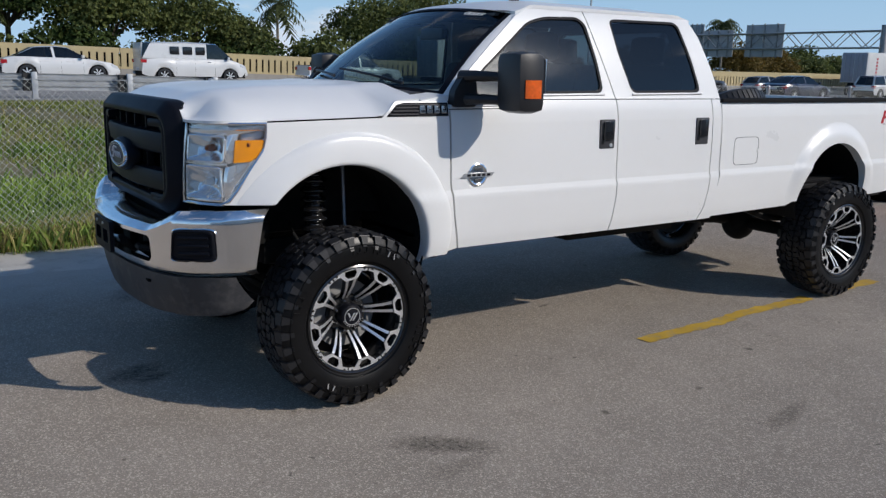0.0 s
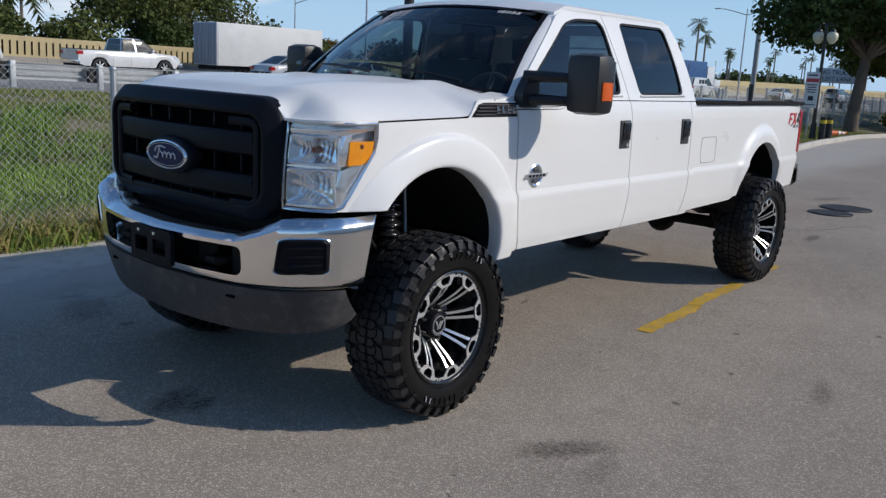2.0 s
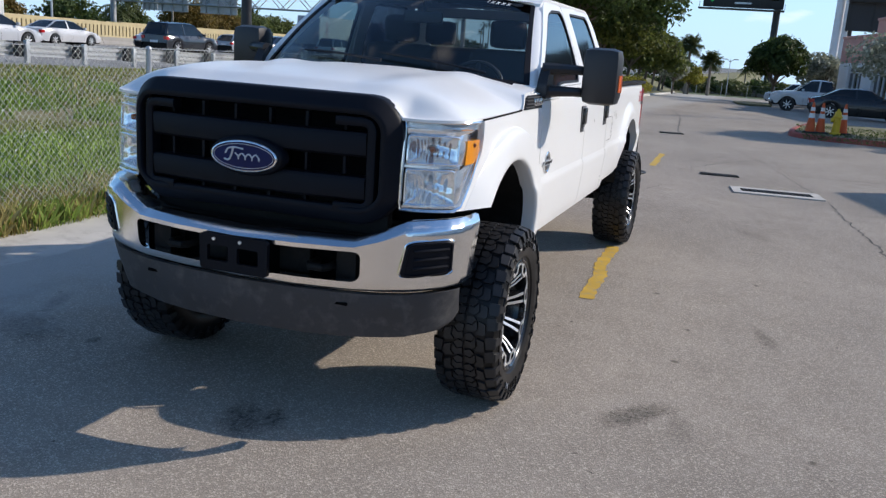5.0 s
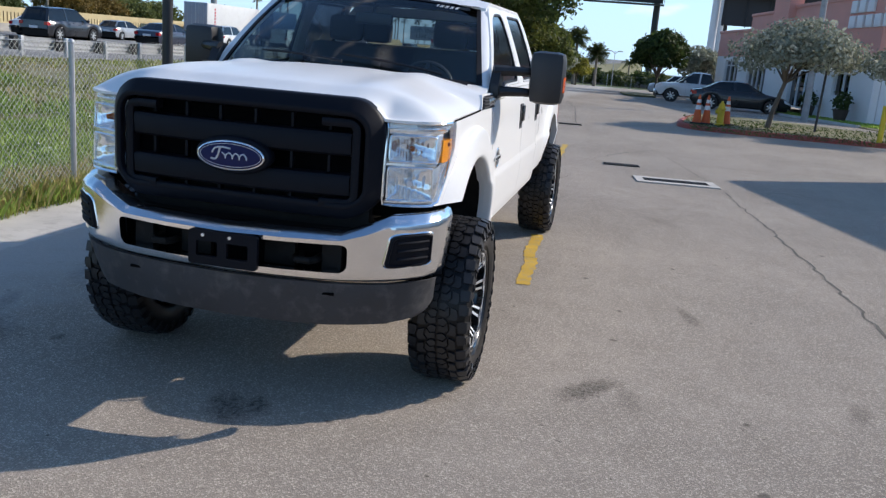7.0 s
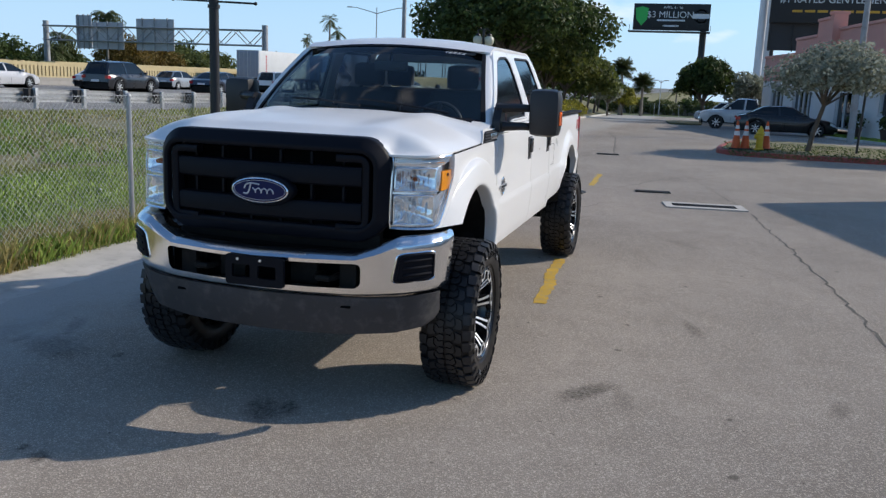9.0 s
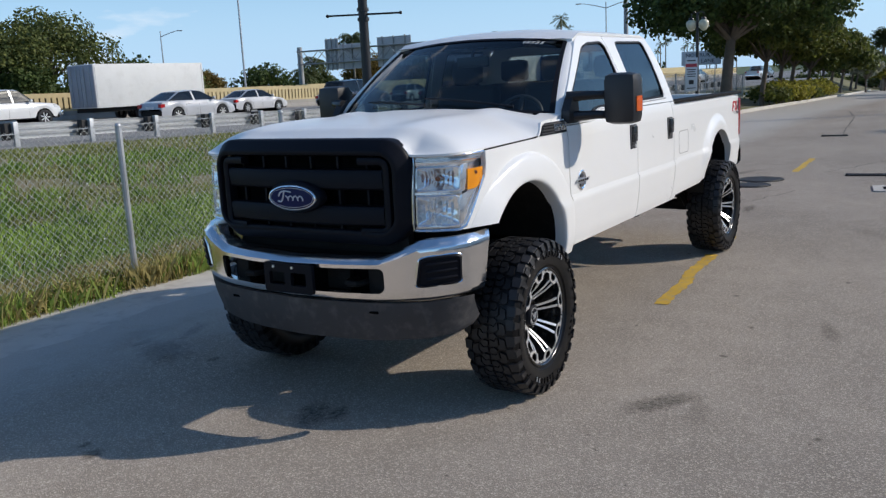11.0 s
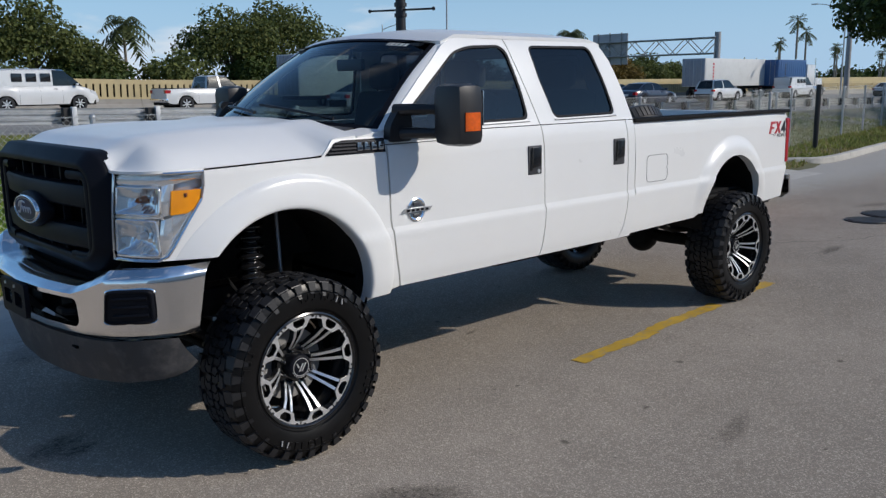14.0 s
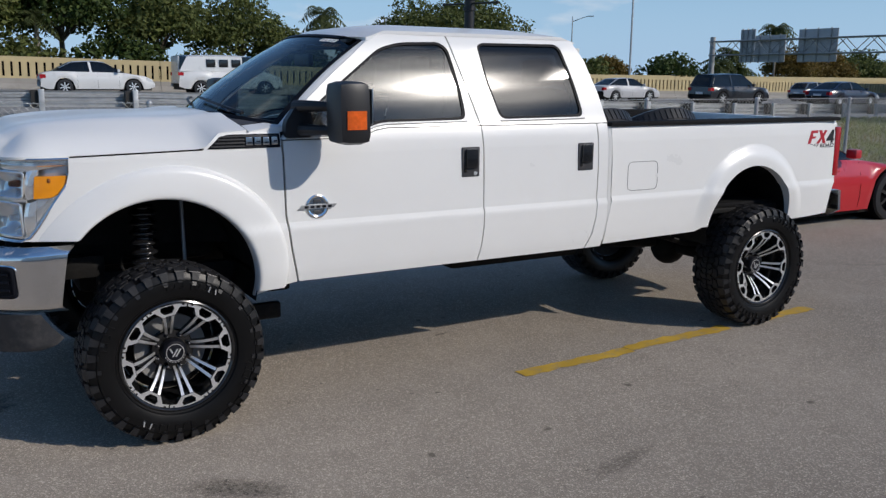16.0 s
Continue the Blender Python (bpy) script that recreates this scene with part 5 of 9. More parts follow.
    for k in range(8):
        a = 2 * math.pi * (k + 0.25) / 8
        m = Matrix.Rotation(-a, 4, 'Y')
        for q, (mat_, drop, deep, grow) in enumerate(((BLACK_GLOSS, 0.004, 0.032, 1.0), (BRIGHT_METAL, 0.0, 0.0035, 0.80))):
            bm = bmesh.new()
            edges = []
            for loop, f in ((sector, 0.0), (pocket, 1.0)):
                pts = [(r * math.cos(t), r * math.sin(t)) for r, t in loop]
                if q:
                    pts = inset(pts, 0.0022 if f == 0 else -0.0022)
                vv = [bm.verts.new((x, -0.131 + drop, z)) for x, z in pts]
                edges += [bm.edges.new((vv[e], vv[(e + 1) % len(vv)])) for e in range(len(vv))]
            bmesh.ops.triangle_fill(bm, use_beauty=True, edges=edges)
            thicken(bm, bm.faces[:], (0, deep, 0))
            for sg in (-1, 1):
                pts = []
                for r, c, h, y in ((0.088, 0.0120, 0.0075, -0.012), (0.125, 0.0140, 0.0080, -0.050), (0.175, 0.0185, 0.0085, -0.096), (0.227, 0.0245, 0.0095, -0.1308)):
                    h *= grow
                    pts.append([bm.verts.new((r, y + drop, sg * c - h)), bm.verts.new((r, y + drop, sg * c + h)), bm.verts.new((r, y + drop + deep, sg * c + h * 1.15)), bm.verts.new((r, y + drop + deep, sg * c - h * 1.15))])
                for u, v in zip(pts, pts[1:]):
                    for e in range(4):
                        bm.faces.new((u[e], u[(e + 1) % 4], v[(e + 1) % 4], v[e]))
                bm.faces.new(pts[0][::-1])
                bm.faces.new(pts[-1])
            bmesh.ops.transform(bm, matrix=m, verts=bm.verts[:])
            if q == 0:
                part("spoke", bm, mat_, rim, "black spoke with a machined face", smooth=30)
            else:
                part("spoke_face", bm, mat_, rim, "bright machined spoke face", smooth=30)
        for sg in (-1, 1):
            bm = bmesh.new()
            t = a + sg * radians(17.5)
            p = Vector((0.274 * math.cos(t), -0.128, 0.274 * math.sin(t)))
            rod(bm, p, p + Vector((0, -0.007, 0)), 0.006, seg=8)
            part("rim_bolt", bm, BLACK_GLOSS, rim)
    # hub disc, tall cap and lug nuts, all set deep inside the rim
    bm = bmesh.new()
    lathe(bm, [(0.112, 0.03), (0.112, -0.004), (0.106, -0.012), (0.066, -0.014), (0.062, -0.008), (0.0001, -0.008)], 40)
    part("hub", bm, BLACK_GLOSS, w, smooth=35)
    bm = bmesh.new()
    lathe(bm, [(0.064, -0.008), (0.064, -0.052), (0.060, -0.062), (0.054, -0.066), (0.0001, -0.067)], 32)
    cap = part("hub_cap", bm, BLACK_PLASTIC, w, "black hub cap with a bright ring", smooth=35)
    bm = bmesh.new()
    lathe(bm, [(0.047, -0.066), (0.047, -0.0695), (0.0435, -0.0695), (0.0435, -0.066)], 32)
    part("cap_ring", bm, BRIGHT_METAL, cap)
    for k in range(9):
        bm = bmesh.new()
        t = radians(205 + 16.5 * k)
        box(bm, (-0.0022, -0.0035, -0.0035), (0.0022, 0.0, 0.0035), 0, Matrix.Translation((0.053 * math.cos(t), -0.0655, 0.053 * math.sin(t))) @ Matrix.Rotation(-t, 4, 'Y'))
        part("cap_tick", bm, BRIGHT_METAL, cap)
    bm = bmesh.new()
    for dx in (-0.006, 0.010):
        slab(bm, [(dx - 0.010, -0.022), (dx - 0.002, -0.022), (dx + 0.022, 0.018), (dx + 0.014, 0.018)], -0.0705, 0.004)
    slab(bm, [(-0.016, -0.006), (-0.030, 0.022), (-0.021, 0.022), (-0.010, 0.002)], -0.0705, 0.004)
    part("cap_mark", bm, BRIGHT_METAL, cap, "plain bright mark")
    for k in range(8):
        bm = bmesh.new()
        t = 2 * math.pi * (k + 0.5) / 8
        p = Vector((0.0865 * math.cos(t), -0.010, 0.0865 * math.sin(t)))
        rod(bm, p, p + Vector((0, -0.030, 0)), 0.0115, 0.0095, 6)
        bmesh.ops.create_uvsphere(bm, u_segments=8, v_segments=4, radius=0.0092, matrix=Matrix.Translation(p + Vector((0, -0.030, 0))))
        part("lug_nut", bm, GUNMETAL, w, smooth=50)
    return w


first = build_wheel("wheel")
first.parent = truck
first.matrix_basis = pose(HUB_F, -HUB_Y, HUB_Z, 0, 1.5, 1.5)
for x, y, spin in ((HUB_R, -HUB_Y_REAR, 16.5), (HUB_F, HUB_Y + 0.02, 40), (HUB_R, HUB_Y_REAR, 115)):
    copy_thing(first, pose(x - (0.03 if y > 0 and x == HUB_F else 0), y, HUB_Z, 0, 0, 0 if y < 0 else 180) @ pose(0, 0, 0, 0, spin, 0))


# white paint-pen strokes left on the raised sidewall marks
for a0, n in ((60, 2), (240, 2)):
    for k in range(n):
        bm = bmesh.new()
        m = Matrix.Rotation(-radians(a0 + 5.5 * k), 4, 'Y') @ Matrix.Translation((RIM_R + 0.085, -0.165, 0))
        box(bm, (-0.014, -0.002, -0.003), (0.014, 0.002, 0.003), 0, m @ Matrix.Rotation(0.4 * (k - 1), 4, 'Y'))
        part("paint_stroke", bm, surface("tyre_chalk", (0.35, 0.35, 0.35), 0.7, vary=0.2), first, "white paint stroke on the sidewall")


# ---- running gear ----
def under(name, build, material=None, parent=None):
    bm = bmesh.new()
    build(bm)
    return part(name, bm, material or UNDER_BLACK, parent or truck, smooth=40)


for s in (-1, 1):
    under("frame_rail", lambda bm: (box(bm, (-0.28, s * 0.45 - 0.035, 0.66), (5.25, s * 0.45 + 0.035, 0.80), 0.01), box(bm, (-0.78, s * 0.45 - 0.035, 0.775), (-0.24, s * 0.45 + 0.035, 0.895), 0.01)))
    # coil spring with its bumps, shock and radius arm
    def spring(bm):
        turns = [(0.060 + 0.014 * math.sin(k * math.pi / 5), 0.60 + 0.58 * k / 110) for k in range(111)]
        lathe(bm, turns, 18, "Z")
        bmesh.ops.translate(bm, verts=bm.verts[:], vec=(-0.06, s * 0.66, 0))
    bm = bmesh.new()
    spring(bm)
    part("coil_spring", bm, BLACK_GLOSS, truck, smooth=120)
    under("spring_seat", lambda bm: rod(bm, (-0.06, s * 0.66, 0.55), (-0.06, s * 0.66, 0.60), 0.085, 0.075, 16))
    under("shock", lambda bm: (rod(bm, (0.17, s * 0.64, 0.45), (0.17, s * 0.58, 0.80), 0.028, seg=12), rod(bm, (0.17, s * 0.58, 0.80), (0.17, s * 0.55, 1.20), 0.011, seg=10)), GALVANISED)
    under("radius_arm", lambda bm: (box(bm, (0.0, s * 0.50 - 0.03, 0.42), (0.74, s * 0.50 + 0.03, 0.52), 0.015)))
    under("leaf_spring", lambda bm: tube(bm, [(3.68, s * 0.55, 0.72), (4.06, s * 0.55, 0.60), (4.44, s * 0.55, 0.565), (4.82, s * 0.55, 0.60), (5.18, s * 0.55, 0.74)], 0.032, 6))
    under("rear_shock", lambda bm: rod(bm, (4.34, s * 0.62, 0.46), (4.11, s * 0.45, 0.95), 0.03, seg=12))
    under("u_bolt", lambda bm: box(bm, (4.37, s * 0.55 - 0.05, 0.40), (4.51, s * 0.55 + 0.05, 0.66), 0.012))
    under("body_mount", lambda bm: box(bm, (0.60, s * 0.60 - 0.06, 0.62), (0.76, s * 0.60 + 0.10, 0.745), 0.03))
    # wheel-well liners
    for cx, cz, a, b in (ARCH_F, ARCH_R):
        last = 158 if cx < 1 else 196
        bm = bmesh.new()
        fs = grid(bm, linspace(-16, last, 17), linspace(0, 1, 4), lambda t, v: (cx + a * 1.02 * math.cos(radians(t)), s * (0.955 - (BED_IN if cx > 1 else 0) - 0.50 * v), cz + b * 1.02 * math.sin(radians(t))))
        part("wheel_liner", bm, UNDER_BLACK, truck)
        bm = bmesh.new()
        slab(bm, [(cx + a * 1.02 * math.cos(radians(t)), cz + b * 1.02 * math.sin(radians(t))) for t in linspace(-16 if cx > 1 else 14, last, 17)], s * 0.44, s * 0.02)
        part("well_wall", bm, UNDER_BLACK, truck)
for x, off in ((HUB_F, 0.25), (HUB_R, 0.0)):
    under("axle", lambda bm: (rod(bm, (x, -0.80, HUB_Z), (x, 0.80, HUB_Z), 0.055, seg=14), rod(bm, (x, -0.80, HUB_Z), (x, -0.66, HUB_Z), 0.12, seg=16), rod(bm, (x, 0.66, HUB_Z), (x, 0.80, HUB_Z), 0.12, seg=16)))
    def diff(bm):
        bmesh.ops.create_uvsphere(bm, u_segments=16, v_segments=10, radius=0.165, matrix=pose(x, off, HUB_Z) @ Matrix.Diagonal((1.0, 0.85, 1.0, 1)))
    under("differential", diff)
under("drive_shaft", lambda bm: rod(bm, (1.7, 0.0, 0.70), (4.25, 0.0, 0.50), 0.05, seg=14))
under("front_shaft", lambda bm: rod(bm, (0.1, 0.25, 0.52), (1.45, 0.2, 0.68), 0.035, seg=12))
under("transfer_case", lambda bm: box(bm, (1.35, -0.22, 0.58), (1.75, 0.32, 0.86), 0.05))
under("gearbox", lambda bm: box(bm, (0.55, -0.2, 0.62), (1.4, 0.2, 0.95), 0.06))
under("oil_pan", lambda bm: box(bm, (-0.35, -0.2, 0.62), (0.5, 0.2, 1.0), 0.05))
under("fuel_tank", lambda bm: box(bm, (2.0, -0.42, 0.56), (3.1, -0.06, 0.76), 0.04))
under("muffler", lambda bm: rod(bm, (2.2, 0.28, 0.66), (3.0, 0.28, 0.66), 0.11, seg=18), GALVANISED)
under("exhaust_pipe", lambda bm: tube(bm, [(1.0, 0.28, 0.66), (3.0, 0.28, 0.66), (3.7, 0.30, 0.70), (4.1, 0.32, 0.86), (4.6, 0.34, 0.86), (4.9, 0.55, 0.75), (5.0, 0.9, 0.72)], 0.042, 10), GALVANISED)
under("tie_rod", lambda bm: rod(bm, (-0.16, -0.66, 0.44), (-0.16, 0.66, 0.46), 0.022, seg=10))
under("track_bar", lambda bm: rod(bm, (-0.14, -0.5, 0.66), (-0.14, 0.5, 0.52), 0.024, seg=10))
under("brake_hose", lambda bm: tube(bm, [(-0.10, -0.46, 0.86), (-0.16, -0.55, 0.90), (-0.18, -0.66, 0.86), (-0.12, -0.74, 0.72), (-0.04, -0.76, 0.60)], 0.008, 6))
under("floor_pan", lambda bm: box(bm, (0.46, -0.88, 0.80), (2.88, 0.88, 0.84), 0.01))
under("bed_floor_frame", lambda bm: box(bm, (2.96, -0.81, 0.86), (5.3, 0.81, 0.90), 0.01))
under("engine_block", lambda bm: box(bm, (-0.6, -0.40, 0.80), (0.40, 0.40, 1.42), 0.08))
under("radiator", lambda bm: box(bm, (-0.72, -0.62, 0.72), (-0.66, 0.62, 1.42), 0.01))
under("firewall", lambda bm: box(bm, (0.46, -0.86, 0.80), (0.50, 0.86, 1.56), 0.01))


# ---- cab interior ----
def cushion(name, lo, hi, bevel, parent, m=None):
    bm = bmesh.new()
    box(bm, lo, hi, bevel, m)
    return part(name, bm, SEAT_CLOTH, parent, smooth=60)


def seat_at(name, x, y, w):
    st = thing(name, "", "")
    st.parent = truck
    cushion("cushion", (x - 0.25, y - w, 1.10), (x + 0.28, y + w, 1.26), 0.05, st)
    cushion("backrest", (x + 0.22, y - w, 1.20), (x + 0.38, y + w, 1.80), 0.06, st, Matrix.Translation((x + 0.3, 0, 1.2)) @ Matrix.Rotation(radians(12), 4, 'Y') @ Matrix.Translation((-x - 0.3, 0, -1.2)))
    for dy in ([0] if w < 0.4 else [-0.45, 0.45]):
        cushion("headrest", (x + 0.34, y + dy - 0.13, 1.80), (x + 0.45, y + dy + 0.13, 1.99), 0.05, st)
    return st


seat_at("front_seat", 1.32, -0.40, 0.27)
seat_at("front_seat", 1.32, 0.40, 0.27)
seat_at("rear_bench", 2.25, 0.0, 0.74)
bm = bmesh.new()
fs = grid(bm, linspace(-0.84, 0.84, 13), [0, 1, 2, 3, 4], lambda y, v: ((0.44 + 0.2 * (y / 0.84) ** 2, 0.68, 0.86, 0.93, 0.92)[int(v)], y, (1.58, 1.60, 1.585, 1.52, 1.2)[int(v)]))
thicken(bm, fs, (0.0, 0, -0.06))
part("dashboard", bm, DASH, truck, "dark dashboard")
bm = bmesh.new()
tube(bm, [Vector((1.02, -0.40, 1.54)) + Matrix.Rotation(radians(-62), 3, 'Y') @ Vector((0.185 * math.cos(t), 0.185 * math.sin(t), 0)) for t in linspace(0, 2 * math.pi * 23 / 24, 24)], 0.015, 8, closed=True)
for a in (0, 120, 240):
    v = Matrix.Rotation(radians(-62), 3, 'Y') @ Vector((0.18 * math.cos(radians(a)), 0.18 * math.sin(radians(a)), 0))
    rod(bm, (1.02, -0.40, 1.54), Vector((1.02, -0.40, 1.54)) + v, 0.018, seg=6)
part("steering_wheel", bm, DASH, truck)
bm = bmesh.new()
box(bm, (1.10, -0.13, 1.925), (1.135, 0.13, 2.0), 0.012)
rod(bm, (1.11, 0, 1.99), (1.13, 0, 2.06), 0.012, seg=8)
part("rear_view_mirror", bm, MIRROR_PLASTIC, truck)
for y in (-0.7, 0.0):
    bm = bmesh.new()
    box(bm, (1.14, y + 0.06, 2.055), (1.40, y + 0.62, 2.075), 0.008)
    part("sun_visor", bm, DASH, truck)
bm = bmesh.new()
fs = grid(bm, linspace(1.15, 2.70, 8), linspace(-0.70, 0.70, 8), lambda x, y: (x, y, 2.085 + 0.02 * (1 - (y / 0.7) ** 2)))
part("headliner", bm, surface("headliner", (0.22, 0.22, 0.22), 0.9, vary=0.1), truck)
# rear wall of the cab with its window
bm = bmesh.new()
edges = []
for loop in ([(-0.86, 0.82), (0.86, 0.82), (0.90, 1.55), (0.78, 1.98), (0.68, 2.10), (-0.68, 2.10), (-0.78, 1.98), (-0.90, 1.55)], round_loop([(-0.62, 1.63), (0.62, 1.63), (0.56, 2.02), (-0.56, 2.02)], 0.06)):
    vv = [bm.verts.new((2.87 - 0.16 * smoothstep((z - 1.5) / 0.6), y, z)) for y, z in loop]
    edges += [bm.edges.new((vv[k], vv[(k + 1) % len(vv)])) for k in range(len(vv))]
bmesh.ops.triangle_fill(bm, use_beauty=True, edges=edges)
thicken(bm, bm.faces[:], (0.02, 0, 0))
part("cab_rear_wall", bm, WHITE_PAINT, truck)
bm = bmesh.new()
bm.faces.new([bm.verts.new((2.87 - 0.16 * smoothstep((z - 1.5) / 0.6), y, z)) for y, z in round_loop([(-0.63, 1.62), (0.63, 1.62), (0.57, 2.03), (-0.57, 2.03)], 0.06)])
part("rear_window", bm, glass("rear_glass", (0.35, 0.38, 0.38), 1.5), truck, "tinted rear window").visible_shadow = False

# ---- mirrors, vents, badges ----
for s in (-1, 1):
    mir = thing("side_mirror", "", "")
    mir.parent = truck
    my = 1.225 if s < 0 else 1.12  # the far mirror is pushed in
    bm = bmesh.new()
    box(bm, (0.80, s * my - 0.108, 1.515), (0.985, s * my + 0.108, 1.838), 0.055)
    for v in bm.verts:
        v.co.x -= 0.02 * (v.co.z - 1.52)
    head = part("mirror_head", bm, MIRROR_PLASTIC, mir, "tall black towing-mirror head", smooth=50)
    bm = bmesh.new()
    box(bm, (0.982, s * my - 0.09, 1.62), (0.990, s * my + 0.09, 1.80), 0.003)
    part("mirror_glass", bm, CHROME, head)
    bm = bmesh.new()
    fs = grid(bm, linspace(0, 1, 6), linspace(1.595, 1.690, 4), lambda u, z: ((0.838, 0.852, 0.874, 0.902, 0.928, 0.946)[int(round(u * 5))], s * (my - 1.237 + (1.346, 1.3515, 1.352, 1.352, 1.350, 1.345)[int(round(u * 5))]), z))
    thicken(bm, fs, (0, -s * 0.02, 0))
    part("marker_lamp", bm, MARKER, head, "amber side marker")
    for z in (1.70, 1.575):
        bm = bmesh.new()
        tube(bm, [(0.72, s * 0.91, z + 0.0), (0.75, s * 1.0, z + 0.005), (0.82, s * 1.08, z + 0.005), (0.88, s * min(1.15, my), z)], [0.036, 0.032, 0.028, 0.026], 10)
        part("mirror_arm", bm, MIRROR_PLASTIC, mir)
    bm = bmesh.new()
    slab(bm, round_loop([(0.640, 1.535), (0.79, 1.535), (0.80, 1.60), (0.78, 1.735), (0.70, 1.70), (0.645, 1.62)], 0.02), s * 0.905, s * 0.055)
    part("mirror_base", bm, MIRROR_PLASTIC, mir)
    # fender vent with louvres and a bright plain plate
    vent = body_panel("fender_vent", [(0.225, 1.488), (0.290, 1.548), (0.34, 1.560), (0.614, 1.560), (0.614, 1.488)], s, "black louvred fender vent with a bright plate", 0.1, 0.01, BLACK_PLASTIC, truck, 0.004)
    for k, z in enumerate((1.500, 1.517, 1.534, 1.550)):
        bm = bmesh.new()
        x0 = 0.245 + 0.018 * k
        y0 = side_y(0.3, z) + 0.008
        box(bm, (x0, s * y0 - 0.006, z - 0.004), (0.42 if k < 3 else 0.60, s * y0 + 0.006, z + 0.003), 0.0015)
        part("louvre", bm, GREY_PLASTIC, vent)
    for k in range(4):
        bm = bmesh.new()
        x0 = 0.425 + 0.046 * k
        y0 = side_y(0.5, 1.523) + 0.010
        box(bm, (x0, s * y0 - 0.005, 1.503), (x0 + 0.036, s * y0 + 0.005, 1.545), 0.003)
        part("plate_bar", bm, CHROME, vent)
        bm = bmesh.new()
        box(bm, (x0 + 0.010, s * y0 - 0.008, 1.514 + 0.006 * (k % 2)), (x0 + 0.030, s * y0 + 0.008, 1.520 + 0.006 * (k % 2)), 0.001)
        part("plate_notch", bm, BLACK_PLASTIC, vent)
    # round chrome badge with a cross bar on the front door
    yb = side_y(0.81, 1.16)
    bm = bmesh.new()
    lathe(bm, [(0.066, 0.0), (0.066, -0.006), (0.058, -0.010), (0.050, -0.006), (0.050, -0.003), (0.0001, -0.003)], 36)
    bmesh.ops.transform(bm, matrix=Matrix.Translation((0.812, s * yb, 1.158)) @ Matrix.Rotation(0 if s < 0 else math.pi, 4, 'Z'), verts=bm.verts[:])
    badge = part("door_badge", bm, CHROME, truck, "round chrome badge with a plain cross bar", smooth=40)
    bm = bmesh.new()
    slab(bm, [(0.700, 1.147), (0.722, 1.168), (0.925, 1.168), (0.903, 1.147)], s * (yb + 0.004), s * 0.009)
    part("badge_bar", bm, GALVANISED, badge)
    for k in range(5):
        bm = bmesh.new()
        box(bm, (0.735 + 0.034 * k, s * (yb + 0.012) - 0.003, 1.151), (0.757 + 0.034 * k, s * (yb + 0.012) + 0.003, 1.164), 0)
        part("badge_mark", bm, BLACK_PLASTIC, badge)
    for dz in (0.03, -0.032):
        bm = bmesh.new()
        box(bm, (0.79, s * (yb + 0.004) - 0.003, 1.158 + dz - 0.009), (0.835, s * (yb + 0.004) + 0.003, 1.158 + dz + 0.009), 0.001)
        part("badge_block", bm, GREY_PLASTIC, badge)

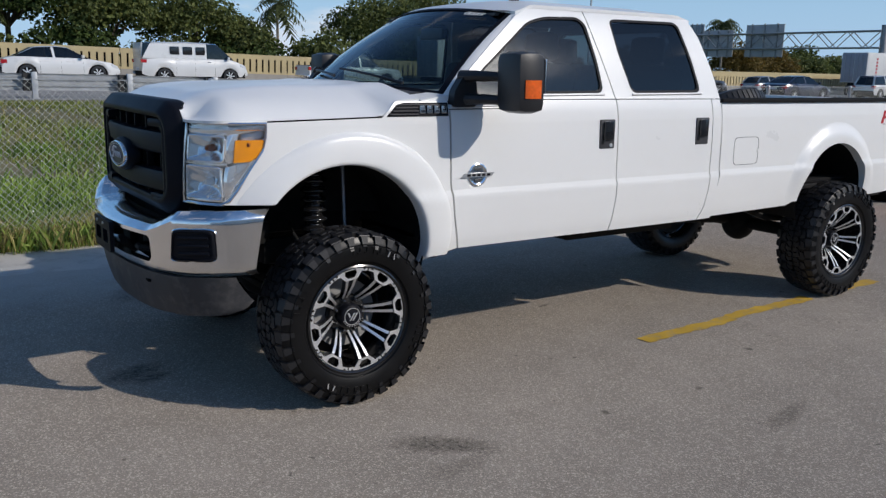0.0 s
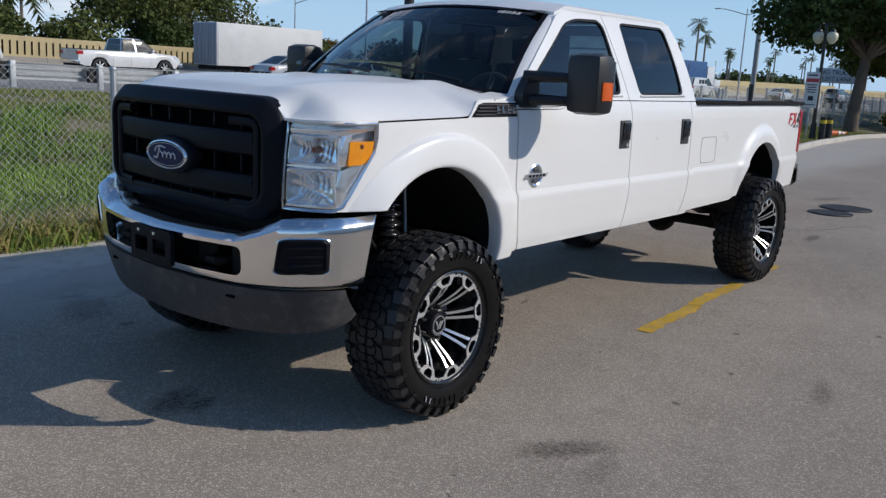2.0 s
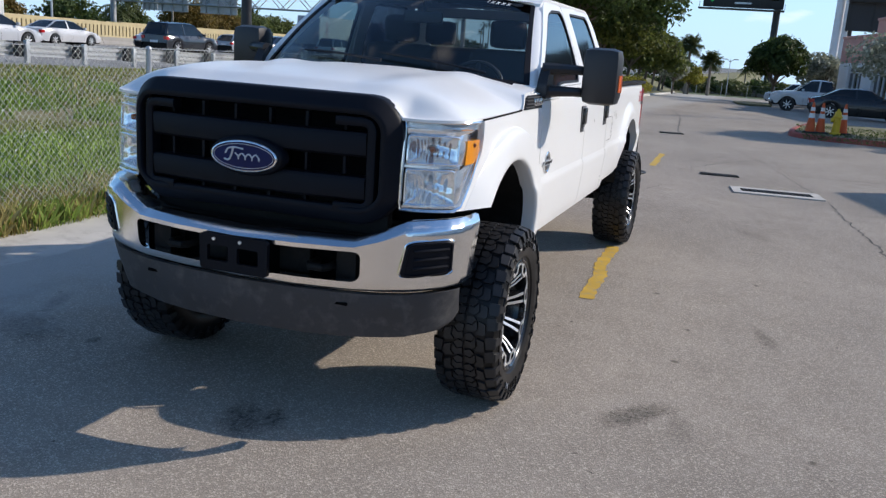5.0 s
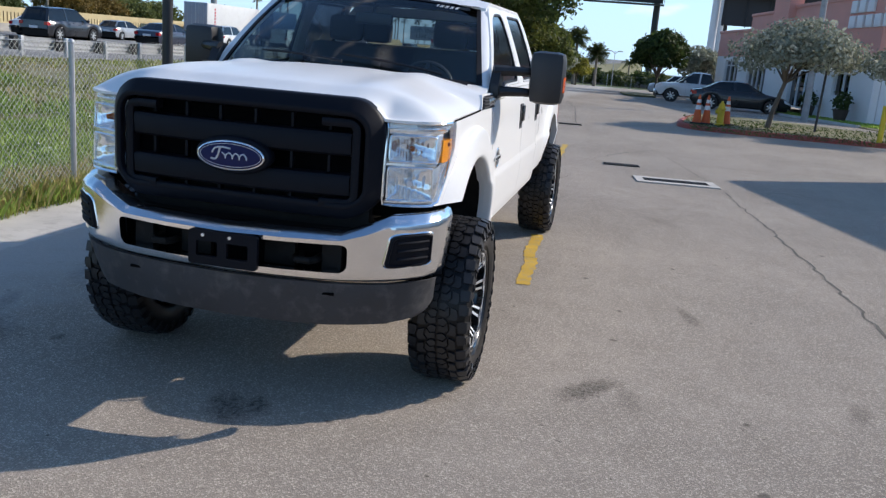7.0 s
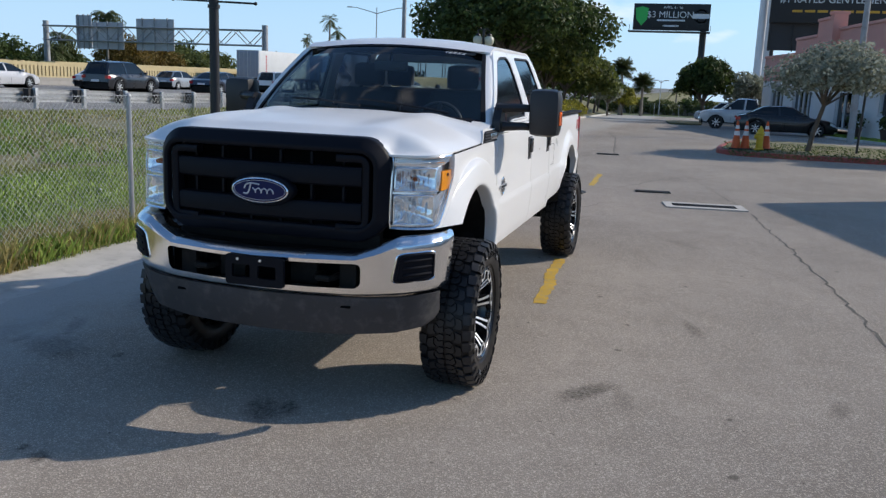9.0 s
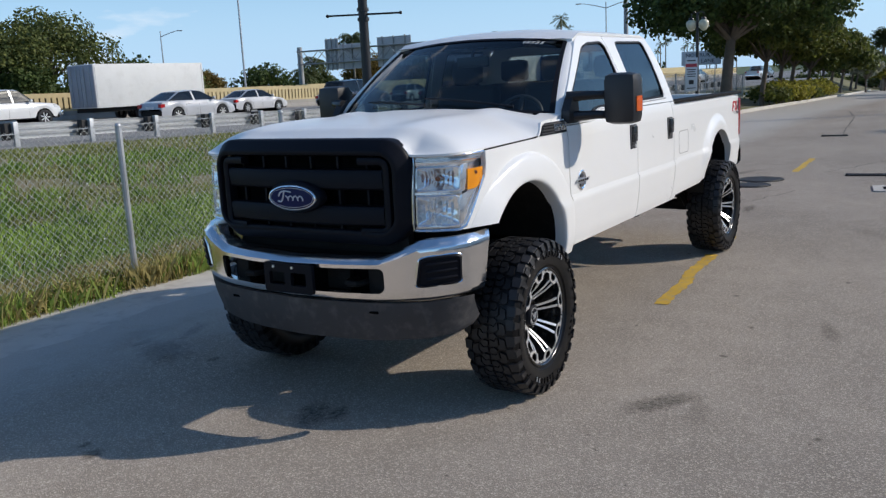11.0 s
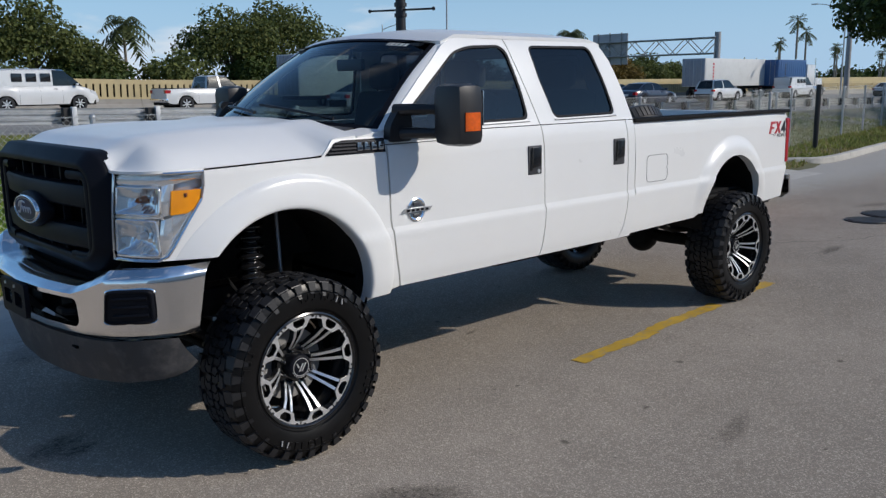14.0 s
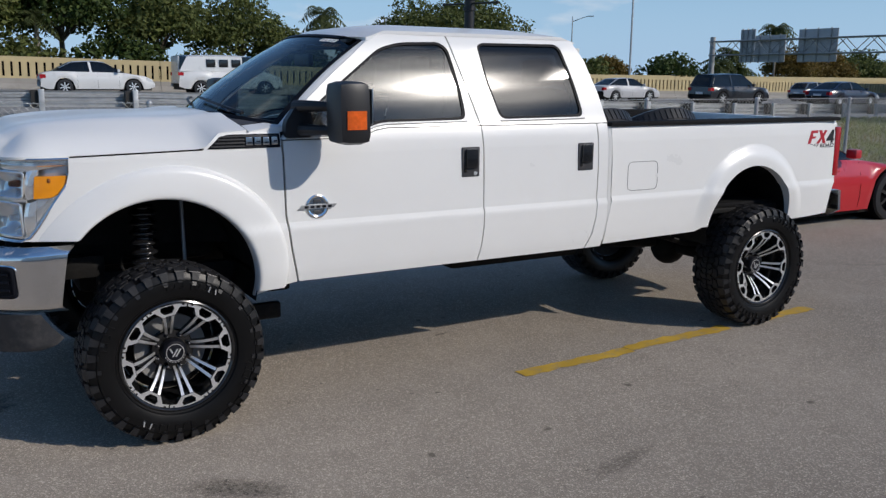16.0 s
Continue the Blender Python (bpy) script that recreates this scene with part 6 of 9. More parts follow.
# ---- cargo bed ----
for s in (-1, 1):
    bm = bmesh.new()
    box(bm, (2.945, s * (0.90 - BED_IN) - 0.062, 1.548), (bed_x(5.265), s * (0.90 - BED_IN) + 0.052, 1.578), 0.010)
    part("bed_rail_cap", bm, BED_LINER, truck, "black plastic bed-rail cap")
    for x0, x1, zl in ((2.96, 3.82, 0.90), (3.82, 4.90, 1.26), (4.90, 5.29, 0.90)):
        bm = bmesh.new()
        box(bm, (x0, s * 0.77 - 0.02, zl), (x1, s * 0.77 + 0.02, 1.555), 0)
        part("bed_inner_wall", bm, BED_LINER, truck)
    # rounded front edge of the bed, seen in the gap behind the cab
    bm = bmesh.new()
    prof = [(2.960, 0.000), (2.945, 0.002), (2.930, 0.010), (2.919, 0.023), (2.913, 0.040), (2.911, 0.075)]
    grid(bm, linspace(0.775, 1.545, 14), prof, lambda z, p: (p[0] - (0.030 * max(0, 1.02 - z) / 0.25), s * (interp(z, Z_SIDE, Y_SIDE) - BED_IN - 0.002 - p[1]), z))
    part("bed_front_edge", bm, WHITE_PAINT, truck)
    # tail lamp
    bm = bmesh.new()
    box(bm, (5.325, s * 0.835 - 0.060, 1.10), (5.392, s * 0.835 + 0.052, 1.50), 0.016)
    part("tail_lamp", bm, RED_LENS, truck, "tall red tail lamp")
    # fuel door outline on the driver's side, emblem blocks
    if s < 0:
        yy = side_y(3.2, 1.2)
        line = [(3.105, 1.104), (3.381, 1.104), (3.381, 1.304), (3.105, 1.304)]
        bm = bmesh.new()
        edges = []
        for loop in (round_loop(line, 0.045, 6), round_loop(inset(line, 0.0032), 0.042, 6)):
            vv = [bm.verts.new((x, -yy - 0.0012, z)) for x, z in loop]
            edges += [bm.edges.new((vv[k], vv[(k + 1) % len(vv)])) for k in range(len(vv))]
        bmesh.ops.triangle_fill(bm, use_beauty=True, edges=edges)
        for v in bm.verts:
            v.co.y = -side_y(v.co.x, v.co.z) - 0.0012
        thicken(bm, bm.faces[:], (0, 0.004, 0))
        part("fuel_door_seam", bm, GREY_PLASTIC, truck)
        bm = bmesh.new()
        box(bm, (3.366, -side_y(3.2, 1.2) - 0.004, 1.19), (3.380, -side_y(3.2, 1.2) + 0.004, 1.215), 0.002)
        part("fuel_door_latch", bm, WHITE_PAINT, truck)
    x0 = 4.965
    for k, (mat_, pts) in enumerate(((RED_PAINT, [(0, 0), (0.03, 0), (0.045, 0.04), (0.085, 0.04), (0.092, 0.058), (0.05, 0.058), (0.06, 0.084), (0.115, 0.084), (0.122, 0.104), (0.038, 0.104)]),
                                     (RED_PAINT, [(0.10, 0), (0.135, 0), (0.172, 0.04), (0.185, 0.0), (0.222, 0), (0.196, 0.055), (0.245, 0.104), (0.21, 0.104), (0.182, 0.072), (0.17, 0.104), (0.133, 0.104), (0.157, 0.052)]),
                                     (BLACK_DECAL, [(0.232, 0.018), (0.30, 0.018), (0.296, 0.0), (0.322, 0.0), (0.326, 0.018), (0.345, 0.018), (0.35, 0.036), (0.33, 0.036), (0.345, 0.104), (0.315, 0.104), (0.238, 0.034)]))):
        bm = bmesh.new()
        slab(bm, [((x0 + x) if s < 0 else (x0 + 0.35 - x), 1.372 + z) for x, z in pts], s * (side_y(5.0, 1.42) + 0.0005), s * 0.003)
        for v in bm.verts:
            v.co.y += s * (side_y(v.co.x, v.co.z) - side_y(5.0, 1.42))
        part("decal_shape", bm, mat_, truck, "red and black sticker shape")
    yy = side_y(x0 + 0.17, 1.354)
    words("lettering", "OFF ROAD", 0.042, pose(x0 + 0.175, s * (yy + 0.0015), 1.352, 90, 0, 0 if s < 0 else 180) @ pose(0, 0, 0) @ Matrix.Diagonal((1.45, 1, 1, 1)), GREY_PLASTIC, truck, 0.001)
bm = bmesh.new()
box(bm, (2.96, -0.77, 0.90), (5.30, 0.77, 0.93), 0.008)
part("bed_floor", bm, BED_LINER, truck)
bm = bmesh.new()
box(bm, (2.955, -0.82, 0.80), (2.995, 0.82, 1.56), 0.012)
part("bed_front_wall", bm, WHITE_PAINT, truck)
bm = bmesh.new()
box(bm, (5.315, -0.775, 0.90), (5.380, 0.775, 1.555), 0.015)
part("tailgate", bm, WHITE_PAINT, truck, "white tailgate")
bm = bmesh.new()
us = linspace(-1, 1, 25)
fs = grid(bm, us, [0, 1, 2, 3], lambda u, v: ((5.38, 5.53, 5.55, 5.42)[int(v)] - 0.07 * abs(u) ** 4, 0.89 * u, (0.985, 0.975, 0.81, 0.78)[int(v)]))
thicken(bm, fs, (-0.03, 0, 0))
part("rear_bumper", bm, CHROME, truck, "chromed steel rear step bumper")
truck.location.z = 0.015
# two spare tyres lying in the bed
spare_bm_profile = [(0.24, 0.13), (0.28, 0.143), (0.37, 0.147), (0.410, 0.12), (0.419, 0.07), (0.419, -0.07), (0.410, -0.12), (0.37, -0.147), (0.28, -0.143), (0.24, -0.13)]
for x, y, z, tilt, tl in ((3.52, 0.05, 1.312, -37, 6), (4.38, 0.22, 1.312, -35, -5)):
    sp = thing("spare_tyre", "black loose tyre leaning in the truck bed", "tyre", "loose tyres in the bed", (x, y, z), tl)
    bm = bmesh.new()
    lathe(bm, spare_bm_profile, 56, "Z")
    bmesh.ops.transform(bm, matrix=Matrix.Rotation(radians(tilt), 4, 'X'), verts=bm.verts[:])
    ca = part("carcass", bm, RUBBER, sp, smooth=40)
    bm = bmesh.new()
    for k in range(56):
        for zz, sg in ((0.055, 1), (-0.055, -1)):
            m = Matrix.Rotation(radians(tilt), 4, 'X') @ Matrix.Rotation(2 * math.pi * (k + 0.25 * sg) / 56, 4, 'Z') @ Matrix.Translation((0.416, 0, zz))
            box(bm, (-0.01, -0.018, -0.045), (0.009, 0.018, 0.045), 0, m)
    part("tread", bm, RUBBER, sp, smooth=None)["kind"] = "stuff"


# ---- lot markings, cracks, drains and covers ----
def strip(name, pts, width, material, z=0.004, jag=0.0, label="", seed=1):
    """A flat painted or cracked strip along points of (x, y), with ragged edges."""
    rnd = random.Random(seed)
    vs, fs = [], []
    n = len(pts)
    for i, (x, y) in enumerate(pts):
        a, b = Vector(pts[max(0, i - 1)]), Vector(pts[min(n - 1, i + 1)])
        d = (b - a).normalized()
        for sg in (-1, 1):
            w = width / 2 * (1 + jag * rnd.uniform(-1, 1))
            vs.append((x - d.y * w * sg, y + d.x * w * sg, z))
        if i:
            fs.append((2 * i - 2, 2 * i - 1, 2 * i + 1, 2 * i))
    ob = mesh_from(name, vs, fs, material)
    return tagged(ob, label, kind="structure")


rnd = random.Random(11)
for x0, y0, x1, y1 in ((2.15, -1.065, 3.12, -1.000), (3.126, -0.985, 4.18, -0.925), (4.62, -0.905, 5.24, -0.865), (11.4, -0.42, 13.7, -0.34)):
    n = int((x1 - x0) / 0.06)
    strip("lane_marking", [(x0 + (x1 - x0) * k / n, y0 + (y1 - y0) * k / n + 0.010 * math.sin(k * 0.35)) for k in range(n + 1)], 0.115, YELLOW_LINE, 0.004, 0.22,
          "worn yellow paint line on asphalt", seed=int(x0 * 10))
CRACK = surface("crack", (0.11, 0.10, 0.085), 0.95, vary=0.4, coarse=2, fine=9)
for pts, w in (([(0.3, -4.3), (1.87, -3.82), (4.0, -3.66), (6.2, -3.48), (9.1, -3.16)], 0.024), ([(9.9, -3.05), (12, -2.65), (14, -2.27), (17, -1.4)], 0.012),
               ([(19.5, -0.1), (23, 0.2), (27, 0.54), (31, 1.2)], 0.03), ([(11.4, -0.9), (13.2, -1.6), (14.4, -2.2)], 0.02), ([(12.1, -2.6), (12.4, -4.5), (12.9, -7)], 0.02),
               ([(6.8, 0.3), (7.9, -0.5), (9.2, -0.9)], 0.012)):
    out = []
    for (ax, ay), (bx, by) in zip(pts, pts[1:]):
        n = max(3, int(math.hypot(bx - ax, by - ay) / 0.12))
        for k in range(n):
            t = k / n
            out.append((ax + (bx - ax) * t + rnd.uniform(-0.02, 0.02), ay + (by - ay) * t + rnd.uniform(-0.035, 0.035)))
    strip("pavement_crack", out, w, CRACK, 0.003, 0.7, "dark crack in the asphalt", seed=len(out))
# pale concrete edging along the verge
bm = bmesh.new()
vs, fs = [], []
for i, x in enumerate(np.arange(-25, 15.2, 0.5)):
    w = 0.03 * math.sin(x * 1.7) + 0.02 * math.sin(x * 4.1)
    vs += [(x, 2.90 + w * 2.5, 0.0005), (x, 3.20 + w * 2.0, 0.012), (x, 3.72 + w * 0.9, 0.036)]
    if i:
        k = 3 * i
        fs += [(k - 3, k - 2, k + 1, k), (k - 2, k - 1, k + 2, k + 1)]
bm.free()
tagged(mesh_from("kerb_edging", vs, fs, CONCRETE), "pale concrete edging along the grass", kind="structure")

GRATE = surface("cast_iron", (0.06, 0.055, 0.05), 0.6, 0.6, vary=0.3, coarse=6)
for cx, cy, lx, ly, turn, framed in ((9.48, -2.48, 0.30, 1.02, 8, True), (11.05, -1.58, 0.22, 0.62, 8, False), (19.25, 0.05, 0.3, 0.6, 10, False)):
    dr = thing("storm_drain", "iron storm-drain grate set in the asphalt" if not framed else "iron storm-drain grate in a pale concrete frame", "drain", "storm drains", (cx, cy, 0), turn)
    if framed:
        bm = bmesh.new()
        edges = []
        for hx, hy in ((lx / 2 + 0.17, ly / 2 + 0.13), (lx / 2, ly / 2)):
            vv = [bm.verts.new((x, y, 0.02)) for x, y in ((-hx, -hy), (hx, -hy), (hx, hy), (-hx, hy))]
            edges += [bm.edges.new((vv[k], vv[(k + 1) % 4])) for k in range(4)]
        bmesh.ops.triangle_fill(bm, use_beauty=True, edges=edges)
        thicken(bm, bm.faces[:], (0, 0, -0.03))
        part("frame", bm, CONCRETE, dr)
    # flat near-black plate stands for the shaded hollow under the grate
    bm = bmesh.new()
    box(bm, (-lx / 2, -ly / 2, 0.002), (lx / 2, ly / 2, 0.005))
    part("pit", bm, DARK_GAP, dr)
    n = int(ly / 0.055)
    for k in range(n + 1):
        bm = bmesh.new()
        y = -ly / 2 + ly * k / n
        box(bm, (-lx / 2, y - 0.008, 0.005), (lx / 2, y + 0.008, 0.018))
        part("grate_bar", bm, GRATE, dr)
    for x in (-lx / 2, 0, lx / 2):
        bm = bmesh.new()
        box(bm, (x - 0.008, -ly / 2, 0.006), (x + 0.008, ly / 2, 0.020))
        part("cross_bar", bm, GRATE, dr)
for cx, cy, r in ((9.52, -0.10, 0.30), (10.25, -0.10, 0.36)):
    mh = thing("manhole_cover", "round iron manhole cover in the asphalt", "manhole cover", "manhole covers", (cx, cy, 0))
    bm = bmesh.new()
    lathe(bm, [(r, 0.0), (r, 0.012), (r - 0.03, 0.012), (r - 0.035, 0.006), (r - 0.05, 0.006), (r - 0.055, 0.014), (0.0001, 0.014)], 36, "Z")
    part("lid", bm, GRATE, mh, smooth=30)


# ---- kerbs ----
def kerb(name, pts, material, label, width=0.16, height=0.14, inner=None):
    bm = bmesh.new()
    rows = []
    n = len(pts)
    for i, (x, y) in enumerate(pts):
        a, b = Vector(pts[max(0, i - 1)]), Vector(pts[min(n - 1, i + 1)])
        d = (b - a).normalized()
        nx, ny_ = -d.y, d.x
        rows.append([bm.verts.new((x + nx * o, y + ny_ * o, z + lot_z(x))) for o, z in ((0, -0.02), (0.012, height - 0.03), (0.035, height), (width, height), (width, 0.0))])
    for a, b in zip(rows, rows[1:]):
        for k in range(4):
            bm.faces.new((a[k], a[k + 1], b[k + 1], b[k]))
    bm.faces.new(rows[0])
    bm.faces.new(rows[-1][::-1])
    return tagged(part(name, bm, material, smooth=30), label, kind="structure")


kerb("kerb", bend([(15.9, 6.0), (16.0, 4.9), (16.5, 4.1), (17.6, 3.75), (21.7, 4.30), (26, 4.78), (36, 5.32), (50, 5.78), (65, 6.38), (90, 7.38), (104, 8.1)]), CONCRETE, "pale weathered concrete kerb by the grass")
ISLAND = bend([(28.4, -3.75), (25.6, -3.2), (23.1, -2.9), (22.0, -3.1), (21.45, -3.9), (21.35, -6.2), (21.5, -11.0), (21.8, -16.0)])
kerb("kerb", ISLAND, KERB_RED, "red-painted kerb round a planted island")
bm = bmesh.new()
bm.faces.new([bm.verts.new((x, y, 0.135)) for x, y in [(28.4, -3.91), (25.6, -3.37), (23.1, -3.07), (22.12, -3.24), (21.62, -4.0), (21.52, -6.2), (21.67, -11.0), (21.97, -16.0), (25.5, -16.0), (26.2, -9.0), (28.2, -6.5)]])
thicken(bm, bm.faces[:], (0, 0, -0.12))
tagged(part("island_soil", bm, SOIL, smooth=None), "grassy soil of the planted island", kind="structure")
bm = bmesh.new()
bm.faces.new([bm.verts.new((x, y, 0.05 + lot_z(x))) for x, y in [(31.5, -10.0), (45, -7.6), (62, -4.9), (63, -7.0), (45, -9.7), (31, -12.0), (27, -12.4), (27, -10.6)]])
thicken(bm, bm.faces[:], (0, 0, -0.05))
tagged(part("lawn_strip", bm, SOIL, smooth=None), "grass strip before the shop front", kind="structure")
kerb("kerb", [(62, -4.85), (45, -7.55), (31.5, -9.95)], CONCRETE, "pale concrete kerb along the lawn", 0.14, 0.10)
bm = bmesh.new()
bm.faces.new([bm.verts.new((x, y, 0.11 + lot_z(x))) for x, y in [(56, -1.2), (58, -0.4), (66, 0.1), (70, -0.4), (70, -2.4), (58, -2.6)]])
thicken(bm, bm.faces[:], (0, 0, -0.11))
tagged(part("island_soil", bm, SOIL, smooth=None), "small grassy island in the lot", kind="structure")


# ---- grass ----
def blades(name, count, place, height, material, seed, label, width=0.012):
    rs = np.random.RandomState(seed)
    pts = place(rs, count)
    n = len(pts)
    h = rs.uniform(height[0], height[1], n)
    a = rs.uniform(0, 2 * np.pi, n)
    lean = rs.uniform(-0.5, 0.5, (n, 2)) * h[:, None]
    w = width * rs.uniform(0.6, 1.5, n)
    dx, dy = np.cos(a) * w, np.sin(a) * w
    base = np.array([(x, y, ground_z(x, min(y, 13.9))) for x, y in pts])
    v = np.empty((n, 4, 3))
    v[:, 0] = base - np.stack([dx, dy, np.zeros(n)], 1)
    v[:, 1] = base + np.stack([dx, dy, np.zeros(n)], 1)
    mid = base + np.stack([lean[:, 0] * 0.35, lean[:, 1] * 0.35, h * 0.6], 1)
    v[:, 2] = mid + np.stack([dx, dy, np.zeros(n)], 1) * 0.6
    v[:, 3] = base + np.stack([lean[:, 0], lean[:, 1], h], 1)
    f = np.arange(n)[:, None] * 4 + np.array([[0, 1, 2, 3]])
    ob = mesh_from(name, v.reshape(-1, 3).tolist(), f.tolist(), material)
    return tagged(ob, label, "grass", kind="stuff")


def patchy(x0, x1, y0, y1, scale, bias, edge=0.0):
    def place(rs, count):
        p = np.stack([rs.uniform(x0, x1, count), y0 + (y1 - y0) * rs.uniform(0, 1, count) ** 1.25], 1)
        keep = [noise.noise(Vector((x * scale, y * scale, 3.0))) + bias + rs.uniform(-0.2, 0.2) > 0 for x, y in p]
        p = p[np.array(keep)]
        p[:, 1] += np.array([verge_shift(x) for x in p[:, 0]])
        return p
    return place


def clumps(x0, x1, y0, y1, n, spread, seed_):
    """Places gathered round random clump centres, thickest along the fence."""
    def place(rs, count):
        c = np.stack([rs.uniform(x0, x1, n), y0 + (y1 - y0) * rs.uniform(0, 1, n) ** 1.5], 1)
        p = c[rs.randint(0, n, count)] + rs.normal(size=(count, 2)) * spread
        p = p[(p[:, 1] > 3.56) & (p[:, 1] < 13.2)]
        p[:, 1] += np.array([verge_shift(x) for x in p[:, 0]])
        return p
    return place


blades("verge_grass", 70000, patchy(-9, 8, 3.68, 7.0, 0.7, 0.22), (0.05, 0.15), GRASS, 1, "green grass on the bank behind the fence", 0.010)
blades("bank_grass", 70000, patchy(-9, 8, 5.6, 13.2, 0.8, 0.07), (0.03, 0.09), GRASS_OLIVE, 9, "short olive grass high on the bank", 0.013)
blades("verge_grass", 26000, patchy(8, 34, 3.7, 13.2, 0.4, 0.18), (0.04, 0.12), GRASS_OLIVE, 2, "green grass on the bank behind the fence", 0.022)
blades("dry_grass", 30000, patchy(-9, 30, 3.68, 13.2, 0.45, 0.05), (0.03, 0.11), GRASS_DRY, 3, "dry yellow grass on the bank", 0.014)
blades("grass_tufts", 26000, clumps(-9, 10, 4.2, 11.0, 260, 0.16, 1), (0.06, 0.22), GRASS_TUFT, 10, "darker green tufts on the bank", 0.011)
blades("weeds", 40000, clumps(-9, 12, 3.66, 4.7, 260, 0.13, 2), (0.05, 0.26), GRASS_WEED, 4, "tall green weeds along the fence", 0.0032)
blades("dry_weeds", 36000, clumps(-9, 12, 3.64, 4.3, 200, 0.13, 3), (0.05, 0.28), GRASS_STRAW, 5, "dry weeds along the fence", 0.0026)


def island_place(rs, count):
    p = np.stack([rs.uniform(19.8, 26.5, count), rs.uniform(-12, -3.2, count)], 1)
    return p


def lift(ob, dz):
    ob.location.z = dz
    return ob


lift(blades("small_flowers", 900, patchy(-9, 10, 3.6, 8.5, 0.9, -0.1), (0.02, 0.03), surface("white_petal", (0.75, 0.75, 0.7), 0.8, vary=0.1), 8, "tiny white flowers in the grass", 0.012), 0.13)
lift(blades("island_grass", 3600, island_place, (0.02, 0.05), LEAF_DEEP, 6, "short grass on the planted island", 0.02), 0.135)
lift(blades("lawn_grass", 9000, lambda rs, c: (lambda px: np.stack([px, -10.15 + (px - 31.5) * 0.165 - rs.uniform(0, 1.9, c)], 1))(rs.uniform(31.5, 62, c)), (0.04, 0.12), GRASS, 7, "short lawn before the shop front", 0.04), 0.05)


# ---- chain-link fences ----
FENCE_WIRE = surface("fence_wire", (0.42, 0.43, 0.40), 0.5, 0.2, vary=0.15)

def fence(pts, height, label, post_gap=2.25, first=0.0, mesh=0.066):
    """A chain-link fence along points of (x, y): posts, a wire mesh and a top wire."""
    fe = thing("chain_link_fence", label, "fence", "fences")
    segs = list(zip(pts, pts[1:]))
    total = sum(math.hypot(b[0] - a[0], b[1] - a[1]) for a, b in segs)

    def at(d):
        for a, b in segs:
            l = math.hypot(b[0] - a[0], b[1] - a[1])
            if d <= l or (a, b) == segs[-1]:
                t = d / l
                x, y = a[0] + (b[0] - a[0]) * t, a[1] + (b[1] - a[1]) * t
                return Vector((x, y, ground_z(x, y - verge_shift(x))))
            d -= l
    d = first
    while d <= total:
        p = at(d)
        bm = bmesh.new()
        rod(bm, p - Vector((0, 0, 0.05)), p + Vector((0, 0, height)), 0.030, seg=10)
        bmesh.ops.create_uvsphere(bm, u_segments=10, v_segments=6, radius=0.034, matrix=Matrix.Translation(p + Vector((0, 0, height))))
        part("fence_post", bm, GALVANISED, fe)
        d += post_gap
    # woven wire as slanted thin strands, both ways
    vs, fs = [], []
    step = mesh * 1.0
    n = int(total / step)
    r = 0.0017
    for sg in (-1, 1):
        for k in range(-int(height / step), n + int(height / step)):
            d0 = k * step
            d1 = d0 + sg * height
            a0, a1 = max(0.0, min(total, d0)), max(0.0, min(total, d1))
            if abs(a0 - a1) < 1e-3:
                continue
            z0, z1 = (a0 - d0) / (d1 - d0) * height, (a1 - d0) / (d1 - d0) * height
            m_ = max(1, int(abs(a1 - a0) / 1.0))
            prev = None
            for q in range(m_ + 1):
                t = q / m_
                p = at(a0 + (a1 - a0) * t)
                z = p.z + 0.02 + z0 + (z1 - z0) * t
                i = len(vs)
                vs += [(p.x, p.y - r + 0.004 * sg, z - r), (p.x, p.y + r + 0.004 * sg, z - r), (p.x, p.y + 0.004 * sg, z + r * 1.3)]
                if prev is not None:
                    fs += [(prev, prev + 1, i + 1, i), (prev + 1, prev + 2, i + 2, i + 1), (prev + 2, prev, i, i + 2)]
                prev = i
    tagged(mesh_from("wire_mesh", vs, fs, FENCE_WIRE, fe), kind="stuff")
    bm = bmesh.new()
    tube(bm, [at(total * k / 40) + Vector((0, 0, height + 0.005)) for k in range(41)], 0.004, 5)
    part("tension_wire", bm, GALVANISED, fe)
    return fe


fence([(-14.85, 3.78), (14.9, 3.80)], 1.55, "galvanised chain-link fence between lot and grassy bank", 2.25, 0.0)
fence([(14.9, 3.80), (16.4, 5.3), (21.0, 6.1), (34, 8.0), (52, 9.8)], 1.55, "galvanised chain-link fence along the kerbed verge", 2.6, 0.3, 0.10)

